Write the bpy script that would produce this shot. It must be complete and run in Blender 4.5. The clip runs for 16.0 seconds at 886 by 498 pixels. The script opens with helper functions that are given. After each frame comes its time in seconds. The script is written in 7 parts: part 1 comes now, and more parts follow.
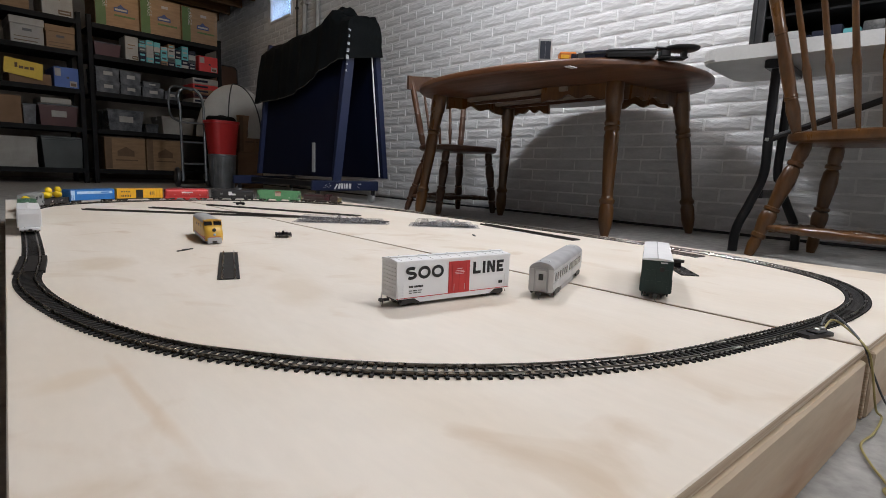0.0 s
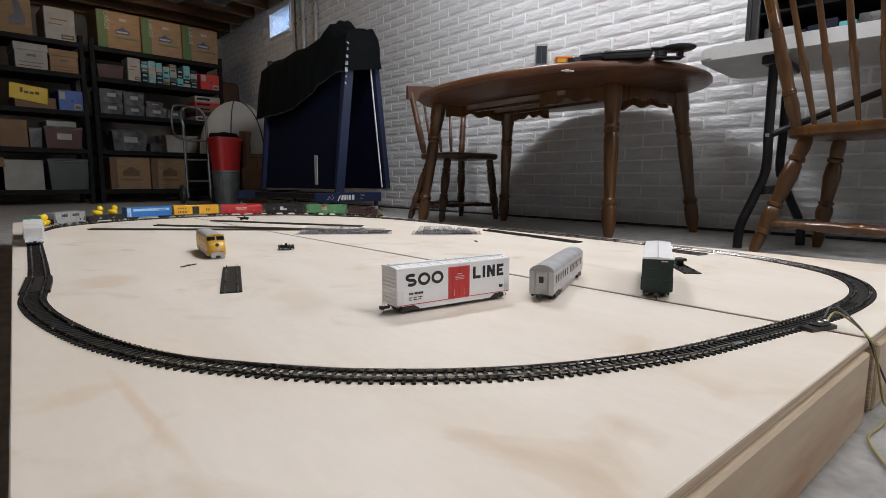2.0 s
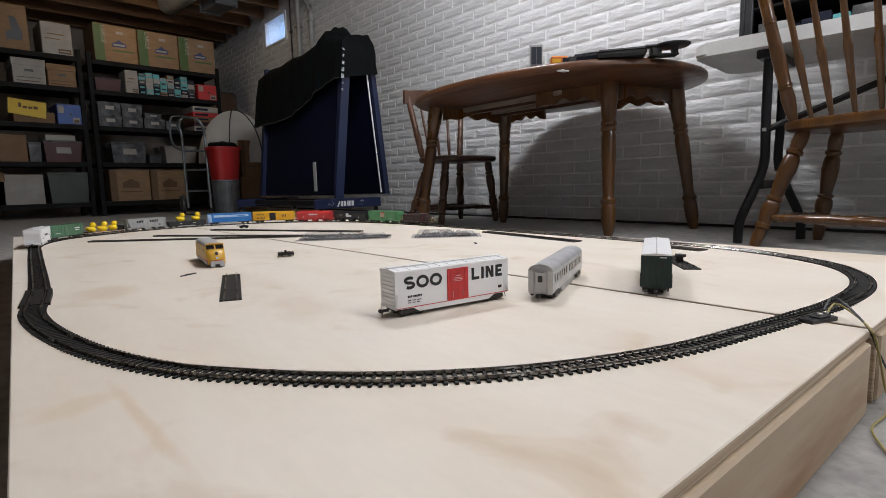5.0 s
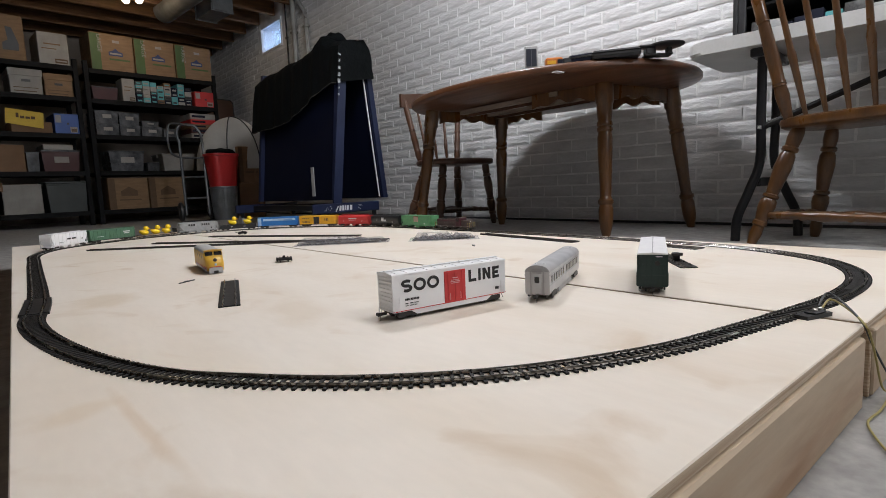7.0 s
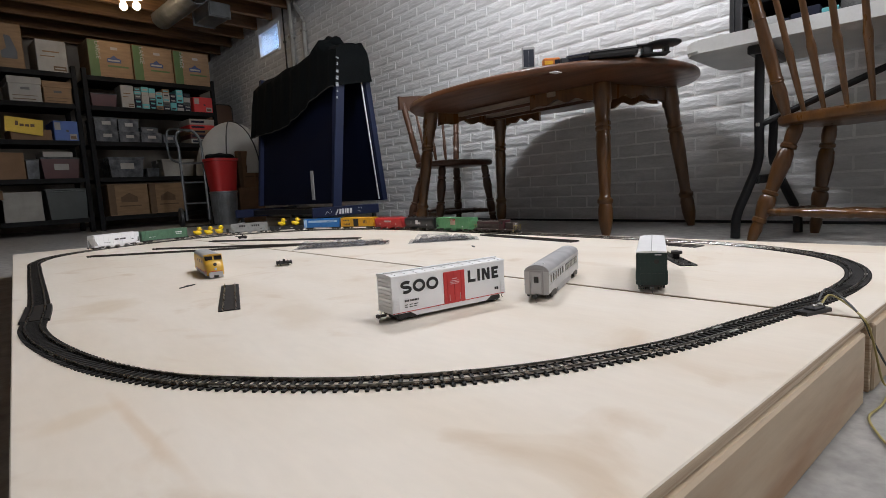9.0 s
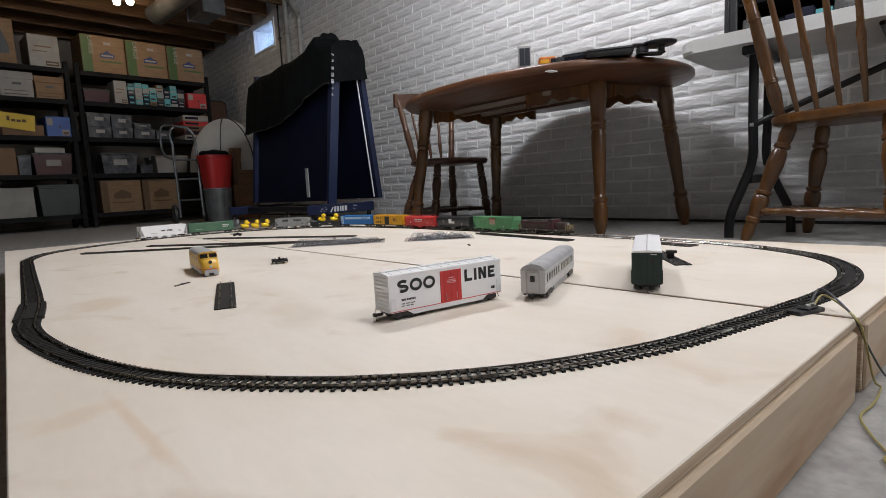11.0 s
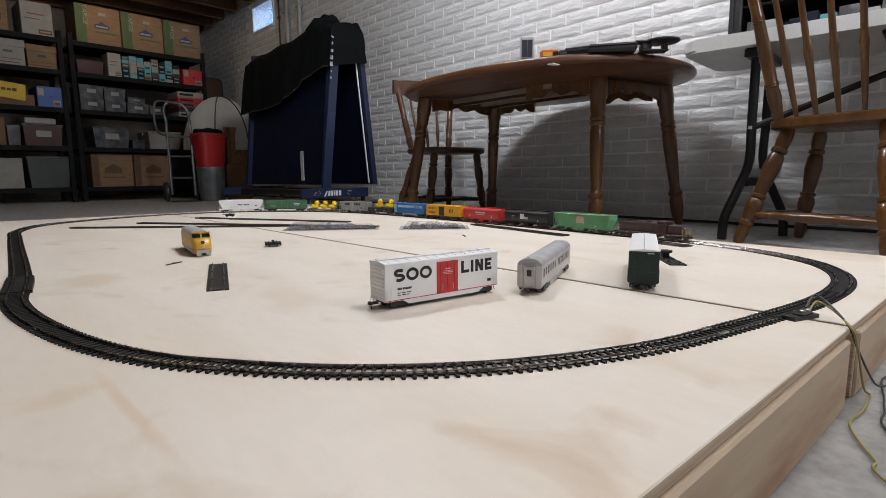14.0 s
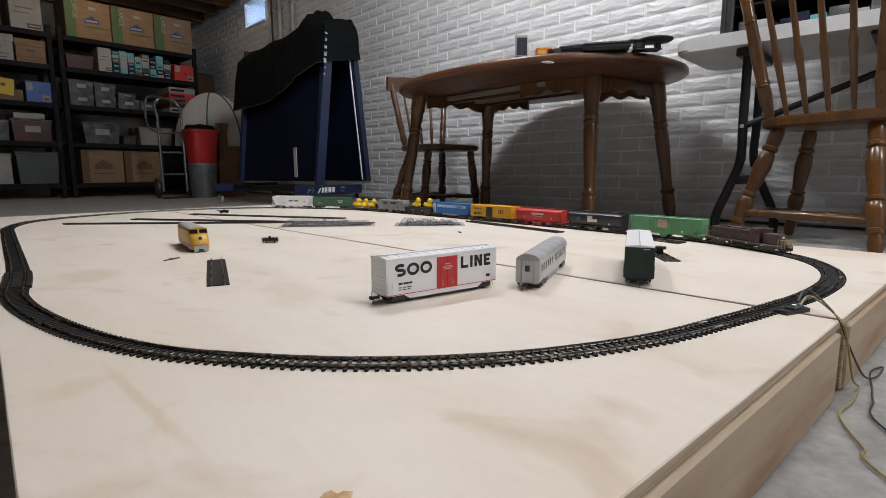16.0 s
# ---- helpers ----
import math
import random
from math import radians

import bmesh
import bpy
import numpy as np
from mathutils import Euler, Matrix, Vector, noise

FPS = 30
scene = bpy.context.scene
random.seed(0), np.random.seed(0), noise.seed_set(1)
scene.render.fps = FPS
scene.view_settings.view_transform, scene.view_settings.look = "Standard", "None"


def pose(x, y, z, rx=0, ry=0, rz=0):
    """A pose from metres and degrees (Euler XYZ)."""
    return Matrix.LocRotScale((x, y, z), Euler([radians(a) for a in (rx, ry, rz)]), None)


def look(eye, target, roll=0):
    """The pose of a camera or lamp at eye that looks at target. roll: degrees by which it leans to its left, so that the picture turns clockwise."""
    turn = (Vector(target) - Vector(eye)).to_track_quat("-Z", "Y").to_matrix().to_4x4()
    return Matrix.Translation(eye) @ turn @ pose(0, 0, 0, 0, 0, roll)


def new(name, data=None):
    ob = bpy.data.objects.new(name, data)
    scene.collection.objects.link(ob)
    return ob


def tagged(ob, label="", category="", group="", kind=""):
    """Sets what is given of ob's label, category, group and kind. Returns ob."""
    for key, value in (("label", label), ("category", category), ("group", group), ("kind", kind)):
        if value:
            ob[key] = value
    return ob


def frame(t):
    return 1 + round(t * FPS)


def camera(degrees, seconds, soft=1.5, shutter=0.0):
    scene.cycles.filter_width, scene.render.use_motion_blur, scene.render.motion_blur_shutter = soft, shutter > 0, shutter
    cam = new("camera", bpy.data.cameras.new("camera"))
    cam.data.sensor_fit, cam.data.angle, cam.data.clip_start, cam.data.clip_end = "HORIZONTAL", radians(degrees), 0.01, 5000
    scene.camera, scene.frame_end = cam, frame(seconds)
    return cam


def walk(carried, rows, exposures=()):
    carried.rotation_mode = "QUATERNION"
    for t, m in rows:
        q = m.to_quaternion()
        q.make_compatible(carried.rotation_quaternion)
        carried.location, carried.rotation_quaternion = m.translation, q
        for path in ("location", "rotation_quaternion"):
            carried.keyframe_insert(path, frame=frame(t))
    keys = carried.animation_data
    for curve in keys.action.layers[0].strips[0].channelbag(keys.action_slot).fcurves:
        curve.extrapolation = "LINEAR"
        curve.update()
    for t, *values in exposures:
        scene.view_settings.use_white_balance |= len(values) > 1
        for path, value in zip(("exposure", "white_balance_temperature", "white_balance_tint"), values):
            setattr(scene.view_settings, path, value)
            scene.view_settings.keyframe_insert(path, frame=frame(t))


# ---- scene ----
PATH = [
    (0, (0.271, 0.219, 0.234), (1.704, 1.584, -0.055), 2.2),
    (0.5, (0.273, 0.215, 0.232), (1.698, 1.591, -0.048), 1.6),
    (1, (0.274, 0.212, 0.232), (1.694, 1.595, -0.041), 0.9),
    (1.5, (0.273, 0.213, 0.233), (1.696, 1.594, -0.035), 0.5),
    (2, (0.275, 0.211, 0.232), (1.695, 1.596, -0.027), 0.1),
    (2.5, (0.275, 0.211, 0.232), (1.692, 1.599, -0.022), -0.3),
    (3, (0.276, 0.209, 0.232), (1.692, 1.6, -0.016), -0.6),
    (3.5, (0.277, 0.208, 0.231), (1.692, 1.6, -0.013), -0.9),
    (4, (0.278, 0.208, 0.23), (1.693, 1.6, -0.014), -1.1),
    (6.5, (0.278, 0.206, 0.23), (1.698, 1.593, -0.01), -2.1),
    (7, (0.278, 0.203, 0.23), (1.698, 1.592, -0.005), -2.4),
    (7.5, (0.279, 0.201, 0.23), (1.699, 1.59, -0.002), -2.7),
    (8, (0.279, 0.202, 0.229), (1.702, 1.588, 0.0), -2.9),
    (8.5, (0.278, 0.201, 0.23), (1.7, 1.588, 0.001), -3.0),
    (9, (0.279, 0.201, 0.229), (1.698, 1.592, 0.001), -3.2),
    (11.5, (0.276, 0.203, 0.232), (1.715, 1.571, -0.013), -2.6),
    (12, (0.277, 0.205, 0.233), (1.718, 1.568, -0.026), -1.9),
    (12.5, (0.275, 0.201, 0.232), (1.716, 1.562, -0.031), -1.3),
    (13, (0.274, 0.202, 0.233), (1.717, 1.56, -0.037), -1.0),
    (13.5, (0.273, 0.211, 0.233), (1.727, 1.557, -0.044), -0.6),
    (14, (0.275, 0.211, 0.232), (1.724, 1.561, -0.047), -0.4),
    (14.5, (0.275, 0.212, 0.232), (1.725, 1.56, -0.05), -0.5),
    (15, (0.274, 0.212, 0.232), (1.726, 1.558, -0.052), -0.5),
    (15.5, (0.267, 0.21, 0.232), (1.728, 1.545, -0.053), -0.4),
    (16, (0.262, 0.212, 0.231), (1.73, 1.539, -0.058), -0.2),
]
cam = camera(80.1, 16.0, soft=0.45)
walk(cam, [(t, look(eye, target, roll)) for t, eye, target, roll in PATH], [(0.0, 0.0), (16.0, 0.0)])

# ---------------------------------------------------------------- light
world = bpy.data.worlds.new("world")
scene.world = world
world.use_nodes = True
wn = world.node_tree
sky = wn.nodes.new("ShaderNodeTexSky")
sky.sky_type, sky.sun_disc = "NISHITA", False
sky.sun_elevation, sky.sun_rotation = radians(40), radians(120)
wn.links.new(sky.outputs[0], wn.nodes["Background"].inputs[0])
wn.nodes["Background"].inputs[1].default_value = 0.12


def lamp(name, at, watts, radius, colour):
    data = bpy.data.lights.new(name, "POINT")
    data.energy, data.shadow_soft_size, data.color = watts, radius, colour
    ob = new(name, data)
    ob.location = at
    return ob


lamp("ceiling_lamp_table", (1.78, 1.85, 2.03), 94, 0.18, (0.93, 0.965, 1.02))
lamp("ceiling_lamp_middle", (1.50, 0.30, 2.03), 76, 0.34, (0.95, 0.965, 1.0))
lamp("ceiling_lamp_near", (1.50, -1.35, 2.03), 84, 0.3, (0.93, 0.965, 1.02))
lamp("ceiling_lamp_far", (1.93, 5.55, 2.02), 4, 0.06, (1.0, 0.74, 0.48))
# weak fill lamp with no known source, added to lift the shadows
lamp("fill_lamp_behind", (-1.6, -0.4, 2.03), 6, 0.16, (0.93, 0.965, 1.02))
sun = new("sun", bpy.data.lights.new("sun", "SUN"))
sun.data.energy, sun.data.angle = 2.5, radians(0.5)
sun.rotation_euler = (radians(50), 0, radians(120))


# ---------------------------------------------------------------- materials
def mat(name, colour, rough=0.6, metal=0.0, second=None, scale=8.0, stretch=(1, 1, 1), fine=0.0, fine_scale=120.0, bump=0.0,
        bump_scale=60.0, mix=(0.35, 0.65), island=0.0, spec=0.5, coords="Object", rough_var=0.1, detail=6.0, coat=0.0):
    """Two-scale procedural paint: a large mottling between two colours, a fine grain, and a bump."""
    m = bpy.data.materials.new(name)
    m.use_nodes = True
    nt = m.node_tree
    n, l = nt.nodes, nt.links
    p = n["Principled BSDF"]
    p.inputs["Metallic"].default_value = metal
    p.inputs["Specular IOR Level"].default_value = spec
    p.inputs["Coat Weight"].default_value = coat
    second = second or tuple(c * 0.82 for c in colour)
    tc = n.new("ShaderNodeTexCoord")
    mp = n.new("ShaderNodeMapping")
    mp.inputs["Scale"].default_value = stretch
    l.new(tc.outputs[coords], mp.inputs[0])
    big = n.new("ShaderNodeTexNoise")
    big.inputs["Scale"].default_value, big.inputs["Detail"].default_value = scale, detail
    l.new(mp.outputs[0], big.inputs["Vector"])
    ramp = n.new("ShaderNodeMapRange")
    ramp.inputs[1].default_value, ramp.inputs[2].default_value = mix
    l.new(big.outputs[0], ramp.inputs[0])
    mx = n.new("ShaderNodeMix")
    mx.data_type = "RGBA"
    mx.inputs[6].default_value, mx.inputs[7].default_value = (*colour, 1), (*second, 1)
    l.new(ramp.outputs[0], mx.inputs[0])
    out = mx.outputs[2]
    grain = n.new("ShaderNodeTexNoise")
    grain.inputs["Scale"].default_value, grain.inputs["Detail"].default_value = fine_scale, 3
    l.new(mp.outputs[0], grain.inputs["Vector"])
    if fine:
        hv = n.new("ShaderNodeHueSaturation")
        gr = n.new("ShaderNodeMapRange")
        gr.inputs[1].default_value, gr.inputs[2].default_value = 0.3, 0.7
        gr.inputs[3].default_value, gr.inputs[4].default_value = 1 - fine, 1 + fine
        l.new(grain.outputs[0], gr.inputs[0])
        l.new(gr.outputs[0], hv.inputs["Value"])
        l.new(out, hv.inputs["Color"])
        out = hv.outputs[0]
    if island:
        oi = n.new("ShaderNodeObjectInfo")
        hv2 = n.new("ShaderNodeHueSaturation")
        gr2 = n.new("ShaderNodeMapRange")
        gr2.inputs[3].default_value, gr2.inputs[4].default_value = 1 - island, 1 + island
        l.new(oi.outputs["Random"], gr2.inputs[0])
        l.new(gr2.outputs[0], hv2.inputs["Value"])
        l.new(out, hv2.inputs["Color"])
        out = hv2.outputs[0]
    l.new(out, p.inputs["Base Color"])
    rr = n.new("ShaderNodeMapRange")
    rr.inputs[3].default_value, rr.inputs[4].default_value = max(0.02, rough - rough_var), min(1, rough + rough_var)
    l.new(big.outputs[0], rr.inputs[0])
    l.new(rr.outputs[0], p.inputs["Roughness"])
    if bump:
        bn = n.new("ShaderNodeTexNoise")
        bn.inputs["Scale"].default_value, bn.inputs["Detail"].default_value = bump_scale, 4
        l.new(mp.outputs[0], bn.inputs["Vector"])
        b = n.new("ShaderNodeBump")
        b.inputs["Strength"].default_value, b.inputs["Distance"].default_value = bump, 0.01
        l.new(bn.outputs[0], b.inputs["Height"])
        l.new(b.outputs[0], p.inputs["Normal"])
    return m


def glow(name, colour, strength):
    m = bpy.data.materials.new(name)
    m.use_nodes = True
    p = m.node_tree.nodes["Principled BSDF"]
    p.inputs["Base Color"].default_value = (*colour, 1)
    p.inputs["Emission Color"].default_value = (*colour, 1)
    p.inputs["Emission Strength"].default_value = strength
    return m


def clear(name, colour=(1, 1, 1), rough=0.05, weight=1.0, alpha=1.0):
    m = bpy.data.materials.new(name)
    m.use_nodes = True
    p = m.node_tree.nodes["Principled BSDF"]
    p.inputs["Base Color"].default_value = (*colour, 1)
    p.inputs["Roughness"].default_value = rough
    p.inputs["Transmission Weight"].default_value = weight
    p.inputs["IOR"].default_value = 1.3
    p.inputs["Alpha"].default_value = alpha
    return m


def plywood():
    """Pale birch veneer: broad cathedral figure, long thin grain, faint stains and a few knots."""
    m = mat("plywood", (0.75, 0.685, 0.60), 0.55, second=(0.69, 0.605, 0.50), scale=2.2, stretch=(3.2, 0.9, 1), fine=0.018, fine_scale=40,
            bump=0.015, bump_scale=90, mix=(0.40, 0.70))
    nt = m.node_tree
    n, l = nt.nodes, nt.links
    p = n["Principled BSDF"]
    base = p.inputs["Base Color"].links[0].from_socket
    tc = n.new("ShaderNodeTexCoord")
    mp = n.new("ShaderNodeMapping")
    mp.inputs["Scale"].default_value = (2.8, 0.9, 1)
    l.new(tc.outputs["Object"], mp.inputs[0])
    wave = n.new("ShaderNodeTexNoise")
    wave.inputs["Scale"].default_value, wave.inputs["Detail"].default_value, wave.inputs["Distortion"].default_value = 1.6, 3, 1.2
    l.new(mp.outputs[0], wave.inputs["Vector"])
    rg = n.new("ShaderNodeMapRange")
    rg.inputs[1].default_value, rg.inputs[2].default_value, rg.inputs[4].default_value = 0.58, 0.78, 0.30
    l.new(wave.outputs[0], rg.inputs[0])
    mx = n.new("ShaderNodeMix")
    mx.data_type = "RGBA"
    mx.inputs[7].default_value = (0.58, 0.455, 0.325, 1)
    l.new(rg.outputs[0], mx.inputs[0])
    l.new(base, mx.inputs[6])
    # warm stains in thin wandering lines and small patches
    st = n.new("ShaderNodeTexNoise")
    st.inputs["Scale"].default_value, st.inputs["Detail"].default_value, st.inputs["Distortion"].default_value = 7.5, 8, 1.2
    l.new(tc.outputs["Object"], st.inputs["Vector"])
    sr = n.new("ShaderNodeMapRange")
    sr.inputs[1].default_value, sr.inputs[2].default_value, sr.inputs[4].default_value = 0.58, 0.78, 0.55
    l.new(st.outputs[0], sr.inputs[0])
    m2 = n.new("ShaderNodeMix")
    m2.data_type = "RGBA"
    m2.inputs[7].default_value = (0.50, 0.36, 0.22, 1)
    l.new(sr.outputs[0], m2.inputs[0])
    l.new(mx.outputs[2], m2.inputs[6])
    # larger water and sap stains: middle, half sizes, colour, strength
    out = m2.outputs[2]
    wob = n.new("ShaderNodeTexNoise")
    wob.inputs["Scale"].default_value, wob.inputs["Detail"].default_value = 14, 5
    l.new(tc.outputs["Object"], wob.inputs["Vector"])
    for (u, v), (du, dv), turn, colour, most in (((0.125, 0.80), (0.050, 0.110), -14, (0.56, 0.44, 0.29, 1), 0.45), ((0.075, 0.275), (0.007, 0.105), 3, (0.55, 0.38, 0.22, 1), 0.36),
                                                 ((0.30, 0.52), (0.035, 0.10), -20, (0.60, 0.50, 0.38, 1), 0.40), ((0.045, 0.33), (0.040, 0.020), 20, (0.60, 0.46, 0.30, 1), 0.35)):
        at = n.new("ShaderNodeMapping")
        at.vector_type = "TEXTURE"
        at.inputs["Location"].default_value, at.inputs["Scale"].default_value = (u, v, 0.08), (du, dv, 1)
        at.inputs["Rotation"].default_value = (0, 0, radians(turn))
        l.new(tc.outputs["Object"], at.inputs[0])
        far = n.new("ShaderNodeVectorMath")
        far.operation = "LENGTH"
        l.new(at.outputs[0], far.inputs[0])
        add = n.new("ShaderNodeMath")
        add.operation = "MULTIPLY_ADD"
        add.inputs[1].default_value = 1.9
        l.new(wob.outputs[0], add.inputs[0])
        l.new(far.outputs["Value"], add.inputs[2])
        edge = n.new("ShaderNodeMapRange")
        edge.inputs[1].default_value, edge.inputs[2].default_value = 1.35, 1.95
        edge.inputs[3].default_value, edge.inputs[4].default_value = most, 0.0
        l.new(add.outputs[0], edge.inputs[0])
        mix = n.new("ShaderNodeMix")
        mix.data_type = "RGBA"
        mix.inputs[7].default_value = colour
        l.new(edge.outputs[0], mix.inputs[0])
        l.new(out, mix.inputs[6])
        out = mix.outputs[2]
    l.new(out, p.inputs["Base Color"])
    return m


PLY = plywood()
PINE = mat("pine_frame", (0.50, 0.39, 0.275), 0.6, second=(0.36, 0.225, 0.135), scale=2.4, stretch=(1.6, 7, 10), fine=0.05, fine_scale=16, bump=0.03, mix=(0.42, 0.72))
PLY_EDGE = mat("ply_edge", (0.60, 0.49, 0.36), 0.7, second=(0.38, 0.27, 0.18), scale=5, stretch=(1, 1, 70), fine=0.08)
# white paint toned below the mortar: shade of the rough faces in the colour
BRICK = mat("shade_toned_white_brick", (0.668, 0.668, 0.672), 0.36, second=(0.568, 0.568, 0.572), scale=9, fine=0.05, fine_scale=60, bump=0.42, bump_scale=32,
            stretch=(1, 0.75, 2.8), island=0.05)
MORTAR = mat("white_painted_mortar", (0.865, 0.865, 0.865), 0.5, second=(0.675, 0.675, 0.675), scale=6, fine=0.05, bump=0.2, bump_scale=80)
# white for the unseen walls, chosen to bounce fill light into the room
FILL_WALL = mat("fill_white_block", (0.70, 0.70, 0.69), 0.6, second=(0.60, 0.60, 0.59), scale=4, fine=0.04, bump=0.15, bump_scale=70)
BLOCKWALL = mat("grey_block_wall", (0.20, 0.175, 0.15), 0.85, second=(0.14, 0.12, 0.10), scale=4, fine=0.08, bump=0.3, bump_scale=70)
CONCRETE = mat("grey_concrete", (0.40, 0.392, 0.375), 0.55, second=(0.25, 0.244, 0.232), scale=26, fine=0.10, fine_scale=110, bump=0.12, bump_scale=90, detail=9,
               mix=(0.3, 0.7))
JOIST = mat("dark_joist_wood", (0.20, 0.105, 0.045), 0.7, second=(0.12, 0.06, 0.028), scale=4, stretch=(1, 12, 12), fine=0.15, bump=0.2)
CEIL = mat("brown_subfloor", (0.16, 0.09, 0.045), 0.8, second=(0.10, 0.06, 0.03), scale=3, fine=0.1)
OAK = mat("varnished_maple", (0.128, 0.054, 0.013), 0.30, second=(0.070, 0.027, 0.0065), scale=7, stretch=(3, 3, 0.6), fine=0.12, fine_scale=60,
          bump=0.05, coat=0.25)
OAKTOP = mat("varnished_maple_top", (0.120, 0.044, 0.016), 0.40, second=(0.075, 0.027, 0.010), scale=5, stretch=(5, 0.6, 5), fine=0.1, fine_scale=50, coat=0.1)
OAKDARK = mat("dark_maple", (0.075, 0.031, 0.014), 0.35, second=(0.07, 0.028, 0.012), scale=7, stretch=(3, 3, 0.6), fine=0.12, coat=0.2)
BLACKSTEEL = mat("black_steel", (0.009, 0.009, 0.011), 0.35, second=(0.014, 0.014, 0.016), scale=10, metal=0.3)
BLACK = mat("black_plastic", (0.016, 0.016, 0.017), 0.45, second=(0.028, 0.028, 0.03), scale=20)
SHELFBLACK = mat("black_shelf", (0.009, 0.009, 0.010), 0.6, second=(0.006, 0.006, 0.006), scale=6, fine=0.1, spec=0.12)
TIE = mat("black_ties", (0.011, 0.0105, 0.0105), 0.55, second=(0.017, 0.016, 0.0155), scale=90, fine=0.1, spec=0.25)
RAIL = mat("steel_rail", (0.40, 0.38, 0.35), 0.28, metal=0.95, second=(0.14, 0.13, 0.115), scale=40)
NAVY = mat("navy_paint", (0.009, 0.016, 0.055), 0.4, second=(0.007, 0.012, 0.042), scale=5, fine=0.05)
NAVYTOP = mat("dark_navy_board", (0.003, 0.0045, 0.015), 0.5, second=(0.004, 0.006, 0.019), scale=3, spec=0.15)
COVER = mat("black_cloth_cover", (0.003, 0.0038, 0.0045), 0.85, second=(0.005, 0.0062, 0.0065), scale=5, fine=0.2, bump=0.4, bump_scale=25, spec=0.08)
WHITE = mat("white_paint", (0.78, 0.78, 0.79), 0.4, second=(0.72, 0.72, 0.73), scale=12, fine=0.02)
WHITEPRINT = mat("white_print", (0.75, 0.75, 0.75), 0.5, scale=40)
TABLEPLASTIC = mat("pale_table_plastic", (0.60, 0.60, 0.59), 0.45, second=(0.52, 0.52, 0.51), scale=7, fine=0.03, bump=0.05, bump_scale=200)
GREYPLASTIC = mat("grey_table_plastic", (0.40, 0.40, 0.40), 0.5, second=(0.33, 0.33, 0.33), scale=9, fine=0.06, bump=0.15, bump_scale=200)


# ---------------------------------------------------------------- mesh helpers
def part(name, bm, material, parent=None, label="", smooth=False):
    me = bpy.data.meshes.new(name)
    bm.normal_update()
    bm.to_mesh(me)
    bm.free()
    for q in (material if isinstance(material, (list, tuple)) else [material]):
        me.materials.append(q)
    if smooth:
        for f in me.polygons:
            f.use_smooth = True
        me.set_sharp_from_angle(angle=radians(38))
    ob = new(name, me)
    if parent is not None:
        ob.parent = parent
    if label:
        ob["label"] = label
    return ob


def thing(name, label, category, group="", kind="", m=None):
    ob = new(name)
    ob.empty_display_size = 0.02
    if m is not None:
        ob.matrix_basis = m
    return tagged(ob, label, category, group, kind)


def add_box(bm, x0, x1, y0, y1, z0, z1, bevel=0.0, m=None, seg=1):
    r = bmesh.ops.create_cube(bm, size=1.0)
    vs = r["verts"]
    t = Matrix.Translation(((x0 + x1) / 2, (y0 + y1) / 2, (z0 + z1) / 2)) @ Matrix.Diagonal((x1 - x0, y1 - y0, z1 - z0, 1))
    bmesh.ops.transform(bm, matrix=(m @ t) if m is not None else t, verts=vs)
    if bevel:
        es = list({e for v in vs for e in v.link_edges})
        bmesh.ops.bevel(bm, geom=es, offset=bevel, segments=seg, affect="EDGES", profile=0.5)
    return bm


def box(x0, x1, y0, y1, z0, z1, bevel=0.0, m=None, seg=1):
    return add_box(bmesh.new(), x0, x1, y0, y1, z0, z1, bevel, m, seg)


def add_prism(bm, outline, z0, z1, m=None):
    """A plate with the given outline, from z0 to z1."""
    lo = [bm.verts.new((x, y, z0)) for x, y in outline]
    hi = [bm.verts.new((x, y, z1)) for x, y in outline]
    n = len(lo)
    bm.faces.new(list(reversed(lo)))
    bm.faces.new(hi)
    for i in range(n):
        bm.faces.new((lo[i], lo[(i + 1) % n], hi[(i + 1) % n], hi[i]))
    if m is not None:
        bmesh.ops.transform(bm, matrix=m, verts=lo + hi)
    return bm


def add_lathe(bm, profile, seg=16, m=None, caps=True):
    """Turns (radius, height) pairs round z."""
    rings, made = [], []
    for r, z in profile:
        ring = [bm.verts.new((r * math.cos(2 * math.pi * i / seg), r * math.sin(2 * math.pi * i / seg), z)) for i in range(seg)]
        rings.append(ring)
        made += ring
    for a, b in zip(rings, rings[1:]):
        for i in range(seg):
            bm.faces.new((a[i], a[(i + 1) % seg], b[(i + 1) % seg], b[i]))
    if caps:
        bm.faces.new(list(reversed(rings[0])))
        bm.faces.new(rings[-1])
    if m is not None:
        bmesh.ops.transform(bm, matrix=m, verts=made)
    return bm


def along(a, b):
    """A matrix whose z axis runs from a towards b, at a; and the length."""
    a, b = Vector(a), Vector(b)
    d = b - a
    return Matrix.Translation(a) @ d.to_track_quat("Z", "Y").to_matrix().to_4x4(), d.length


def turned(a, b, profile, seg=16, bm=None):
    """A turned stick from a to b; profile gives radius over 0..1 of the length."""
    m, n = along(a, b)
    return add_lathe(bm or bmesh.new(), [(r, t * n) for t, r in profile], seg, m)


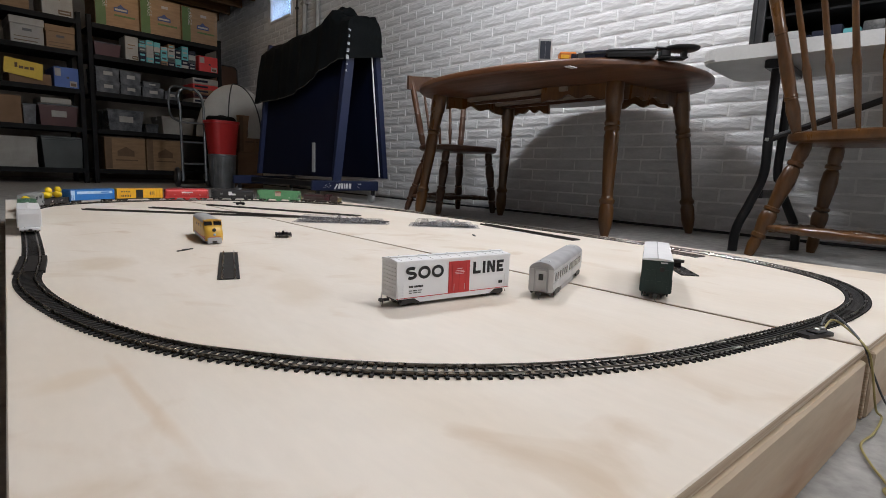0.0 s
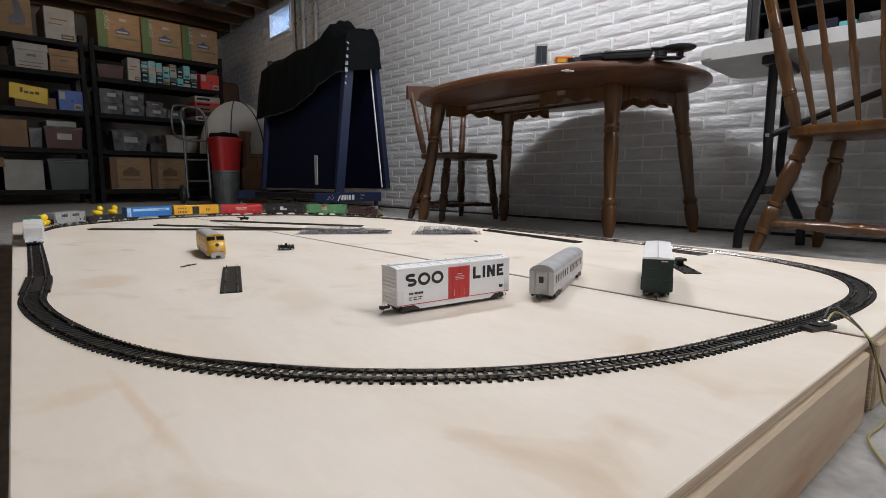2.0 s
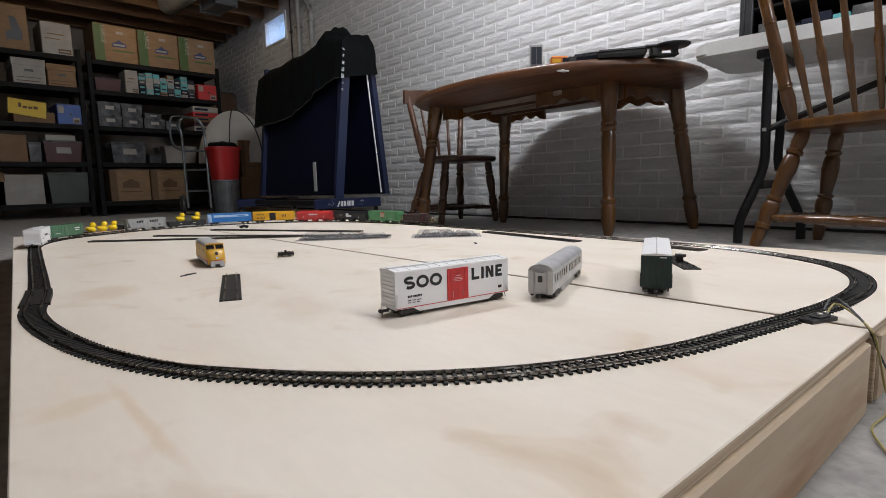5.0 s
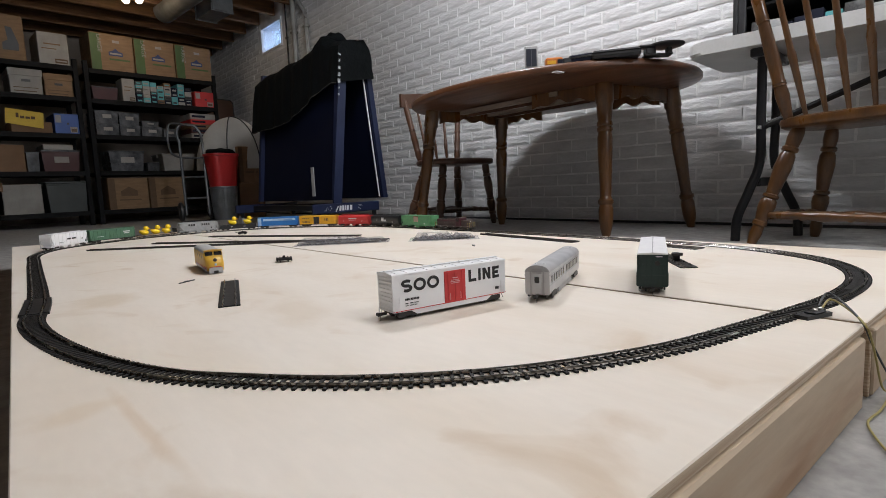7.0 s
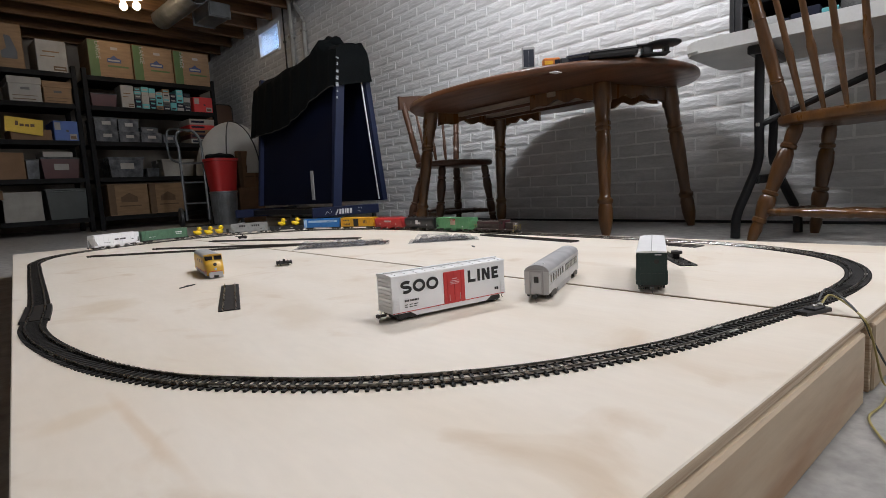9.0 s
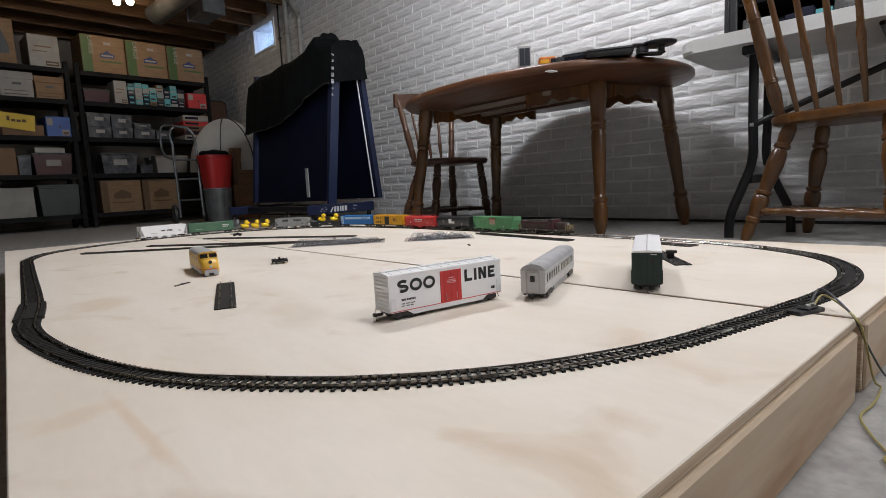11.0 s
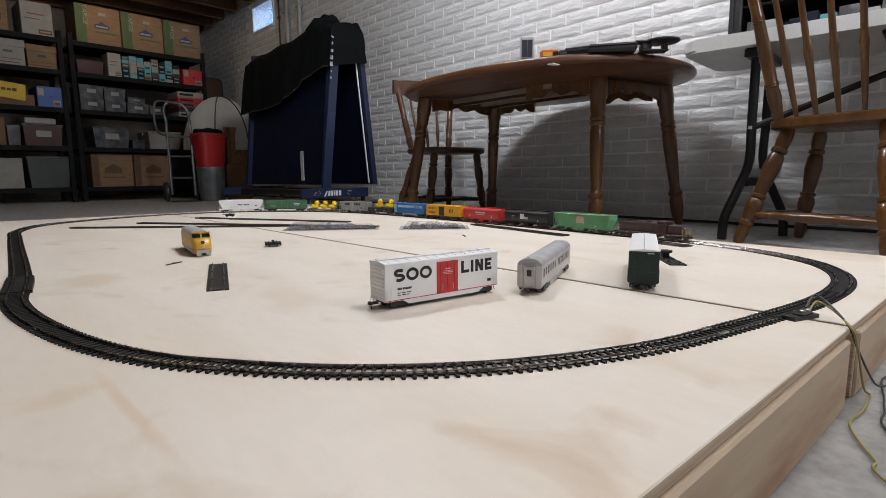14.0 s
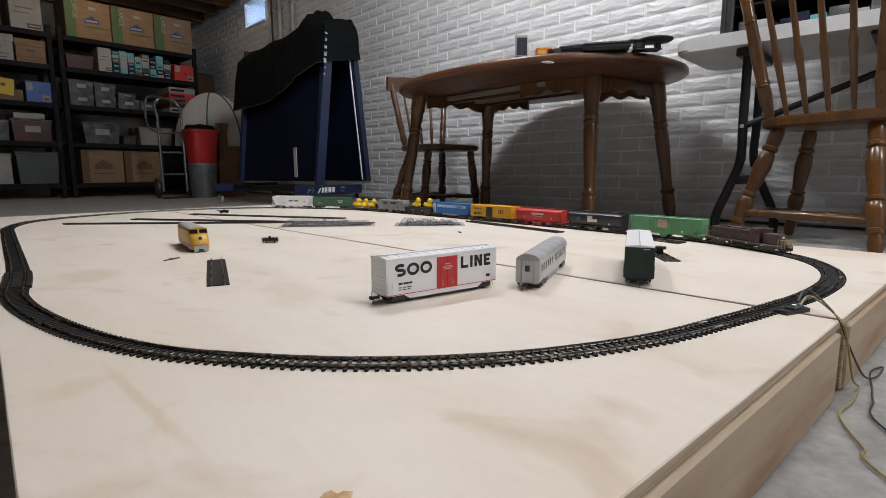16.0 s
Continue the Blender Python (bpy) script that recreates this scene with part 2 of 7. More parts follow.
def add_tube(bm, points, radius, seg=10, closed=False):
    pts = [Vector(p) for p in points]
    rings, up = [], Vector((0.123, 0.271, 0.95)).normalized()
    n = len(pts)
    for i, p in enumerate(pts):
        a = pts[(i - 1) % n] if closed or i else p
        b = pts[(i + 1) % n] if closed or i < n - 1 else p
        d = (b - a).normalized()
        s = d.cross(up)
        if s.length < 0.05:
            s = d.cross(Vector((1, 0, 0)))
        s.normalize()
        u = s.cross(d)
        rings.append([bm.verts.new(p + radius * (math.cos(2 * math.pi * k / seg) * s + math.sin(2 * math.pi * k / seg) * u)) for k in range(seg)])
    for i in range(n if closed else n - 1):
        a, b = rings[i], rings[(i + 1) % n]
        for k in range(seg):
            bm.faces.new((a[k], a[(k + 1) % seg], b[(k + 1) % seg], b[k]))
    if not closed:
        bm.faces.new(rings[0])
        bm.faces.new(list(reversed(rings[-1])))
    return bm


def smooth_path(points, steps=8, closed=False):
    pts = [Vector(p) for p in points]
    n, out = len(pts), []
    for i in range(n if closed else n - 1):
        p0 = pts[(i - 1) % n] if closed or i else pts[0]
        p1, p2 = pts[i], pts[(i + 1) % n]
        p3 = pts[(i + 2) % n] if closed or i + 2 < n else pts[-1]
        for k in range(steps):
            t = k / steps
            out.append(0.5 * ((2 * p1) + (p2 - p0) * t + (2 * p0 - 5 * p1 + 4 * p2 - p3) * t * t + (3 * p1 - p0 - 3 * p2 + p3) * t ** 3))
    if not closed:
        out.append(pts[-1])
    return out


def letters(text, height, depth, material, parent, m, name="lettering", width=None, align="CENTER", label=""):
    """Raised lettering: text in the built-in font, standing in the local xz plane of m, facing -y."""
    cu = bpy.data.curves.new(name, "FONT")
    cu.body, cu.size, cu.extrude = text, 1.0, 0.0
    tmp = bpy.data.objects.new(name, cu)
    scene.collection.objects.link(tmp)
    me = bpy.data.meshes.new_from_object(tmp.evaluated_get(bpy.context.evaluated_depsgraph_get()))
    bpy.data.objects.remove(tmp)
    co = np.empty(len(me.vertices) * 3)
    me.vertices.foreach_get("co", co)
    co = co.reshape(-1, 3)
    lo, hi = co.min(0), co.max(0)
    k = height / (hi[1] - lo[1])
    kx = width / (hi[0] - lo[0]) if width else k
    new_co = np.zeros_like(co)
    new_co[:, 0] = (co[:, 0] - (lo[0] + hi[0]) / 2) * kx
    new_co[:, 2] = (co[:, 1] - lo[1]) * k
    new_co[:, 1] = -depth
    me.vertices.foreach_set("co", new_co.ravel())
    me.transform(m)
    me.materials.clear()
    me.materials.append(material)
    ob = new(name, me)
    ob.parent = parent
    if label:
        ob["label"] = label
    return ob


def bars(rows, material, parent, m, name="print_bar", depth=0.0003):
    """Plain bars (x0, x1, z0, z1) in the local xz plane of m, facing -y; the bars of one block shape stay one mesh."""
    if name != "print_block":
        for x0, x1, z0, z1 in rows:
            o = part(name, box(x0, x1, -depth, 0.0002, z0, z1, m=m), material, parent)
        return o
    bm = bmesh.new()
    for x0, x1, z0, z1 in rows:
        add_box(bm, x0, x1, -depth, 0.0002, z0, z1, m=m)
    return part(name, bm, material, parent)


# ---------------------------------------------------------------- the room
WALL_X, BACK_Y, CEIL_Z = 2.94, 7.7, 2.12
# the brick wall stands a few degrees off the y axis, turning about (WALL_X, 1)
BRICK_WALL = pose(WALL_X, 1.0, 0, 0, 0, -4.86) @ pose(-WALL_X, -1.0, 0)
WINDOW = (5.43, 5.98, 1.79, 2.085)


def build_room():
    # the plan ends at the middle of the slanting brick wall
    plan = [(-3.2, -3.2)] + [tuple((BRICK_WALL @ Vector((WALL_X + 0.1, y, 0)))[:2]) for y in (-3.2, BACK_Y + 0.1)] + [(-3.2, BACK_Y + 0.1)]
    floor = part("floor", add_prism(bmesh.new(), plan, -0.1, 0.0), CONCRETE)
    tagged(floor, "bare grey concrete basement floor", "floor", kind="structure")
    bm = add_prism(bmesh.new(), plan, CEIL_Z + 0.2, CEIL_Z + 0.26)
    y = -3.0
    while y < BACK_Y:
        add_box(bm, -3.15, WALL_X + (y - 1.0) * 0.085 - 0.02, y, y + 0.04, CEIL_Z, CEIL_Z + 0.2)
        y += 0.406
    ceiling = part("ceiling", bm, JOIST)
    tagged(ceiling, "open basement ceiling of brown wooden joists", "ceiling", kind="structure")
    # brick wall with a window hole high up
    wy0, wy1, wz0, wz1 = WINDOW
    bm = bmesh.new()
    x0, x1 = WALL_X, WALL_X + 0.2
    add_box(bm, x0, x1, -3.2, wy0, 0, CEIL_Z + 0.25)
    add_box(bm, x0, x1, wy1, BACK_Y + 0.1, 0, CEIL_Z + 0.25)
    add_box(bm, x0, x1, wy0, wy1, 0, wz0)
    add_box(bm, x0, x1, wy0, wy1, wz1, CEIL_Z + 0.25)
    wall = part("wall_east", bm, MORTAR)
    wall.matrix_basis = BRICK_WALL
    tagged(wall, "white painted brick basement wall", "wall", kind="structure")
    # south and west walls are out of view; their white serves as a reflector
    for nm, b, m, lab in (("wall_north", (-3.2, WALL_X + 0.56, BACK_Y, BACK_Y + 0.1), BLOCKWALL, "grey concrete block basement wall"),
                          ("wall_south", (-3.2, WALL_X - 0.20, -3.3, -3.2), FILL_WALL, "unseen basement wall, white to bounce fill light"),
                          ("wall_west", (-3.3, -3.2, -3.3, BACK_Y + 0.1), FILL_WALL, "unseen basement wall, white to bounce fill light")):
        w = part(nm, box(b[0], b[1], b[2], b[3], 0, CEIL_Z + 0.25), m)
        tagged(w, lab, "wall", kind="structure")
    bb = part("baseboard", box(WALL_X - 0.022, WALL_X - 0.0085, -3.15, BACK_Y - 0.01, 0.0, 0.012, 0.002), BLACK)
    bb.matrix_basis = BRICK_WALL
    tagged(bb, "dark strip where brick wall meets floor", "baseboard", kind="structure")
    return wall


wall_east = build_room()

# ---------------------------------------------------------------- the train board
BOARD_Z = 0.08
BOARD = pose(0.274, 0.323, 0.0, 0, 0, -5.5)
BU, BV = 1.245, 2.30


def build_board():
    top = thing("train_board", "pale plywood train board of two sheets on a pine frame", "model railway board", m=BOARD)
    for quad in (((0.0, 0.0), (0.6485, 0.0), (0.606, BV), (0.050, BV)), ((0.6575, 0.0), (BU, 0.0), (BU + 0.02, BV), (0.613, BV))):
        bm = bmesh.new()
        add_prism(bm, quad, BOARD_Z - 0.009, BOARD_Z)
        bmesh.ops.bevel(bm, geom=list(bm.edges), offset=0.0009, segments=1, affect="EDGES")
        for f in bm.faces:
            f.material_index = 0 if f.normal.z > 0.5 else 1
        bm.normal_update()
        for f in bm.faces:
            f.material_index = 0 if f.normal.z > 0.5 else 1
        part("plywood_sheet", bm, [PLY, PLY_EDGE], top)
    zt = BOARD_Z - 0.0094
    for x0, x1, y0, y1 in ((0.004, 0.634, -0.0045, 0.036), (0.674, BU - 0.004, -0.0045, 0.036), (BU - 0.042, BU - 0.004, 0.044, BV - 0.046),
                           (0.056, BU - 0.004, BV - 0.042, BV - 0.004), (0.590, 0.622, 0.046, 1.0), (0.672, 0.708, 0.046, 1.2)):
        part("frame_rail", box(x0, x1, y0, y1, 0, zt, 0.002), PINE, top)
    part("frame_rail", add_prism(bmesh.new(), ((0.004, 0.046), (0.040, 0.046), (0.088, BV - 0.046), (0.052, BV - 0.046)), 0, zt), PINE, top)
    for x0, x1 in ((0.6345, 0.6400), (0.6680, 0.6735)):
        part("end_strip", box(x0, x1, -0.002, 0.038, 0.0, BOARD_Z - 0.0130, 0.001), PLY_EDGE, top, "layered cut end of a frame board")
    part("spacer_block", box(0.6405, 0.6600, 0.004, 0.04, 0.0, BOARD_Z - 0.014, 0.002), PINE, top, "darker offcut of wood between the two frames")
    return top


train_board = build_board()


def on_board(u, v, z=0.0, rz=0.0):
    return BOARD @ pose(u, v, BOARD_Z + z, 0, 0, rz)


def at_board(x, y, z=0.0, rz=0.0):
    return pose(x, y, BOARD_Z + z, 0, 0, rz)


# the plan of the track loop, in the board's own space: its bends, joined by a smooth line
BENDS = ((.036, .70), (.0445, .597), (.069, .476), (.103, .382), (.144, .315), (.220, .227), (.3215, .152), (.444, .100), (.5615, .076), (.664, .060), (.766, .049),
         (.886, .054), (.991, .086), (1.073, .147), (1.141, .255), (1.178, .378), (1.190, .511), (1.202, .678), (1.206, .864), (1.210, 1.056), (1.212, 1.28),
         (1.205, 1.52), (1.17, 1.75), (1.07, 1.96), (.92, 2.11), (.72, 2.19), (.52, 2.185), (.325, 2.115), (.165, 1.985), (.094, 1.80), (.079, 1.58),
         (.068, 1.3), (.058, 1.02), (.051, .877), (.042, .78))
LINE = smooth_path([(u, v, 0.0) for u, v in BENDS], 24, True)
RUN = [0.0]
for _a, _b in zip(LINE, LINE[1:] + LINE[:1]):
    RUN.append(RUN[-1] + (_b - _a).length)
LOOP = RUN[-1]


def on_line(s):
    """The place and the direction of the track, s metres along it, in the board's space."""
    s %= LOOP
    i = int(np.searchsorted(RUN, s, side="right")) - 1
    i = min(i, len(LINE) - 1)
    a, b = LINE[i], LINE[(i + 1) % len(LINE)]
    d = b - a
    return a + d * ((s - RUN[i]) / max(1e-9, d.length)), d.normalized()


# ---------------------------------------------------------------- materials of the models
CARWHITE = mat("white_car_paint", (0.84, 0.84, 0.85), 0.38, second=(0.80, 0.80, 0.81), scale=60, fine=0.02)
CARRED = mat("red_car_paint", (0.55, 0.035, 0.035), 0.45, second=(0.48, 0.03, 0.03), scale=60)
CARINK = mat("black_print", (0.012, 0.012, 0.013), 0.5, scale=80)
SILVER = mat("silver_car_paint", (0.56, 0.56, 0.57), 0.35, second=(0.48, 0.48, 0.49), metal=0.35, scale=60, fine=0.03)
SILVERROOF = mat("grey_car_roof", (0.44, 0.44, 0.45), 0.45, second=(0.37, 0.37, 0.38), metal=0.2, scale=60, fine=0.04)
DARKGREEN = mat("dark_green_car_paint", (0.008, 0.028, 0.024), 0.5, second=(0.012, 0.034, 0.030), scale=60)
MIDGREEN = mat("faded_green_car_paint", (0.075, 0.17, 0.10), 0.5, second=(0.06, 0.14, 0.085), scale=70, fine=0.05)
LIGHTGREEN = mat("light_green_car_paint", (0.13, 0.36, 0.17), 0.45, second=(0.11, 0.31, 0.15), scale=70, fine=0.04)
CARYELLOW = mat("yellow_car_paint", (0.78, 0.42, 0.02), 0.42, second=(0.70, 0.37, 0.018), scale=70, fine=0.03)
CARBLUE = mat("blue_car_paint", (0.02, 0.17, 0.50), 0.42, second=(0.018, 0.145, 0.43), scale=70, fine=0.03)
LIGHTBLUE = mat("pale_blue_print", (0.45, 0.62, 0.80), 0.5, scale=80)
CARGREY = mat("grey_car_paint", (0.33, 0.34, 0.34), 0.5, second=(0.27, 0.28, 0.28), scale=70, fine=0.05)
TANKBLACK = mat("black_car_paint", (0.014, 0.014, 0.016), 0.35, second=(0.02, 0.02, 0.022), scale=60)
TRUCK = mat("dark_truck_plastic", (0.012, 0.011, 0.0105), 0.5, second=(0.026, 0.022, 0.02), scale=120)
WHEEL = mat("worn_steel_wheel", (0.14, 0.12, 0.11), 0.4, metal=0.8, scale=100)
LOCOBROWN = mat("weathered_brown_locomotive", (0.048, 0.028, 0.026), 0.5, second=(0.085, 0.062, 0.056), scale=50, fine=0.15)
MAROON = mat("maroon_locomotive_band", (0.075, 0.017, 0.024), 0.45, second=(0.055, 0.014, 0.02), scale=60)
GOLD = mat("yellowed_handrail", (0.45, 0.36, 0.12), 0.5, scale=60)
UPYELLOW = mat("orange_yellow_engine_paint", (0.66, 0.39, 0.045), 0.4, second=(0.58, 0.33, 0.035), scale=60, fine=0.03)
DUCK = mat("yellow_duck_rubber", (0.86, 0.62, 0.02), 0.35, second=(0.82, 0.56, 0.015), scale=60)
BEAK = mat("orange_beak", (0.75, 0.24, 0.02), 0.4, scale=60)
BLACKGLASS = mat("dark_window_glass", (0.01, 0.011, 0.013), 0.12, scale=30)
PACK = clear("clear_blister_plastic", (0.50, 0.50, 0.54), 0.05, 0.0, 0.22)


def wheelset(parent, y0, y1, low=0.0045):
    """Two two-axle trucks with side frames, wheels and couplers at both ends; the car runs along y and its rail head is at low."""
    for yc in (y0, y1):
        t = part("truck_frame", box(-0.0135, 0.0135, yc - 0.0155, yc + 0.0155, low + 0.0045, low + 0.0085, 0.001), TRUCK, parent, "black plastic wheel truck")
        for sx in (-1, 1):
            bm = bmesh.new()
            add_prism(bm, ((-0.0155, 0.0), (-0.0155, 0.004), (-0.006, 0.0065), (0.006, 0.0065), (0.0155, 0.004), (0.0155, 0.0), (0.011, -0.002), (0.005, -0.0005),
                           (-0.005, -0.0005), (-0.011, -0.002)), 0, 0.0022,
                      Matrix.Translation((sx * 0.0150 - 0.0011, yc, low + 0.004)) @ Matrix(((0, 0, 1, 0), (1, 0, 0, 0), (0, 1, 0, 0), (0, 0, 0, 1))))
            part("side_frame", bm, TRUCK, t)
        for dy in (-0.010, 0.010):
            bm = bmesh.new()
            m = pose(0, yc + dy, low + 0.0052, 0, 90, 0)
            for sx in (-1, 1):
                add_lathe(bm, [(0.0052, sx * 0.0082 - 0.0012), (0.0056, sx * 0.0082 - 0.0005), (0.0052, sx * 0.0082 + 0.0012)], 12, m)
            add_lathe(bm, [(0.001, -0.009), (0.001, 0.009)], 6, m)
            part("wheelset", bm, WHEEL, t)


def coupler(parent, y, sign, low=0.0045):
    bm = bmesh.new()
    y1 = y + sign * 0.008
    add_box(bm, -0.0018, 0.0018, min(y, y1), max(y, y1), low + 0.0055, low + 0.0085, 0.0004)
    y2 = y1 + sign * 0.004
    add_box(bm, -0.0035, 0.0028, min(y1, y2), max(y1, y2), low + 0.0050, low + 0.0090, 0.0008)
    add_tube(bm, smooth_path(((0.0005, y1, low + 0.005), (0.0008, y1 + sign * 0.001, low + 0.001), (0.0035, y1 + sign * 0.002, low - 0.0015)), 4), 0.0004, 5)
    part("coupler", bm, TRUCK, parent)


def boxcar_body(half_l, half_w, z0, z1, ridge=0.0022):
    """A house-shaped box along y: sides, ends and a shallow peaked roof."""
    bm = bmesh.new()
    o = ((-half_w, z0), (half_w, z0), (half_w, z1), (half_w * 0.96, z1 + ridge * 0.35), (0, z1 + ridge), (-half_w * 0.96, z1 + ridge * 0.35), (-half_w, z1))
    add_prism(bm, o, -half_l, half_l, Matrix(((1, 0, 0, 0), (0, 0, -1, 0), (0, 1, 0, 0), (0, 0, 0, 1))))
    bmesh.ops.recalc_face_normals(bm, faces=bm.faces)
    return bm


def side_frame_matrix(side, half_w):
    """Places the xz plane that faces -y on a side of a car: side -1 is the car's -x side, 1 its +x side."""
    return pose(side * half_w, 0, 0, 0, 0, 90 if side > 0 else -90)


def ladder(parent, m, height, z0, width=0.006, rungs=5, material=None):
    bm = bmesh.new()
    for x in (-width / 2, width / 2):
        add_box(bm, x - 0.0003, x + 0.0003, -0.0014, -0.0008, z0, z0 + height, m=m)
    for i in range(rungs):
        z = z0 + height * (i + 0.5) / rungs
        add_box(bm, -width / 2, width / 2, -0.0016, -0.001, z - 0.0003, z + 0.0003, m=m)
    return part("ladder", bm, material, parent)


def build_boxcar(name, label, L, colour, roof, low=0.0045, door=None, roofwalk=None, height=0.046, width=0.036, fishbelly=None, ribs=0, end_ribs=True, door_at=0.0, door_w=0.024, roof_ribs=12):
    car = thing(name, label, "model train car")
    hl, hw, z0, z1 = L / 2 - 0.007, width / 2, low + 0.0095, low + height
    part("body", boxcar_body(hl, hw, z0, z1 - 0.0003, 0.0005), colour, car)
    bm = boxcar_body(hl + 0.0006, hw + 0.0006, z1, z1 + 0.0009, 0.0022)
    n = roof_ribs
    for i in range(n):
        y = -hl + 2 * hl * (i + 0.5) / n
        for s in (-1, 1):
            add_box(bm, -hw * 0.46, hw * 0.46, y - 0.0006, y + 0.0006, -0.0004, 0.0005, m=Matrix.Translation((s * hw * 0.48, 0, z1 + 0.0024)) @ pose(0, 0, 0, 0, s * 4.5, 0))
    r = part("roof", bm, roof, car, "ribbed roof")
    if roofwalk:
        part("roof_walk", box(-0.0028, 0.0028, -hl, hl, z1 + 0.0034, z1 + 0.0042), roofwalk, r)
    part("underframe", box(-hw * 0.55, hw * 0.55, -hl * 0.97, hl * 0.97, low + 0.0068, z0 - 0.0002), TRUCK, car, "black underframe")
    for s in (-1, 1):
        m = side_frame_matrix(s, hw)
        if door:
            bm = box(door_at - door_w / 2, door_at + door_w / 2, -0.0009, 0.0003, z0 + 0.0008, z1 - 0.003, 0.0002, m)
            for i in range(3):
                x = door_at - door_w / 2 + door_w * (i + 0.5) / 3
                add_box(bm, x - 0.0003, x + 0.0003, -0.0013, -0.0008, z0 + 0.003, z1 - 0.005, m=m)
            part("door", bm, door, car, "sliding door")
        if ribs:
            for i in range(ribs + 1):
                x = -hl + 2 * hl * i / ribs
                if not door or abs(x - door_at) > door_w * 0.6:
                    part("rib", box(max(-hl, x - 0.0005), min(hl, x + 0.0005), -0.0008, 0.0002, z0 + 0.0006, z1 - 0.0006, m=m), colour, car)
        if fishbelly:
            part("side_sill", add_prism(bmesh.new(), ((-hl * 0.72, 0), (-hl * 0.62, -0.0052), (hl * 0.62, -0.0052), (hl * 0.72, 0)), 0, 0.001,
                                        m @ Matrix(((1, 0, 0, 0), (0, 0, 1, 0), (0, 1, 0, z0 + 0.0001), (0, 0, 0, 1)))), fishbelly, car, "white side sill")
        ladder(car, m @ pose(-hl + 0.005, 0, 0), 0.017, z0 + 0.001, material=colour)
        ladder(car, m @ pose(hl - 0.005, 0, 0), 0.017, z0 + 0.001, material=colour)
    for s in (-1, 1):
        bm = bmesh.new()
        if end_ribs:
            for i in range(9):
                z = z0 + 0.003 + i * (z1 - z0 - 0.006) / 8
                add_box(bm, -hw * 0.86, hw * 0.86, -0.0009, 0.0003, z - 0.0009, z + 0.0009, 0.0003, m=pose(0, s * hl, 0, 0, 0, 0 if s < 0 else 180))
        else:
            for i in range(5):
                x = -hw * 0.8 + i * hw * 0.4
                add_box(bm, x - 0.0009, x + 0.0009, -0.0010, 0.0003, z0 + 0.002, z1 - 0.002, 0.0003, m=pose(0, s * hl, 0, 0, 0, 0 if s < 0 else 180))
            for zz in (0.35, 0.7):
                z = z0 + (z1 - z0) * zz
                add_box(bm, -hw * 0.9, hw * 0.9, -0.0008, 0.0003, z - 0.0005, z + 0.0005, m=pose(0, s * hl, 0, 0, 0, 0 if s < 0 else 180))
        part("end_panel", bm, colour, car)
        coupler(car, s * hl, s, low)
        bm = bmesh.new()
        add_tube(bm, [(-hw * 0.9, s * (hl + 0.001), z0 + 0.001), (-hw * 0.9, s * (hl + 0.001), z0 - 0.005), (-hw * 0.55, s * (hl + 0.001), z0 - 0.005),
                      (-hw * 0.55, s * (hl + 0.001), z0 + 0.001)], 0.0005, 5)
        part("step", bm, colour, car)
    wheelset(car, -hl * 0.72, hl * 0.72, low)
    return car, hl, hw, z0, z1


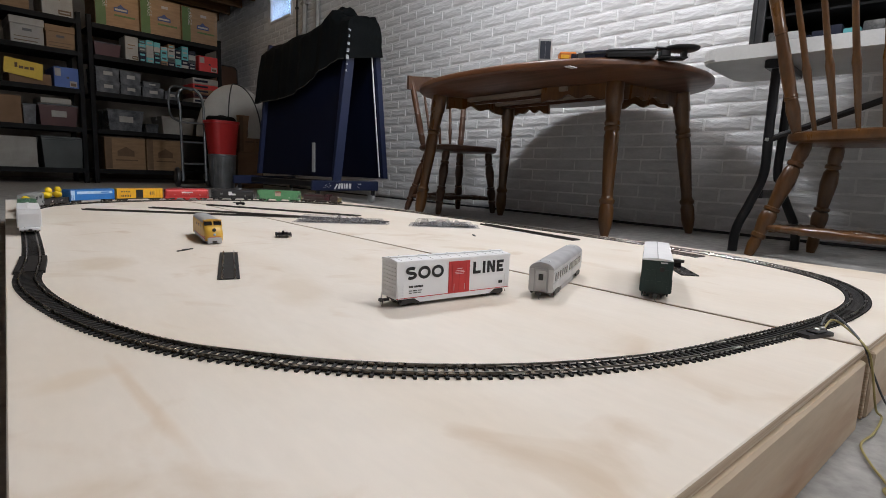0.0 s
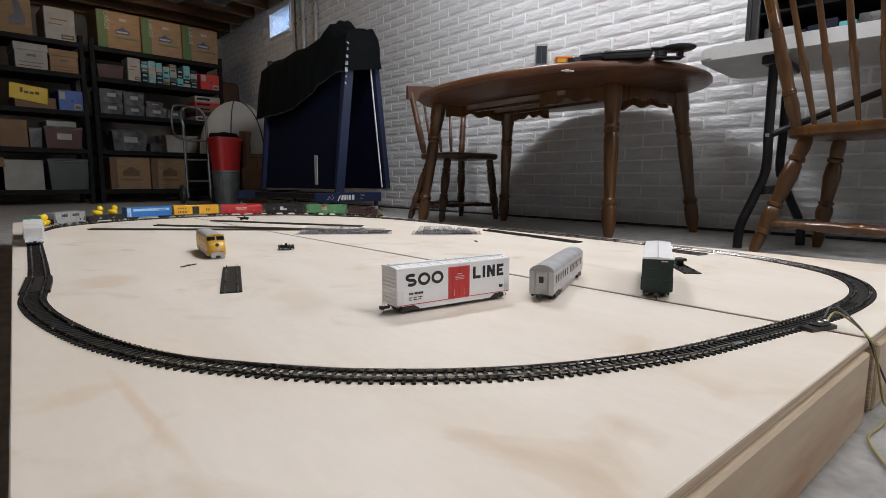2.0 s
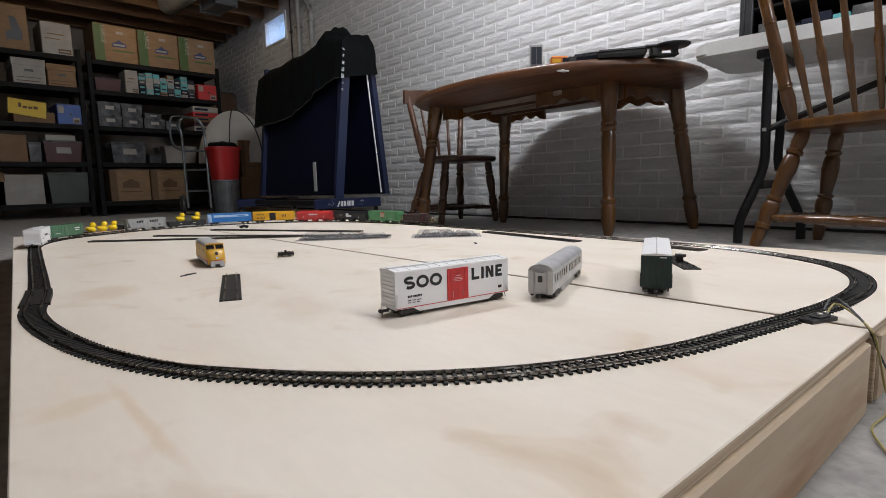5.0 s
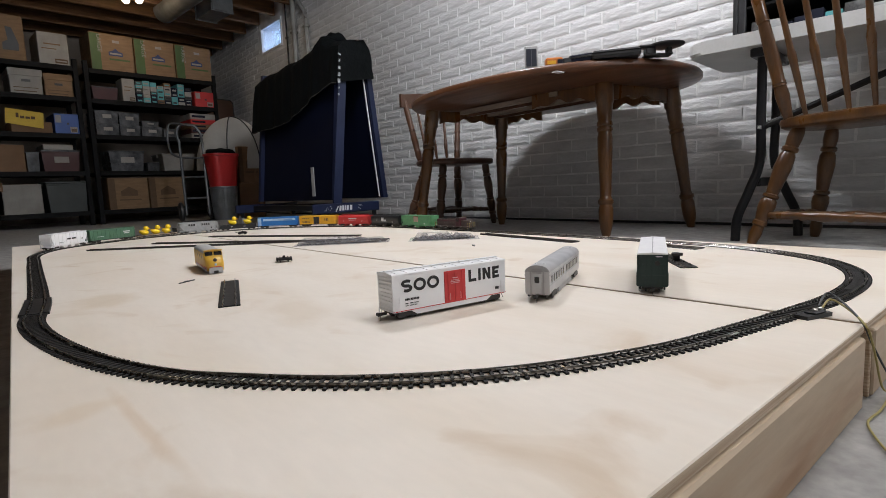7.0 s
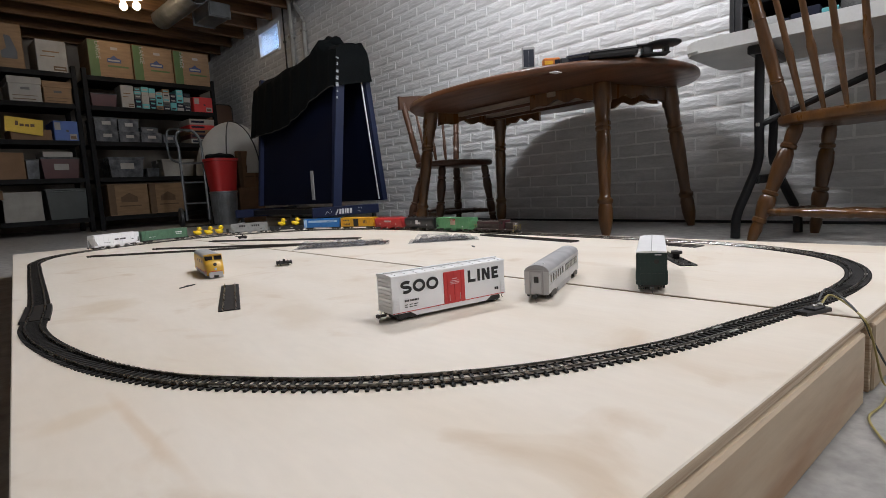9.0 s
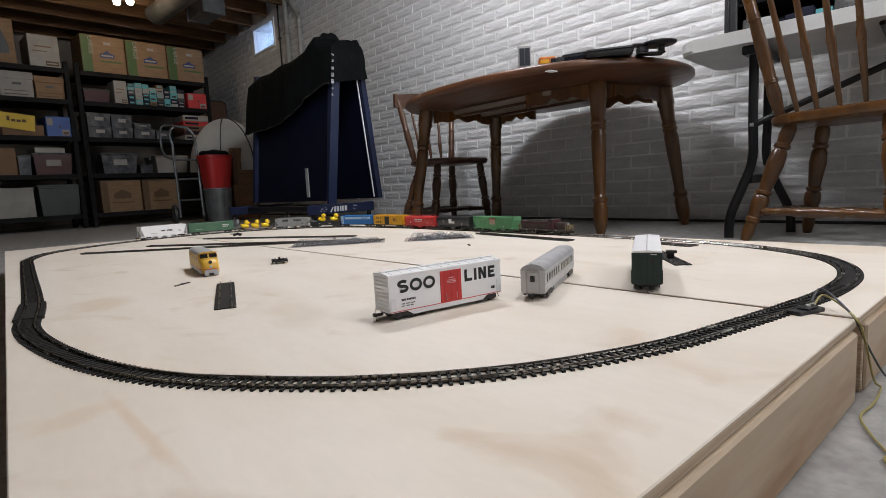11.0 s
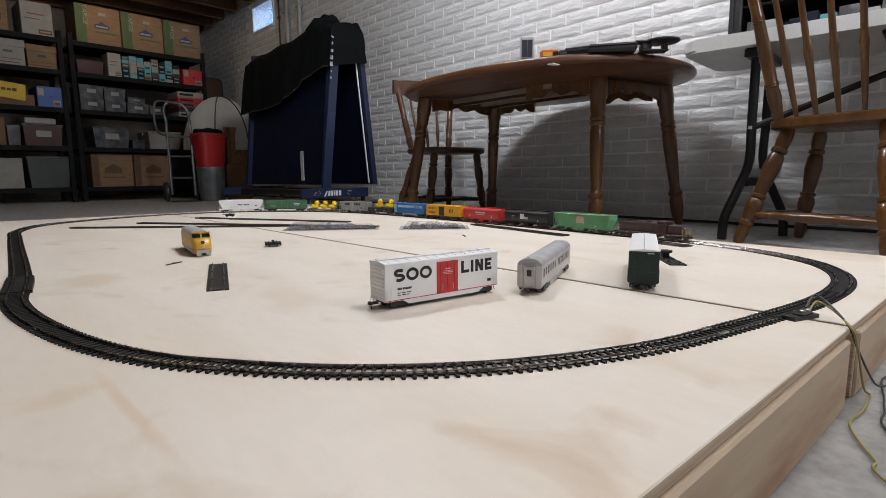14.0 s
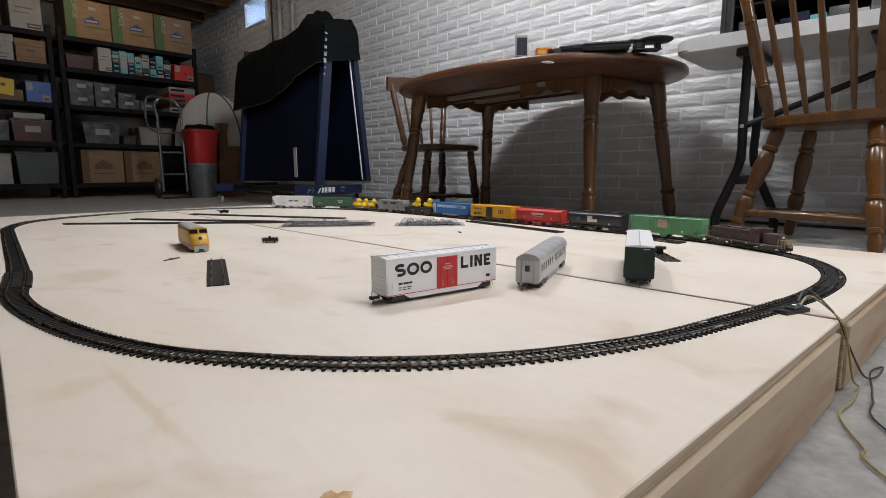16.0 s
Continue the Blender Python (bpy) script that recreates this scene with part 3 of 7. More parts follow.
# ---------------------------------------------------------------- the white boxcar on the board
def build_white_boxcar():
    car, hl, hw, z0, z1 = build_boxcar("white_boxcar", "white model boxcar with red door and black block print", 0.180, CARWHITE, CARWHITE, low=0.0,
                                       door=CARRED, roofwalk=CARWHITE, fishbelly=CARWHITE, height=0.0520, width=0.0355, door_at=0.003, door_w=0.031)
    for s in (1, -1):
        m = side_frame_matrix(s, hw + 0.0001)
        part("red_stripe", box(-hl, hl, -0.0004, 0.0002, z0 + 0.0006, z0 + 0.0014, m=m), CARRED, car, "thin red stripe")
        zt, h, t = z0 + 0.0220, 0.0150, 0.0036
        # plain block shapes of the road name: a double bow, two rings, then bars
        def shape(*rows):
            bars(rows, CARINK, car, m, "print_block", 0.0005)
        x, q = -0.0645, h / 4 - t / 4
        line = [(x + 0.0056 * math.cos(radians(d)), zt + h - t / 2 - q + q * math.sin(radians(d))) for d in range(35, 271, 15)]
        line += [(x + 0.0056 * math.cos(radians(d)), zt + t / 2 + q + q * math.sin(radians(d))) for d in range(75, -146, -15)]
        bm = bmesh.new()
        edge = []
        for i, (lx, lz) in enumerate(line):
            d = Vector(line[min(i + 1, len(line) - 1)]) - Vector(line[max(i - 1, 0)])
            o = Vector((-d.y, d.x)).normalized() * t / 2
            edge.append([bm.verts.new((lx + o.x * k, -0.0005, lz + o.y * k)) for k in (1, -1)])
        for e0, e1 in zip(edge, edge[1:]):
            bm.faces.new((e0[0], e0[1], e1[1], e1[0]))
        bmesh.ops.transform(bm, matrix=m, verts=bm.verts)
        part("print_block", bm, CARINK, car)
        for cx in (-0.0470, -0.0285):
            bm = bmesh.new()
            n = 28
            ring = [[bm.verts.new((cx + rx * math.cos(2 * math.pi * i / n), -0.0005, zt + h / 2 + rz * math.sin(2 * math.pi * i / n))) for i in range(n)]
                    for rx, rz in ((0.0085, h / 2), (0.0085 - t, h / 2 - t))]
            for i in range(n):
                bm.faces.new((ring[0][i], ring[0][(i + 1) % n], ring[1][(i + 1) % n], ring[1][i]))
            bmesh.ops.transform(bm, matrix=m, verts=bm.verts)
            part("print_ring", bm, CARINK, car)
        x = 0.0242
        shape((x, x + t, zt, zt + h), (x + t, x + 0.0115, zt, zt + t))
        x = 0.0393
        shape((x, x + t, zt, zt + h))
        x, w = 0.0463, 0.0122
        shape((x, x + t, zt, zt + h), (x + w - t, x + w, zt, zt + h))
        bm = bmesh.new()
        bm.faces.new([bm.verts.new((px, -0.00052, pz)) for px, pz in ((x, zt + h), (x + t * 1.15, zt + h), (x + w, zt), (x + w - t * 1.15, zt))])
        bmesh.ops.transform(bm, matrix=m, verts=bm.verts)
        part("print_block", bm, CARINK, car)
        x = 0.0620
        shape((x, x + t, zt, zt + h), (x + t, x + 0.0105, zt + h - t, zt + h), (x + t, x + 0.0090, zt + h / 2 - t / 2, zt + h / 2 + t / 2), (x + t, x + 0.0105, zt, zt + t))
        rows = [(-0.0670 + i * 0.0020 + (0.0012 if i > 2 else 0), -0.0670 + i * 0.0020 + (0.0012 if i > 2 else 0) + 0.0013, z0 + 0.0125, z0 + 0.0148) for i in range(9)]
        for k in range(2):
            rows += [(-0.0670 + x, -0.0670 + x + w, z0 + 0.0060 + 0.0026 * k, z0 + 0.0068 + 0.0026 * k) for x, w in ((0, 0.0036), (0.0060, 0.0044), (0.0120, 0.0036 + 0.002 * k))]
        rows += [(0.066, 0.0685, z0 + 0.007, z0 + 0.0105), (0.0692, 0.0715, z0 + 0.007, z0 + 0.0105)]
        bars(rows, CARINK, car, m, "data_print", 0.0005)
        rows = [(-0.0035, 0.0035, z1 - 0.0125, z1 - 0.0115), (-0.006, 0.006, z1 - 0.0150, z1 - 0.0143), (-0.007, 0.007, z1 - 0.0168, z1 - 0.0161),
                (-0.006, 0.006, z1 - 0.0186, z1 - 0.0179), (-0.008, -0.0076, z0 + 0.004, z0 + 0.012), (0.0076, 0.008, z0 + 0.004, z0 + 0.012)]
        bars(rows, LIGHTPINK, car, m @ pose(0.003, -0.0011, 0), "door_print", 0.0004)
    return car


LIGHTPINK = mat("pale_door_print", (0.72, 0.42, 0.42), 0.5, scale=80)
white_boxcar = build_white_boxcar()
_d = Vector((0.831 - 0.658, 0.635 - 0.671))
white_boxcar.matrix_basis = at_board(0.7390, 0.6537, 0.0, math.degrees(math.atan2(_d.y, _d.x)) - 90)


# ---------------------------------------------------------------- the silver coach
def build_coach():
    car = thing("silver_coach", "silver grey model passenger coach with dark windows", "model train car")
    L, hw, z0, z1 = 0.205, 0.0158, 0.0080, 0.0372
    hl = L / 2
    part("body", add_prism(bmesh.new(), ((-hw * 0.93, z0), (hw * 0.93, z0), (hw, z0 + 0.003), (hw, z1), (-hw, z1), (-hw, z0 + 0.003)), -hl, hl,
                           Matrix(((1, 0, 0, 0), (0, 0, -1, 0), (0, 1, 0, 0), (0, 0, 0, 1)))), SILVER, car)
    bm = bmesh.new()
    n = 14
    prof = [(hw * math.cos(math.pi * i / n), z1 + 0.0002 + 0.0088 * math.sin(math.pi * i / n)) for i in range(n + 1)]
    prof[0], prof[-1] = (hw + 0.0004, z1 + 0.0002), (-hw - 0.0004, z1 + 0.0002)
    add_prism(bm, prof, -hl, hl, Matrix(((1, 0, 0, 0), (0, 0, -1, 0), (0, 1, 0, 0), (0, 0, 0, 1))))
    for f in bm.faces:
        f.smooth = True
    bmesh.ops.recalc_face_normals(bm, faces=bm.faces)
    roof = part("roof", bm, SILVERROOF, car, "rounded grey roof", smooth=True)
    for s in (-1, 1):
        m = side_frame_matrix(s, hw)
        part("letter_board", box(-hl, hl, -0.0005, 0.0002, z1 - 0.0042, z1 - 0.0034, m=m), SILVERROOF, car)
        part("belt_rail", box(-hl, hl, -0.0005, 0.0002, z0 + 0.0120, z0 + 0.0128, m=m), SILVERROOF, car)
        for u, w in [(0.065, 0.0022), (0.135, 0.0030), (0.205, 0.0030), (0.275, 0.0030), (0.345, 0.0030), (0.415, 0.0030)] + [(0.53 + 0.055 * i, 0.0047) for i in range(8)]:
            x = (u - 0.5) * L * s
            part("window", box(x - w, x + w, -0.0006, 0.0002, z0 + 0.0140, z0 + 0.0235, 0.0002, m), BLACKGLASS, car)
        part("side_skirt", box(-0.045, 0.045, 0.001, 0.003, 0.002, z0 - 0.0001, m=m), SILVERROOF, car)
    for s in (-1, 1):
        m = pose(0, s * hl, 0, 0, 0, 0 if s < 0 else 180)
        d = part("end_door", box(-0.0065, 0.0065, -0.0016, 0.0002, z0 + 0.0005, z1 - 0.001, 0.0004, m), SILVER, car, "grey end door with a small dark window")
        part("door_window", box(-0.0030, 0.0030, -0.0022, -0.0012, z0 + 0.0155, z0 + 0.0235, 0.0003, m), BLACKGLASS, d)
        bm = bmesh.new()
        for x in (-0.0085, 0.0085):
            add_box(bm, x - 0.0006, x + 0.0006, -0.0012, 0.0002, z0, z1 + 0.002, m=m)
        add_box(bm, -0.0085, 0.0085, -0.0012, 0.0002, z1 + 0.0006, z1 + 0.002, m=m)
        part("door_frame", bm, SILVERROOF, car)
        for x in (-0.008, 0.008):
            bm = bmesh.new()
            bmesh.ops.create_icosphere(bm, subdivisions=1, radius=0.0016, matrix=pose(x * 0.7, s * (hl - 0.016), z1 + 0.0084))
            part("marker_lamp", bm, WHITE, roof, "small white marker lamp")
        coupler(car, s * hl, s, 0.0)
    wheelset(car, -hl * 0.74, hl * 0.74, 0.0)
    return car


coach = build_coach()
_a, _b = Vector((0.832, 0.580)), Vector((1.021, 0.648))
_d = (_b - _a).normalized()
_c = _a + _d * 0.1025
coach.matrix_basis = at_board(_c.x, _c.y, 0.0, math.degrees(math.atan2(_d.y, _d.x)) - 90)


# ---------------------------------------------------------------- the dark green boxcar with a white roof
def build_green_boxcar():
    car, hl, hw, z0, z1 = build_boxcar("dark_green_boxcar", "dark green model boxcar with white roof standing on plywood", 0.215, DARKGREEN, CARWHITE, low=0.0,
                                       door=DARKGREEN, height=0.0515, width=0.036, ribs=14, end_ribs=False, roof_ribs=0)
    part("roof_seam", box(-0.0006, 0.0006, -hl, hl, z1 + 0.0029, z1 + 0.0036), SILVERROOF, car, "thin grey seam along the roof")
    bars([(0.004, 0.012, z1 - 0.003, z1 - 0.0018)], WHITEPRINT, car, pose(0, -hl, 0), "white_mark", 0.0014)
    bm = bmesh.new()
    add_lathe(bm, [(0.0032, 0), (0.0032, 0.0012)], 12, pose(0.006, -hl - 0.0006, z0 + 0.031, 90, 0, 0))
    part("brake_wheel", bm, TRUCK, car)
    return car


green_boxcar = build_green_boxcar()
_a, _b = Vector((0.948, 0.481)), Vector((1.133, 0.557))
_d = (_b - _a).normalized()
_c = _a + _d * 0.1005
green_boxcar.matrix_basis = at_board(_c.x, _c.y, 0.0, math.degrees(math.atan2(_d.y, _d.x)) - 90)


def sweep(bm, line, profile, closed):
    """Sweeps an (offset, height) outline along a flat line."""
    n, rings = len(line), []
    for i, p in enumerate(line):
        a = line[(i - 1) % n] if closed or i else p
        b = line[(i + 1) % n] if closed or i < n - 1 else p
        d = (b - a).normalized()
        side = Vector((d.y, -d.x, 0))
        rings.append([bm.verts.new(p + side * o + Vector((0, 0, h))) for o, h in profile])
    m = len(profile)
    for i in range(n if closed else n - 1):
        a, b = rings[i], rings[(i + 1) % n]
        for k in range(m):
            bm.faces.new((a[k], b[k], b[(k + 1) % m], a[(k + 1) % m]))
    if not closed:
        bm.faces.new(rings[0])
        bm.faces.new(list(reversed(rings[-1])))
    bmesh.ops.recalc_face_normals(bm, faces=bm.faces)
    return bm


# ---------------------------------------------------------------- the yellow streamlined engine
def build_engine():
    car = thing("yellow_diesel_engine", "yellow streamlined model diesel engine with grey roof", "model locomotive")
    hl, hw, z0, z1 = 0.083, 0.0176, 0.006, 0.0460
    y_nose, y_cab = -hl, -hl + 0.026
    def shell(y, w, zt, zb=z0):
        n = 10
        pts = [(-w, zb)]
        for i in range(n + 1):
            a = math.pi - math.pi * i / n
            pts.append((w * math.copysign(abs(math.cos(a)) ** 0.55, math.cos(a)), zt - 0.011 + 0.011 * abs(math.sin(a)) ** 0.8))
        pts.append((w, zb))
        return [(x, y, z) for x, z in pts]
    def loft(rows, bm):
        rings = [[bm.verts.new(p) for p in r] for r in rows]
        for a, b in zip(rings, rings[1:]):
            for i in range(len(a) - 1):
                bm.faces.new((a[i], b[i], b[i + 1], a[i + 1]))
        bm.faces.new(rings[0])
        bm.faces.new(list(reversed(rings[-1])))
        bmesh.ops.recalc_face_normals(bm, faces=bm.faces)
        return bm
    bm = loft([shell(y_cab, hw, z1), shell(hl, hw, z1)], bmesh.new())
    for f in bm.faces:
        f.material_index = 1 if f.calc_center_median().z > z1 - 0.0075 and abs(f.normal.y) < 0.5 else 0
    part("body", bm, [UPYELLOW, SILVERROOF], car, smooth=True)
    rows = [shell(y_cab - 0.0002, hw * 0.985, z1 - 0.0015), shell(y_cab - 0.009, hw * 0.97, z1 - 0.013)]
    nose = [(0.0125, 1.0, 0.0155), (0.0185, 0.92, 0.0175), (0.0225, 0.80, 0.0205), (0.0250, 0.62, 0.0245), (0.0258, 0.40, 0.0290)]
    for d, w, drop in nose:
        rows.append(shell(y_cab - d, hw * w * 0.97, z1 - drop))
    part("nose", loft(rows, bmesh.new()), UPYELLOW, car, "rounded yellow nose", smooth=True)
    wn_ = pose(0, y_cab - 0.0049, z1 - 0.0085, -40, 0, 0)
    for s in (-1, 1):
        part("windscreen", box(min(s * 0.0015, s * 0.0155), max(s * 0.0015, s * 0.0155), -0.0020, 0.0012, -0.0040, 0.0044, 0.0006, wn_), BLACKGLASS, car, "dark windscreen pane")
        m = side_frame_matrix(s, hw)
        part("grey_sill", box(-hl + 0.022, hl, -0.0004, 0.0002, z0, z0 + 0.005, m=m), SILVERROOF, car)
        for i in range(3):
            x = (-0.035 + 0.03 * i) * (1 if s > 0 else -1)
            part("porthole", box(x - 0.0022, x + 0.0022, -0.0005, 0.0002, z0 + 0.022, z0 + 0.027, 0.0006, m), BLACKGLASS, car)
        part("red_stripe", box(-hl + 0.02, hl, -0.0005, 0.0002, z0 + 0.0052, z0 + 0.0062, m=m), CARRED, car)
        part("pilot_side", box(min(s * 0.004, s * 0.0105), max(s * 0.004, s * 0.0105), -hl - 0.0001, -hl + 0.008, 0.0018, z0 - 0.0001, 0.001), SILVERROOF, car)
    bm = bmesh.new()
    add_prism(bm, ((-0.0125, 0.0), (-0.0125, 0.010), (0.0125, 0.010), (0.0125, 0.0), (0.0045, 0.0), (0.0045, 0.005), (-0.0045, 0.005), (-0.0045, 0.0)), 0, 0.004,
              pose(0, -hl + 0.0022, 0.0018, 90, 0, 0))
    part("pilot", bm, SILVERROOF, car, "grey front pilot")
    part("coupler_pocket", box(-0.0042, 0.0042, -hl - 0.0022, -hl + 0.004, 0.0022, 0.0066, 0.0005), TRUCK, car)
    bm = bmesh.new()
    add_lathe(bm, [(0.0034, 0), (0.0034, 0.0022), (0.0024, 0.003)], 14, pose(0, y_cab - 0.0212, z0 + 0.0205, 72, 0, 0))
    part("headlight", bm, TRUCK, car, "round dark headlight")
    blue = mat("blue_wing_print", (0.16, 0.15, 0.42), 0.5, scale=60)
    for s in (-1, 1):
        part("wing_print", box(min(s * 0.002, s * 0.0105), max(s * 0.002, s * 0.0105), -0.0012, 0.001, 0.0, 0.0022, 0.0003,
                               pose(0, y_cab - 0.0244, z0 + 0.0118, -8, 0, s * 14)), blue, car)
    part("badge", box(-0.002, 0.002, y_cab - 0.0268, y_cab - 0.0245, z0 + 0.0105, z0 + 0.0145, 0.0005), LIGHTBLUE, car, "small pale badge")
    # brow over the windscreen, red line round the nose, grey apron below it
    part("brow", box(-0.0172, 0.0172, y_cab - 0.0040, y_cab + 0.002, z1 - 0.0030, z1 - 0.0012, 0.0007), UPYELLOW, car)
    for z, h, k, c, nm in ((z0 + 0.0072, 0.0012, 1.012, CARRED, "nose_line"), (z0 + 0.0002, 0.0068, 1.010, SILVERROOF, "nose_apron")):
        bm = bmesh.new()
        line = [Vector((hw * k * math.copysign(abs(math.cos(radians(a))) ** 0.6, math.cos(radians(a))), y_cab - 0.0262 * k * abs(math.sin(radians(a))) ** 0.75, z)) for a in range(0, 181, 9)]
        sweep(bm, line, [(-0.0002, 0), (0.0004, 0), (0.0004, h), (-0.0002, h)], False)
        part(nm, bm, c, car)
    wheelset(car, -hl * 0.55, hl * 0.6, 0.0)
    return car


engine = build_engine()
_a, _b = Vector((0.694, 1.228)), Vector((0.735, 1.393))
_d = (_b - _a).normalized()
_c = _a + _d * 0.083
engine.matrix_basis = at_board(_c.x, _c.y, 0.0, math.degrees(math.atan2(_d.y, _d.x)) - 90)


# ---------------------------------------------------------------- track loop
def rail_profile(off, z):
    return [(off - 0.0013, z), (off + 0.0013, z), (off + 0.0004, z + 0.0008), (off + 0.0004, z + 0.0016), (off + 0.0006, z + 0.0025), (off - 0.0006, z + 0.0025),
            (off - 0.0004, z + 0.0016), (off - 0.0004, z + 0.0008)]


def tie_mesh(w=0.0295):
    bm = box(-w / 2, w / 2, -0.00155, 0.00155, 0, 0.0019, 0.0003)
    for s in (-1, 1):
        add_box(bm, s * 0.00825 - 0.0021, s * 0.00825 + 0.0021, -0.0007, 0.0007, 0.0017, 0.0027)
    me = bpy.data.meshes.new("tie")
    bm.to_mesh(me)
    bm.free()
    me.materials.append(TIE)
    return me


TIE_MESH = tie_mesh()
TIE_STEP = 0.0080
NEAR_FROM, NEAR_TO = -0.20, 2.15


def build_track():
    loop = thing("railway_track", "black model railway track laid as a loop on plywood", "model railway track", m=BOARD @ pose(0, 0, BOARD_Z))
    for s in (-1, 1):
        part("rail", sweep(bmesh.new(), LINE, rail_profile(s * 0.00825, 0.0018), True), RAIL, loop, "dull steel rail")
    # the far ties, joined
    bm = bmesh.new()
    s = NEAR_TO + TIE_STEP
    while s < LOOP + NEAR_FROM:
        p, d = on_line(s)
        add_box(bm, -0.01475, 0.01475, -0.00135, 0.00135, 0, 0.0019, m=Matrix.Translation(p) @ pose(0, 0, 0, 0, 0, math.degrees(math.atan2(d.y, d.x)) - 90))
        s += TIE_STEP
    for off in (-0.00825, 0.00825):
        s = NEAR_TO
        ln = []
        while s < LOOP + NEAR_FROM:
            ln.append(on_line(s)[0])
            s += 0.02
        sweep(bm, ln, [(off - 0.0025, 0.0002), (off + 0.0025, 0.0002), (off + 0.0025, 0.0016), (off - 0.0025, 0.0016)], False)
    t = part("tie_rest", bm, TIE, loop)
    t["kind"] = "stuff"
    bm = bmesh.new()
    for off in (-0.00825, 0.00825):
        ln, s = [], NEAR_FROM
        while s <= NEAR_TO:
            ln.append(on_line(s)[0])
            s += 0.012
        sweep(bm, ln, [(off - 0.0007, 0.0003), (off + 0.0007, 0.0003), (off + 0.0007, 0.0015), (off - 0.0007, 0.0015)], False)
    sweep(bm, [on_line(1.16 + 0.012 * i)[0] for i in range(83)], [(-0.0135, 0.0002), (0.0135, 0.0002), (0.0135, 0.0016), (-0.0135, 0.0016)], False)
    part("tie_strip", bm, TIE, loop)
    # rail joiners where the pieces meet
    for u, v in ((0.148, 0.320), (0.310, 0.159), (0.530, 0.089), (0.040, 0.545), (0.90, 0.055), (1.19, 0.51)):
        p, d = on_line(min((i * 0.002 for i in range(1100)), key=lambda q: (on_line(q)[0] - Vector((u, v, 0))).length))
        for off in (-0.00825, 0.00825):
            side = Vector((d.y, -d.x, 0))
            j = part("rail_joiner", box(-0.0018, 0.0018, -0.0075, 0.0075, 0.0018, 0.0034, 0.0004), JOINER, loop, "bright metal rail joiner")
            j.matrix_basis = Matrix.Translation(p + side * off) @ pose(0, 0, 0, 0, 0, math.degrees(math.atan2(d.y, d.x)) - 90)
    # a rerailer: a solid ramp between and beside the rails
    ramp = [on_line(-0.205 + 0.0065 * i)[0] for i in range(22)]
    bm = bmesh.new()
    for a, b, h in ((-0.0066, 0.0066, 0.0036), (-0.0172, -0.0102, 0.0040), (0.0102, 0.0172, 0.0040)):
        sweep(bm, ramp, [(a, 0.0002), (b, 0.0002), (b - 0.0006, h), (a + 0.0006, h)], False)
    for i in (0, 10, 21):
        p, d = on_line(-0.205 + 0.0065 * i)
        add_box(bm, -0.0150, 0.0150, -0.0030, 0.0030, 0.0003, 0.0022, m=Matrix.Translation(p) @ pose(0, 0, 0, 0, 0, math.degrees(math.atan2(d.y, d.x)) - 90))
    part("rerailer", bm, TIE, loop, "solid black plastic rerailing ramp")
    return loop


JOINER = mat("bright_metal", (0.62, 0.61, 0.58), 0.3, metal=1.0, second=(0.4, 0.39, 0.37), scale=60)
railway_track = build_track()


def loose_track(name, label, a, b, solid=False, z=0.0, width=0.0285, rail_mat=None):
    """A straight loose piece of track from a to b, in metres of the room."""
    a, b = Vector((*a, 0)), Vector((*b, 0))
    d = b - a
    L = d.length
    t = thing(name, label, "model railway track", m=pose(a.x, a.y, BOARD_Z + z, 0, 0, math.degrees(math.atan2(d.y, d.x)) - 90))
    line = [Vector((0, 0, 0)), Vector((0, L, 0))]
    for s in (-1, 1):
        part("rail", sweep(bmesh.new(), [Vector((0, -0.004 if s > 0 else -0.002, 0)), Vector((0, L + 0.004, 0))], rail_profile(s * 0.00825, 0.0018), False), rail_mat or RAIL, t)
    if solid:
        part("roadbed", box(-width / 2, width / 2, 0, L, 0, 0.0018, 0.0004), TIE, t, "solid black plastic base")
        return t
    n = int(L / TIE_STEP)
    if n <= 60:
        for i in range(n):
            o = new("tie", TIE_MESH)
            o.parent = t
            o.location = (0, (i + 0.5) * L / n, 0)
    else:
        bm = bmesh.new()
        for i in range(n):
            y = (i + 0.5) * L / n
            add_box(bm, -0.01475, 0.01475, y - 0.00135, y + 0.00135, 0, 0.0019)
        part("tie_row", bm, TIE, t)["kind"] = "stuff"
    return t


DULLRAIL = mat("dull_brown_rail", (0.10, 0.085, 0.075), 0.45, metal=0.7, second=(0.06, 0.05, 0.045), scale=40)
loose_track("track_piece", "short black crossing track piece lying loose on plywood", (0.5755, 0.904), (0.669, 1.112), solid=True)
for a, b in (((0.67, 2.10), (1.25, 1.50)), ((0.86, 2.118), (1.277, 1.41)), ((1.075, 2.185), (1.322, 1.605))):
    o = loose_track("flexible_track", "long dark loose length of flexible track on plywood", a, b, rail_mat=DULLRAIL)
    tagged(o, group="loose lengths of track")
loose_track("track_piece", "dark loose track length beside the loop's edge", (1.512, 1.235), (1.425, 0.868), rail_mat=DULLRAIL)
loose_track("track_piece", "short dark loose track piece behind the green boxcar", (1.44, 0.665), (1.413, 0.575), rail_mat=DULLRAIL)


def build_buffer():
    t = loose_track("buffer_stop", "black track piece with a buffer stop block", (1.302, 0.607), (1.172, 0.513), solid=True)
    t["category"] = "buffer stop"
    L = 0.159
    b = part("buffer_block", box(-0.006, 0.006, 0.078, 0.090, 0.0019, 0.016, 0.001), TIE, t, "dark upright buffer block")
    part("buffer_beam", box(-0.0095, 0.0095, 0.0905, 0.094, 0.011, 0.0165, 0.0008), TRUCK, b)
    return t


build_buffer()
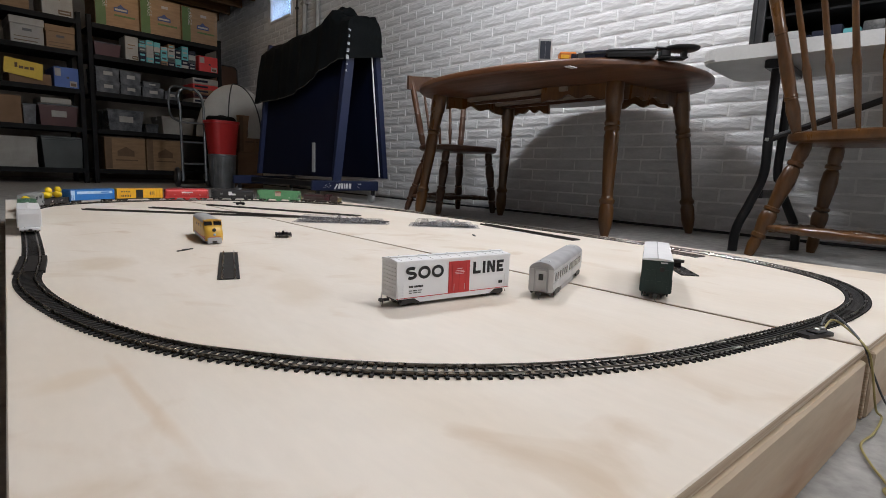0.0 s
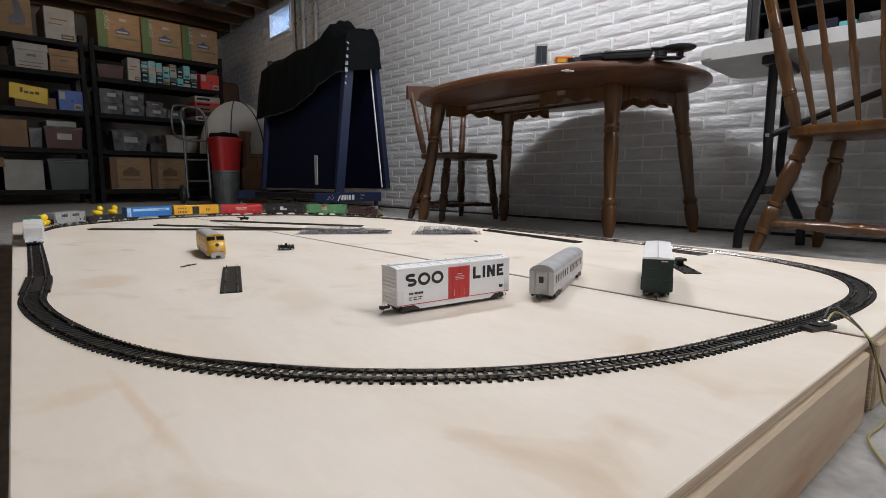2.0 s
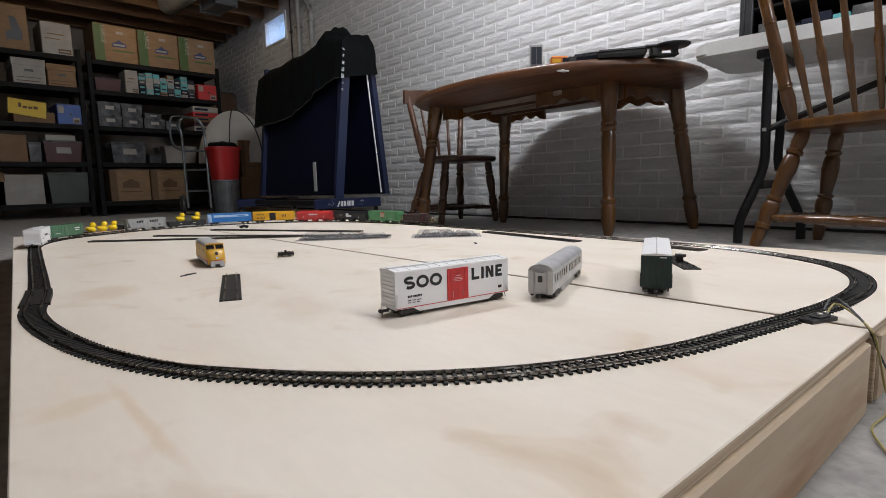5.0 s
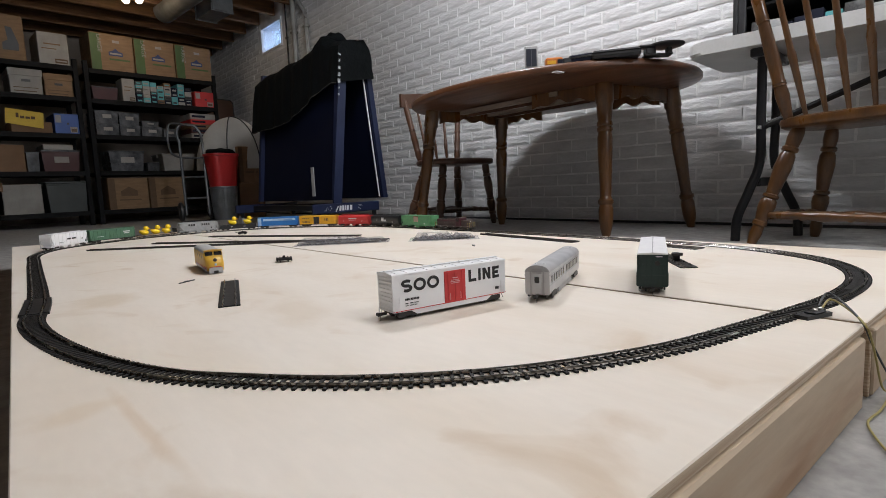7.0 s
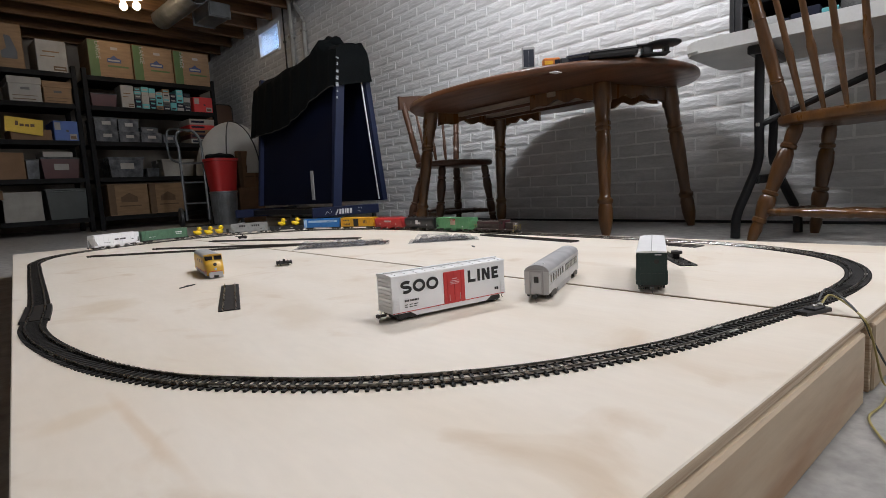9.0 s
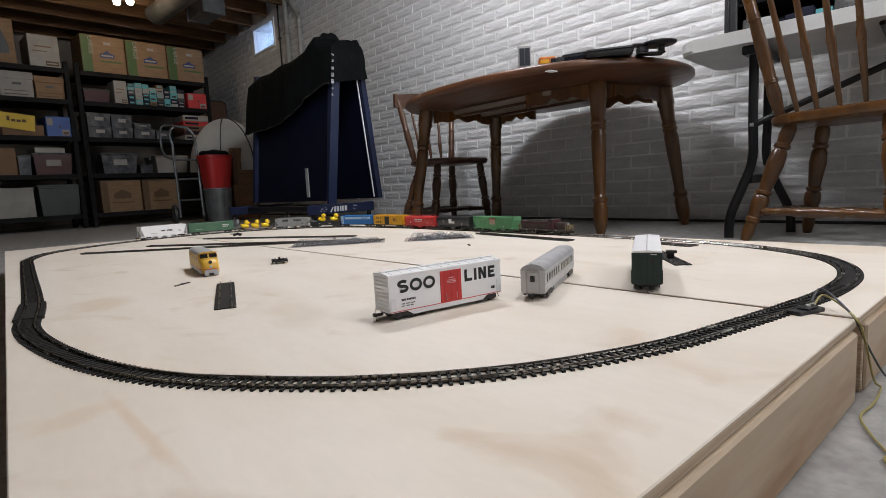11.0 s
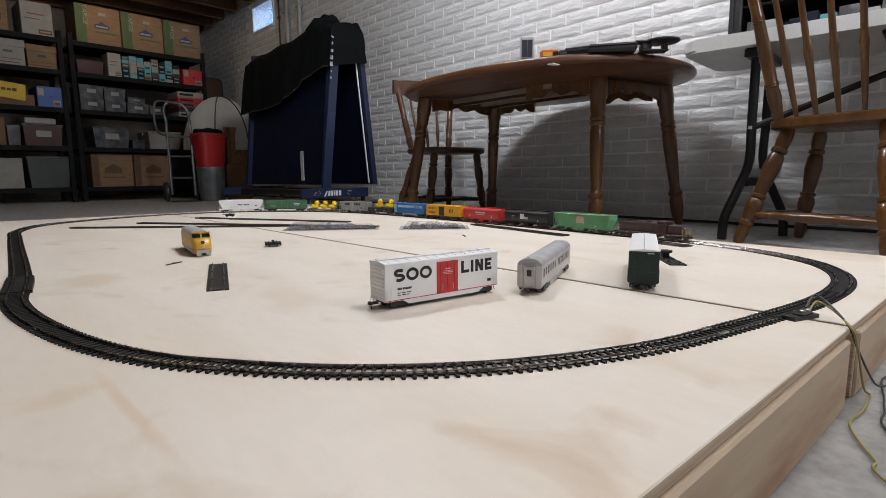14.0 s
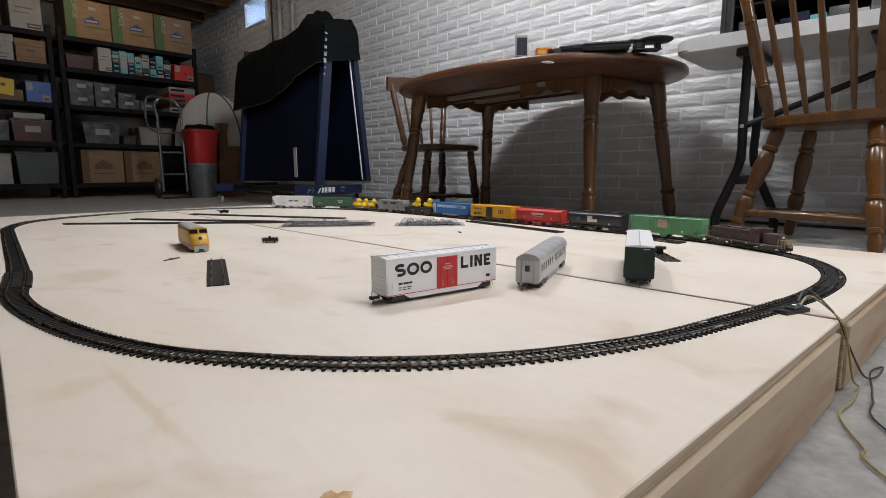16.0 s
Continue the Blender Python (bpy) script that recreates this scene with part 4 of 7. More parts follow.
# a strip of white card under the far loose track
tagged(part("card_strip", box(-0.006, 0.006, -0.035, 0.035, 0, 0.0008), WHITE), "thin white card strip lying on plywood", "card").matrix_basis = at_board(1.452, 1.05, 0.0, 12)


def build_pack(name, label, corner, rz, L, W):
    """A clear blister pack with a piece of turnout track in it."""
    p = thing(name, label, "blister pack", "blister packs", m=at_board(corner[0], corner[1], 0.0, rz))
    bm = bmesh.new()
    add_prism(bm, ((0, 0), (L, 0), (L, W), (0, W)), 0.0005, 0.0012)
    part("backing_sheet", bm, PACK, p, "clear plastic sheet")
    def dome(x0, x1, y0, y1, h):
        bm = bmesh.new()
        k = 0.012
        add_prism(bm, ((x0, y0), (x1, y0), (x1, y1), (x0, y1)), 0.0014, 0.0018)
        lo_ = [bm.verts.new(v) for v in ((x0, y0, 0.0016), (x1, y0, 0.0016), (x1, y1, 0.0016), (x0, y1, 0.0016))]
        hi_ = [bm.verts.new(v) for v in ((x0 + k, y0 + k * 0.6, h), (x1 - k, y0 + k * 0.6, h), (x1 - k, y1 - k * 0.6, h), (x0 + k, y1 - k * 0.6, h))]
        for i in range(4):
            bm.faces.new((lo_[i], lo_[(i + 1) % 4], hi_[(i + 1) % 4], hi_[i]))
        bm.faces.new(hi_)
        bmesh.ops.solidify(bm, geom=bm.faces[:], thickness=0.0006)
        part("blister", bm, PACK, p, "clear moulded plastic bubble")
    dome(0.01, L * 0.62, 0.012, W - 0.012, 0.017)
    dome(L * 0.60, L - 0.01, 0.02, W - 0.03, 0.012)
    rnd = random.Random(int(L * 1000))
    for i in range(11):
        x, y = rnd.uniform(0.02, L - 0.05), rnd.uniform(0.012, W - 0.024)
        dome(x, x + rnd.uniform(0.02, 0.045), y, y + rnd.uniform(0.010, 0.018), rnd.uniform(0.009, 0.022))
    for off in (0.02, 0.036, 0.05, 0.066, 0.080):
        part("rail", box(0.03, L - 0.03, off, off + 0.0012, 0.0045, 0.0065), RAIL, p)
    bm = bmesh.new()
    for i in range(26):
        x = 0.032 + i * (L - 0.064) / 25
        add_box(bm, x - 0.0013, x + 0.0013, 0.014, 0.058 + 0.026 * i / 25, 0.0022, 0.0042)
    part("ties", bm, TIE, p)
    return p


build_pack("blister_pack", "clear blister pack holding turnout track on plywood", (1.03, 1.526), -41.0, 0.27, 0.105)
build_pack("blister_pack", "clear blister pack with dark track beside loop", (1.262, 1.300), -46.0, 0.20, 0.115)


def build_truck_bit(name, label, m):
    t = thing(name, label, "model train truck", m=m)
    wheelset(t, 0.0, 0.0, 0.0)
    part("coupler_arm", box(-0.0015, 0.0015, 0.010, 0.026, 0.008, 0.0105, 0.0005), TRUCK, t)
    part("bolster_pin", box(-0.002, 0.002, -0.002, 0.002, 0.009, 0.014, 0.0006), TRUCK, t)
    return t


build_truck_bit("wheel_truck", "loose brown model wheel truck with coupler", at_board(0.858, 1.262, 0.0, -25))
build_truck_bit("wheel_truck", "small loose dark wheel truck near far loop", at_board(1.190, 2.17, 0.0, 60))
for p, rz, L, lab in (((0.622, 1.182), -62, 0.036, "thin dark metal rod lying on plywood"), ((1.27, 1.066), -40, 0.030, "small dark plastic strip on plywood")):
    bm = box(-0.0022, 0.0022, -L / 2, L / 2, 0, 0.0016, 0.0004)
    add_box(bm, -0.0030, 0.0030, -0.004, 0.004, 0.0, 0.0022, 0.0004)
    tagged(part("metal_strip", bm, TRUCK), lab, "metal strip").matrix_basis = at_board(p[0], p[1], 0.0, rz)
KNOT = mat("orange_brown_knot", (0.46, 0.25, 0.09), 0.6, second=(0.60, 0.42, 0.22), scale=60, fine=0.2)
bm = bmesh.new()
_n = 18
bm.faces.new([bm.verts.new((0.011 * (1 + 0.25 * math.sin(3.1 * i) + 0.2 * math.cos(1.7 * i)) * math.cos(2 * math.pi * i / _n), 0.008 * (1 + 0.3 * math.sin(2.3 * i)) * math.sin(2 * math.pi * i / _n), 0.0)) for i in range(_n)])
o = part("wood_knot", bm, KNOT, train_board, "orange-brown stain in the veneer")
o.matrix_basis = pose(0.110, 0.089, BOARD_Z + 0.0004)


def build_terminal():
    t = thing("terminal_clip", "small black power terminal clip beside the track", "power terminal", m=at_board(0.926, 0.303, 0.0, -18))
    part("base", add_prism(bmesh.new(), ((-0.021, -0.005), (0.017, -0.009), (0.020, -0.003), (0.016, 0.009), (-0.021, 0.008)), 0, 0.0040), BLACK, t)
    part("cover", box(-0.009, 0.012, -0.006, 0.006, 0.0041, 0.0066, 0.0010), BLACK, t)
    for x in (0.000, 0.010):
        bm = bmesh.new()
        add_lathe(bm, [(0.0025, 0), (0.0025, 0.0016), (0.0015, 0.0022)], 10, pose(x, -0.001, 0.0067))
        part("screw", bm, JOINER, t, "bright screw head")
    return t


build_terminal()
WIREYELLOW = mat("yellow_wire", (0.40, 0.34, 0.12), 0.5, second=(0.34, 0.28, 0.10), scale=40)
WIREBLACK = mat("dark_wire", (0.05, 0.055, 0.06), 0.45, scale=40)
for nm, pts, c in (("yellow_wire", ((0.940, 0.298, 0.087), (0.955, 0.294, 0.094), (0.945, 0.280, 0.090), (0.905, 0.259, 0.0825), (0.915, 0.253, 0.060), (0.940, 0.247, 0.015),
                                    (0.955, 0.242, 0.0025), (0.905, 0.244, 0.0025), (0.866, 0.250, 0.0025), (0.830, 0.240, 0.0025), (0.799, 0.227, 0.0025), (0.761, 0.214, 0.0025),
                                    (0.60, 0.08, 0.0025), (0.5, -0.3, 0.0025)), WIREYELLOW),
                   ("black_wire", ((0.944, 0.302, 0.088), (0.962, 0.298, 0.099), (0.950, 0.284, 0.095), (0.912, 0.262, 0.083), (0.925, 0.254, 0.058), (0.970, 0.240, 0.012),
                                   (1.005, 0.230, 0.0025), (1.047, 0.226, 0.0025), (1.019, 0.236, 0.0025), (0.960, 0.231, 0.0025), (0.921, 0.228, 0.0025), (0.854, 0.216, 0.0025),
                                   (0.70, 0.10, 0.0025), (0.55, -0.3, 0.0025)), WIREBLACK)):
    bm = bmesh.new()
    add_tube(bm, smooth_path(pts, 8), 0.00105, 8)
    tagged(part(nm, bm, c, smooth=True), nm.replace("_", " ") + " running from terminal clip to floor", "wire")


# ---------------------------------------------------------------- the running train
def build_hopper(name, label, L, colour, marks=None, round_side=False, height=0.046, bays=3):
    """A covered hopper along y: sloped ends under a full-length roof, bays below, ladders and platforms at the ends."""
    car = thing(name, label, "model train car")
    hl, hw, z1 = L / 2 - 0.006, 0.018, 0.0045 + height
    z0 = 0.0045 + 0.0105
    to_yz = Matrix(((0, 0, 1, 0), (1, 0, 0, 0), (0, 1, 0, 0), (0, 0, 0, 1)))
    e = 0.016
    out = ((-hl + 0.004, z1), (-hl + 0.004, z1 - 0.009), (-hl + e, z0), (hl - e, z0), (hl - 0.004, z1 - 0.009), (hl - 0.004, z1))
    if round_side:
        n, pr = 12, []
        for i in range(n + 1):
            a = math.pi * i / n
            pr.append((hw * math.cos(a), z1 - 0.008 + 0.008 * math.sin(a)))
        pr = [(hw * 0.72, z0), (hw * 0.96, z0 + 0.010)] + pr + [(-hw * 0.96, z0 + 0.010), (-hw * 0.72, z0)]
        bm = add_prism(bmesh.new(), pr, -hl + 0.006, hl - 0.006, Matrix(((1, 0, 0, 0), (0, 0, -1, 0), (0, 1, 0, 0), (0, 0, 0, 1))))
        bmesh.ops.recalc_face_normals(bm, faces=bm.faces)
        part("body", bm, colour, car, smooth=True)
    else:
        bm = add_prism(bmesh.new(), out, -hw, hw, to_yz)
        bmesh.ops.recalc_face_normals(bm, faces=bm.faces)
        part("body", bm, colour, car)
        part("roof", box(-hw - 0.0008, hw + 0.0008, -hl + 0.003, hl - 0.003, z1 + 0.0001, z1 + 0.0016, 0.0006), colour, car)
    part("roof_hatch", box(-0.003, 0.003, -hl + 0.012, hl - 0.012, z1 + 0.0017, z1 + 0.0032, 0.0004), colour, car)
    part("sill", box(-hw * 0.9, hw * 0.9, -hl, hl, z0 - 0.0028, z0 - 0.0002, 0.0004), colour, car)
    for i in range(bays):
        y = (i - (bays - 1) / 2) * (2 * hl - 0.07) / max(1, bays - 1) if bays > 1 else 0
        bm = bmesh.new()
        add_prism(bm, ((-0.012, 0.0), (0.012, 0.0), (0.005, -0.0075), (-0.005, -0.0075)), -hw * 0.75, hw * 0.75, Matrix.Translation((0, y, z0 - 0.003)) @ to_yz)
        bmesh.ops.recalc_face_normals(bm, faces=bm.faces)
        part("hopper_bay", bm, colour, car)
    for s in (-1, 1):
        part("end_platform", box(-hw * 0.95, hw * 0.95, min(s * hl, s * (hl - 0.018)), max(s * hl, s * (hl - 0.018)), z0 - 0.0046, z0 - 0.003), colour, car)
        for x in (-hw * 0.9, hw * 0.9):
            part("end_post", box(x - 0.0005, x + 0.0005, s * (hl - 0.0022) - 0.0005, s * (hl - 0.0022) + 0.0005, z0 - 0.003, z1 - 0.001), colour, car)
        coupler(car, s * hl, s)
        m = side_frame_matrix(s, hw)
        ladder(car, m @ pose(-hl + 0.008, 0, 0), z1 - z0, z0, rungs=6, material=colour)
        ladder(car, m @ pose(hl - 0.008, 0, 0), z1 - z0, z0, rungs=6, material=colour)
        if not round_side:
            bm = bmesh.new()
            for i in range(9):
                x = -hl + e + 0.004 + i * (2 * hl - 2 * e - 0.008) / 8
                add_box(bm, x - 0.0004, x + 0.0004, -0.0006, 0.0002, z0 + 0.001, z1 - 0.001, m=m)
            part("side_ribs", bm, colour, car)
        for rows, c in (marks or ()):
            bars([(x0, x1, z0 + a, z0 + b) for x0, x1, a, b in rows], c, car, m, "print_bar", 0.0011)
    wheelset(car, -hl * 0.74, hl * 0.74)
    return car


def build_gondola(L):
    car = thing("black_gondola", "low black model gondola car carrying rubber ducks", "model train car")
    hl, hw, z0, z1 = L / 2 - 0.006, 0.017, 0.0135, 0.0265
    part("floor_plate", box(-hw, hw, -hl, hl, z0 - 0.003, z0, 0.0004), TANKBLACK, car)
    for s in (-1, 1):
        m = side_frame_matrix(s, hw)
        bm = box(-hl, hl, -0.0012, 0.0, z0 + 0.0001, z1, 0.0003, m)
        for i in range(9):
            x = -hl + 0.004 + i * (2 * hl - 0.008) / 8
            add_box(bm, x - 0.0006, x + 0.0006, -0.002, -0.0011, z0 + 0.0004, z1 - 0.0004, m=m)
        part("side_wall", bm, TANKBLACK, car)
        part("end_wall", box(-hw + 0.0002, hw - 0.0002, s * hl - 0.0006, s * hl + 0.0006, z0 + 0.0001, z1, 0.0002), TANKBLACK, car)
        bars([(-0.03, -0.022, z0 + 0.005, z0 + 0.0065), (-0.03, -0.024, z0 + 0.003, z0 + 0.004), (0.02, 0.03, z0 + 0.004, z0 + 0.006)], WHITEPRINT, car, m, "print_bar", 0.0021)
        coupler(car, s * hl, s)
    # a slatted load that fills the car
    part("load_board", box(-hw + 0.001, hw - 0.001, -hl + 0.002, hl - 0.002, z1 - 0.004, z1 - 0.001, 0.0004), TANKBLACK, car)
    wheelset(car, -hl * 0.72, hl * 0.72)
    return car


def build_flat(L):
    car = thing("flat_car", "pale-decked model flat car carrying three rubber ducks", "model train car")
    hl, hw, z0 = L / 2 - 0.006, 0.0165, 0.0125
    part("deck", box(-hw, hw, -hl, hl, z0 - 0.0022, z0, 0.0004), PINE, car, "pale wooden deck")
    part("side_sill", box(-hw * 0.93, hw * 0.93, -hl * 0.98, hl * 0.98, z0 - 0.0055, z0 - 0.0023, 0.0005), TANKBLACK, car)
    for s in (-1, 1):
        for i in range(8):
            y = -hl + 0.006 + i * (2 * hl - 0.012) / 7
            part("stake_pocket", box(s * hw - 0.001, s * hw + 0.001, y - 0.001, y + 0.001, z0 - 0.005, z0 - 0.0005), TANKBLACK, car)
        coupler(car, s * hl, s)
    part("headboard", box(-hw, hw, -hl, -hl + 0.003, z0 + 0.0001, z0 + 0.017, 0.0006), TANKBLACK, car, "black end board")
    wheelset(car, -hl * 0.72, hl * 0.72)
    return car


def build_loco(L):
    car = thing("brown_diesel_locomotive", "weathered brown and maroon model diesel hood locomotive", "model locomotive")
    hl, low = L / 2 - 0.008, 0.0045
    zd = low + 0.0115
    part("frame", box(-0.0175, 0.0175, -hl, hl, zd - 0.0035, zd, 0.0006), LOCOBROWN, car)
    part("fuel_tank", box(-0.014, 0.014, -0.024, 0.024, low + 0.0022, zd - 0.0036, 0.003), TRUCK, car)
    hood = part("long_hood", box(-0.0105, 0.0105, -0.022, hl - 0.007, zd + 0.0001, zd + 0.0225, 0.0022, seg=2), LOCOBROWN, car, "ribbed long hood")
    part("maroon_band", box(-0.0108, 0.0108, -0.0215, hl - 0.0075, zd + 0.0150, zd + 0.0205), MAROON, hood)
    part("dynamic_brake", box(-0.0085, 0.0085, 0.004, 0.030, zd + 0.0226, zd + 0.0256, 0.0008), LOCOBROWN, hood)
    for y in (0.042, 0.058):
        bm = bmesh.new()
        add_lathe(bm, [(0.0072, 0), (0.0072, 0.0022), (0.006, 0.0026)], 14, pose(0, y, zd + 0.0226))
        part("roof_fan", bm, TRUCK, hood)
    part("short_hood", box(-0.0105, 0.0105, -hl + 0.009, -0.0445, zd + 0.0001, zd + 0.0200, 0.002, seg=2), LOCOBROWN, car)
    cab = part("cab", box(-0.0165, 0.0165, -0.0440, -0.0225, zd + 0.0001, zd + 0.0260, 0.0016, seg=2), MAROON, car, "maroon cab with dark windows")
    part("cab_roof", box(-0.0172, 0.0172, -0.0450, -0.0215, zd + 0.0261, zd + 0.0278, 0.0008), LOCOBROWN, cab)
    for s in (-1, 1):
        m = side_frame_matrix(s, 0.0165)
        for k in (0.028, 0.037):
            x = -k * (1 if s > 0 else -1)
            part("cab_window", box(x - 0.0032, x + 0.0032, -0.0005, 0.0003, zd + 0.0155, zd + 0.0225, 0.0003, m), BLACKGLASS, cab)
        # handrails along the walkway
        bm = bmesh.new()
        xs = s * 0.0168
        add_tube(bm, [(xs, -0.020, zd + 0.011), (xs, hl - 0.004, zd + 0.011)], 0.0004, 5)
        for i in range(7):
            y = -0.018 + i * (hl - 0.004 + 0.016) / 6
            add_tube(bm, [(xs, y, zd), (xs, y, zd + 0.011)], 0.0004, 5)
        part("handrail", bm, LOCOBROWN, car)
        bars([(x, x + 0.0035, zd - 0.0028, zd - 0.0014) for x in (-0.055, -0.02, 0.015, 0.05)], WHITEPRINT, car, side_frame_matrix(s, 0.0175), "white_step_mark", 0.0006)
        bm = bmesh.new()
        for x in (-0.012, -0.005, 0.005, 0.012):
            add_tube(bm, [(x, s * (hl + 0.001), zd - 0.004), (x, s * (hl + 0.001), zd + 0.011)], 0.0006, 5)
        add_tube(bm, [(-0.015, s * (hl + 0.001), zd + 0.011), (0.015, s * (hl + 0.001), zd + 0.011)], 0.0006, 5)
        for x in (-0.0165, 0.0165):
            add_tube(bm, [(x, s * (hl - 0.003), low + 0.003), (x, s * (hl - 0.003), zd + 0.012)], 0.0006, 5)
        part("end_railing", bm, GOLD, car, "yellowed end railing")
        part("pilot", box(-0.016, 0.016, s * hl - 0.0012, s * hl + 0.0012, low + 0.0015, zd - 0.0036, 0.0006), TRUCK, car)
        part("headlight", box(-0.0028, 0.0028, min(s * (hl - 0.008), s * (hl - 0.0062)), max(s * (hl - 0.008), s * (hl - 0.0062)), zd + 0.013, zd + 0.0165, 0.0005), WHITEPRINT, car)
        coupler(car, s * hl, s)
    wheelset(car, -hl * 0.66, hl * 0.66)
    return car


def build_duck(label):
    d = thing("rubber_duck", label, "rubber duck", "rubber ducks on the train")
    k = 1.48
    grow = lambda b: (bmesh.ops.scale(b, vec=(k, k, k), verts=b.verts), b)[1]
    bm = bmesh.new()
    bmesh.ops.create_uvsphere(bm, u_segments=16, v_segments=10, radius=1.0)
    for v in bm.verts:
        x, y, z = v.co
        v.co = (x * 0.0085, y * 0.0115 + (0.0035 * max(0, z) if y > 0.4 else 0), z * 0.0068 + (0.0035 * max(0.0, y) ** 2) + 0.0066)
        v.co.z = max(v.co.z, 0.0)
    part("body", grow(bm), DUCK, d, smooth=True)
    bm = bmesh.new()
    bmesh.ops.create_uvsphere(bm, u_segments=14, v_segments=10, radius=0.0066, matrix=pose(0, -0.0055, 0.0172))
    part("head", grow(bm), DUCK, d, smooth=True)
    bm = bmesh.new()
    bmesh.ops.create_uvsphere(bm, u_segments=10, v_segments=6, radius=1.0, matrix=pose(0, -0.0125, 0.0162) @ Matrix.Diagonal((0.0034, 0.0034, 0.0014, 1)))
    part("beak", grow(bm), BEAK, d, "orange beak", smooth=True)
    for s in (-1, 1):
        bm = bmesh.new()
        bmesh.ops.create_uvsphere(bm, u_segments=10, v_segments=6, radius=1.0, matrix=pose(s * 0.0080, 0.0025, 0.0078, 0, 0, 0) @ Matrix.Diagonal((0.0016, 0.0062, 0.0036, 1)))
        part("wing", grow(bm), DUCK, d, smooth=True)
        bm = bmesh.new()
        bmesh.ops.create_icosphere(bm, subdivisions=1, radius=0.0009, matrix=pose(s * 0.0040, -0.0104, 0.0190))
        part("eye", grow(bm), BLACK, d)
    return d


def name_bars(x0, n, w, gap, za, zb):
    return [(x0 + i * (w + gap), x0 + i * (w + gap) + w, za, zb) for i in range(n)]


TRAIN = []


def coupled(car, L):
    TRAIN.append((car, L, sum(r[1] for r in TRAIN)))
    return car


coupled(build_loco(0.190), 0.190)
EMBLEM = mat("cream_emblem", (0.62, 0.45, 0.36), 0.5, scale=60)
coupled(build_hopper("green_hopper", "light green model covered hopper with cream shield emblem", 0.192, LIGHTGREEN,
                     [([(-0.012, 0.012, 0.010, 0.029)], EMBLEM), ([(-0.0125, 0.0125, 0.0235, 0.030)], CARRED), ([(-0.010, 0.010, 0.0245, 0.028)], WHITEPRINT),
                      ([(0.045, 0.049, 0.003, 0.006)], WHITEPRINT)], height=0.0425), 0.192)
coupled(build_hopper("black_hopper", "glossy black model covered hopper with white angular mark", 0.184, TANKBLACK,
                     [([(-0.018, -0.004, 0.009, 0.024), (-0.004, 0.010, 0.009, 0.016)], WHITEPRINT), ([(-0.05, -0.04, 0.016, 0.018), (-0.05, -0.042, 0.012, 0.0135), (0.045, 0.048, 0.004, 0.010)], CARGREY)],
                     round_side=True, height=0.043), 0.184)
coupled(build_hopper("red_hopper", "red model covered hopper with white block print", 0.180, CARRED,
                     [(name_bars(-0.022, 10, 0.0034, 0.0008, 0.017, 0.0215), WHITEPRINT), ([(-0.048, -0.047, 0.006, 0.012), (0.047, 0.048, 0.006, 0.012), (-0.02, 0.016, 0.0125, 0.0135)], WHITEPRINT)],
                     round_side=True, height=0.043), 0.180)
yc, _hl, _hw, _z0, _z1 = build_boxcar("yellow_boxcar", "yellow model boxcar with black sliding door", 0.185, CARYELLOW, CARYELLOW, door=TANKBLACK, ribs=14, door_at=-0.004, door_w=0.026, height=0.043)
for s in (-1, 1):
    bars(name_bars(-0.070, 4, 0.0045, 0.004, _z0 + 0.022, _z0 + 0.027) + name_bars(-0.070, 6, 0.003, 0.003, _z0 + 0.006, _z0 + 0.013) +
         name_bars(0.035, 3, 0.003, 0.004, _z0 + 0.012, _z0 + 0.024), LOCOBROWN, yc, side_frame_matrix(s, _hw), "print_bar", 0.0011)
coupled(yc, 0.185)
bc, _hl, _hw, _z0, _z1 = build_boxcar("blue_boxcar", "bright blue model boxcar with pale stripe and white end", 0.183, CARBLUE, CARBLUE, door=None, height=0.043)
for s in (-1, 1):
    m = side_frame_matrix(s, _hw)
    k = 1 if s > 0 else -1
    bars([(-0.062, 0.075, _z0 + 0.020, _z0 + 0.029)], LIGHTBLUE, bc, m, "pale_stripe", 0.0006)
    bars(name_bars(0.030, 8, 0.0028, 0.0012, _z0 + 0.022, _z0 + 0.0265) + [(-0.05, 0.02, _z0 + 0.009, _z0 + 0.0105)], CARBLUE, bc, m, "print_bar", 0.0009)
    x0, x1 = sorted((k * 0.070, k * _hl))
    bars([(x0, x1, _z0 + 0.0005, _z1 - 0.001)], LIGHTBLUE, bc, m, "white_end_panel", 0.0008)
part("side_step", box(-_hw * 0.9, _hw * 0.9, -0.03, 0.04, _z0 - 0.005, _z0 - 0.0004, 0.0006), SILVERROOF, bc, "grey centre sill")
coupled(bc, 0.183)
gondola = coupled(build_gondola(0.155), 0.155)
coupled(build_hopper("grey_hopper", "grey model covered hopper with dark block print", 0.163, CARGREY,
                     [(name_bars(-0.040, 3, 0.0065, 0.0025, 0.018, 0.026) + name_bars(0.010, 4, 0.0055, 0.003, 0.018, 0.026) + [(0.045, 0.049, 0.004, 0.010)], TANKBLACK)], height=0.041), 0.163)
flat = coupled(build_flat(0.165), 0.165)
gc, _hl, _hw, _z0, _z1 = build_boxcar("green_boxcar", "faded green model boxcar with small white print", 0.187, MIDGREEN, MIDGREEN, door=MIDGREEN, ribs=12, height=0.043)
for s in (-1, 1):
    bars(name_bars(0.040, 6, 0.0035, 0.001, _z0 + 0.020, _z0 + 0.024) + name_bars(0.042, 5, 0.0035, 0.001, _z0 + 0.014, _z0 + 0.017) + name_bars(-0.06, 4, 0.004, 0.002, _z0 + 0.010, _z0 + 0.012),
         WHITEPRINT, gc, side_frame_matrix(s, _hw), "print_bar", 0.0011)
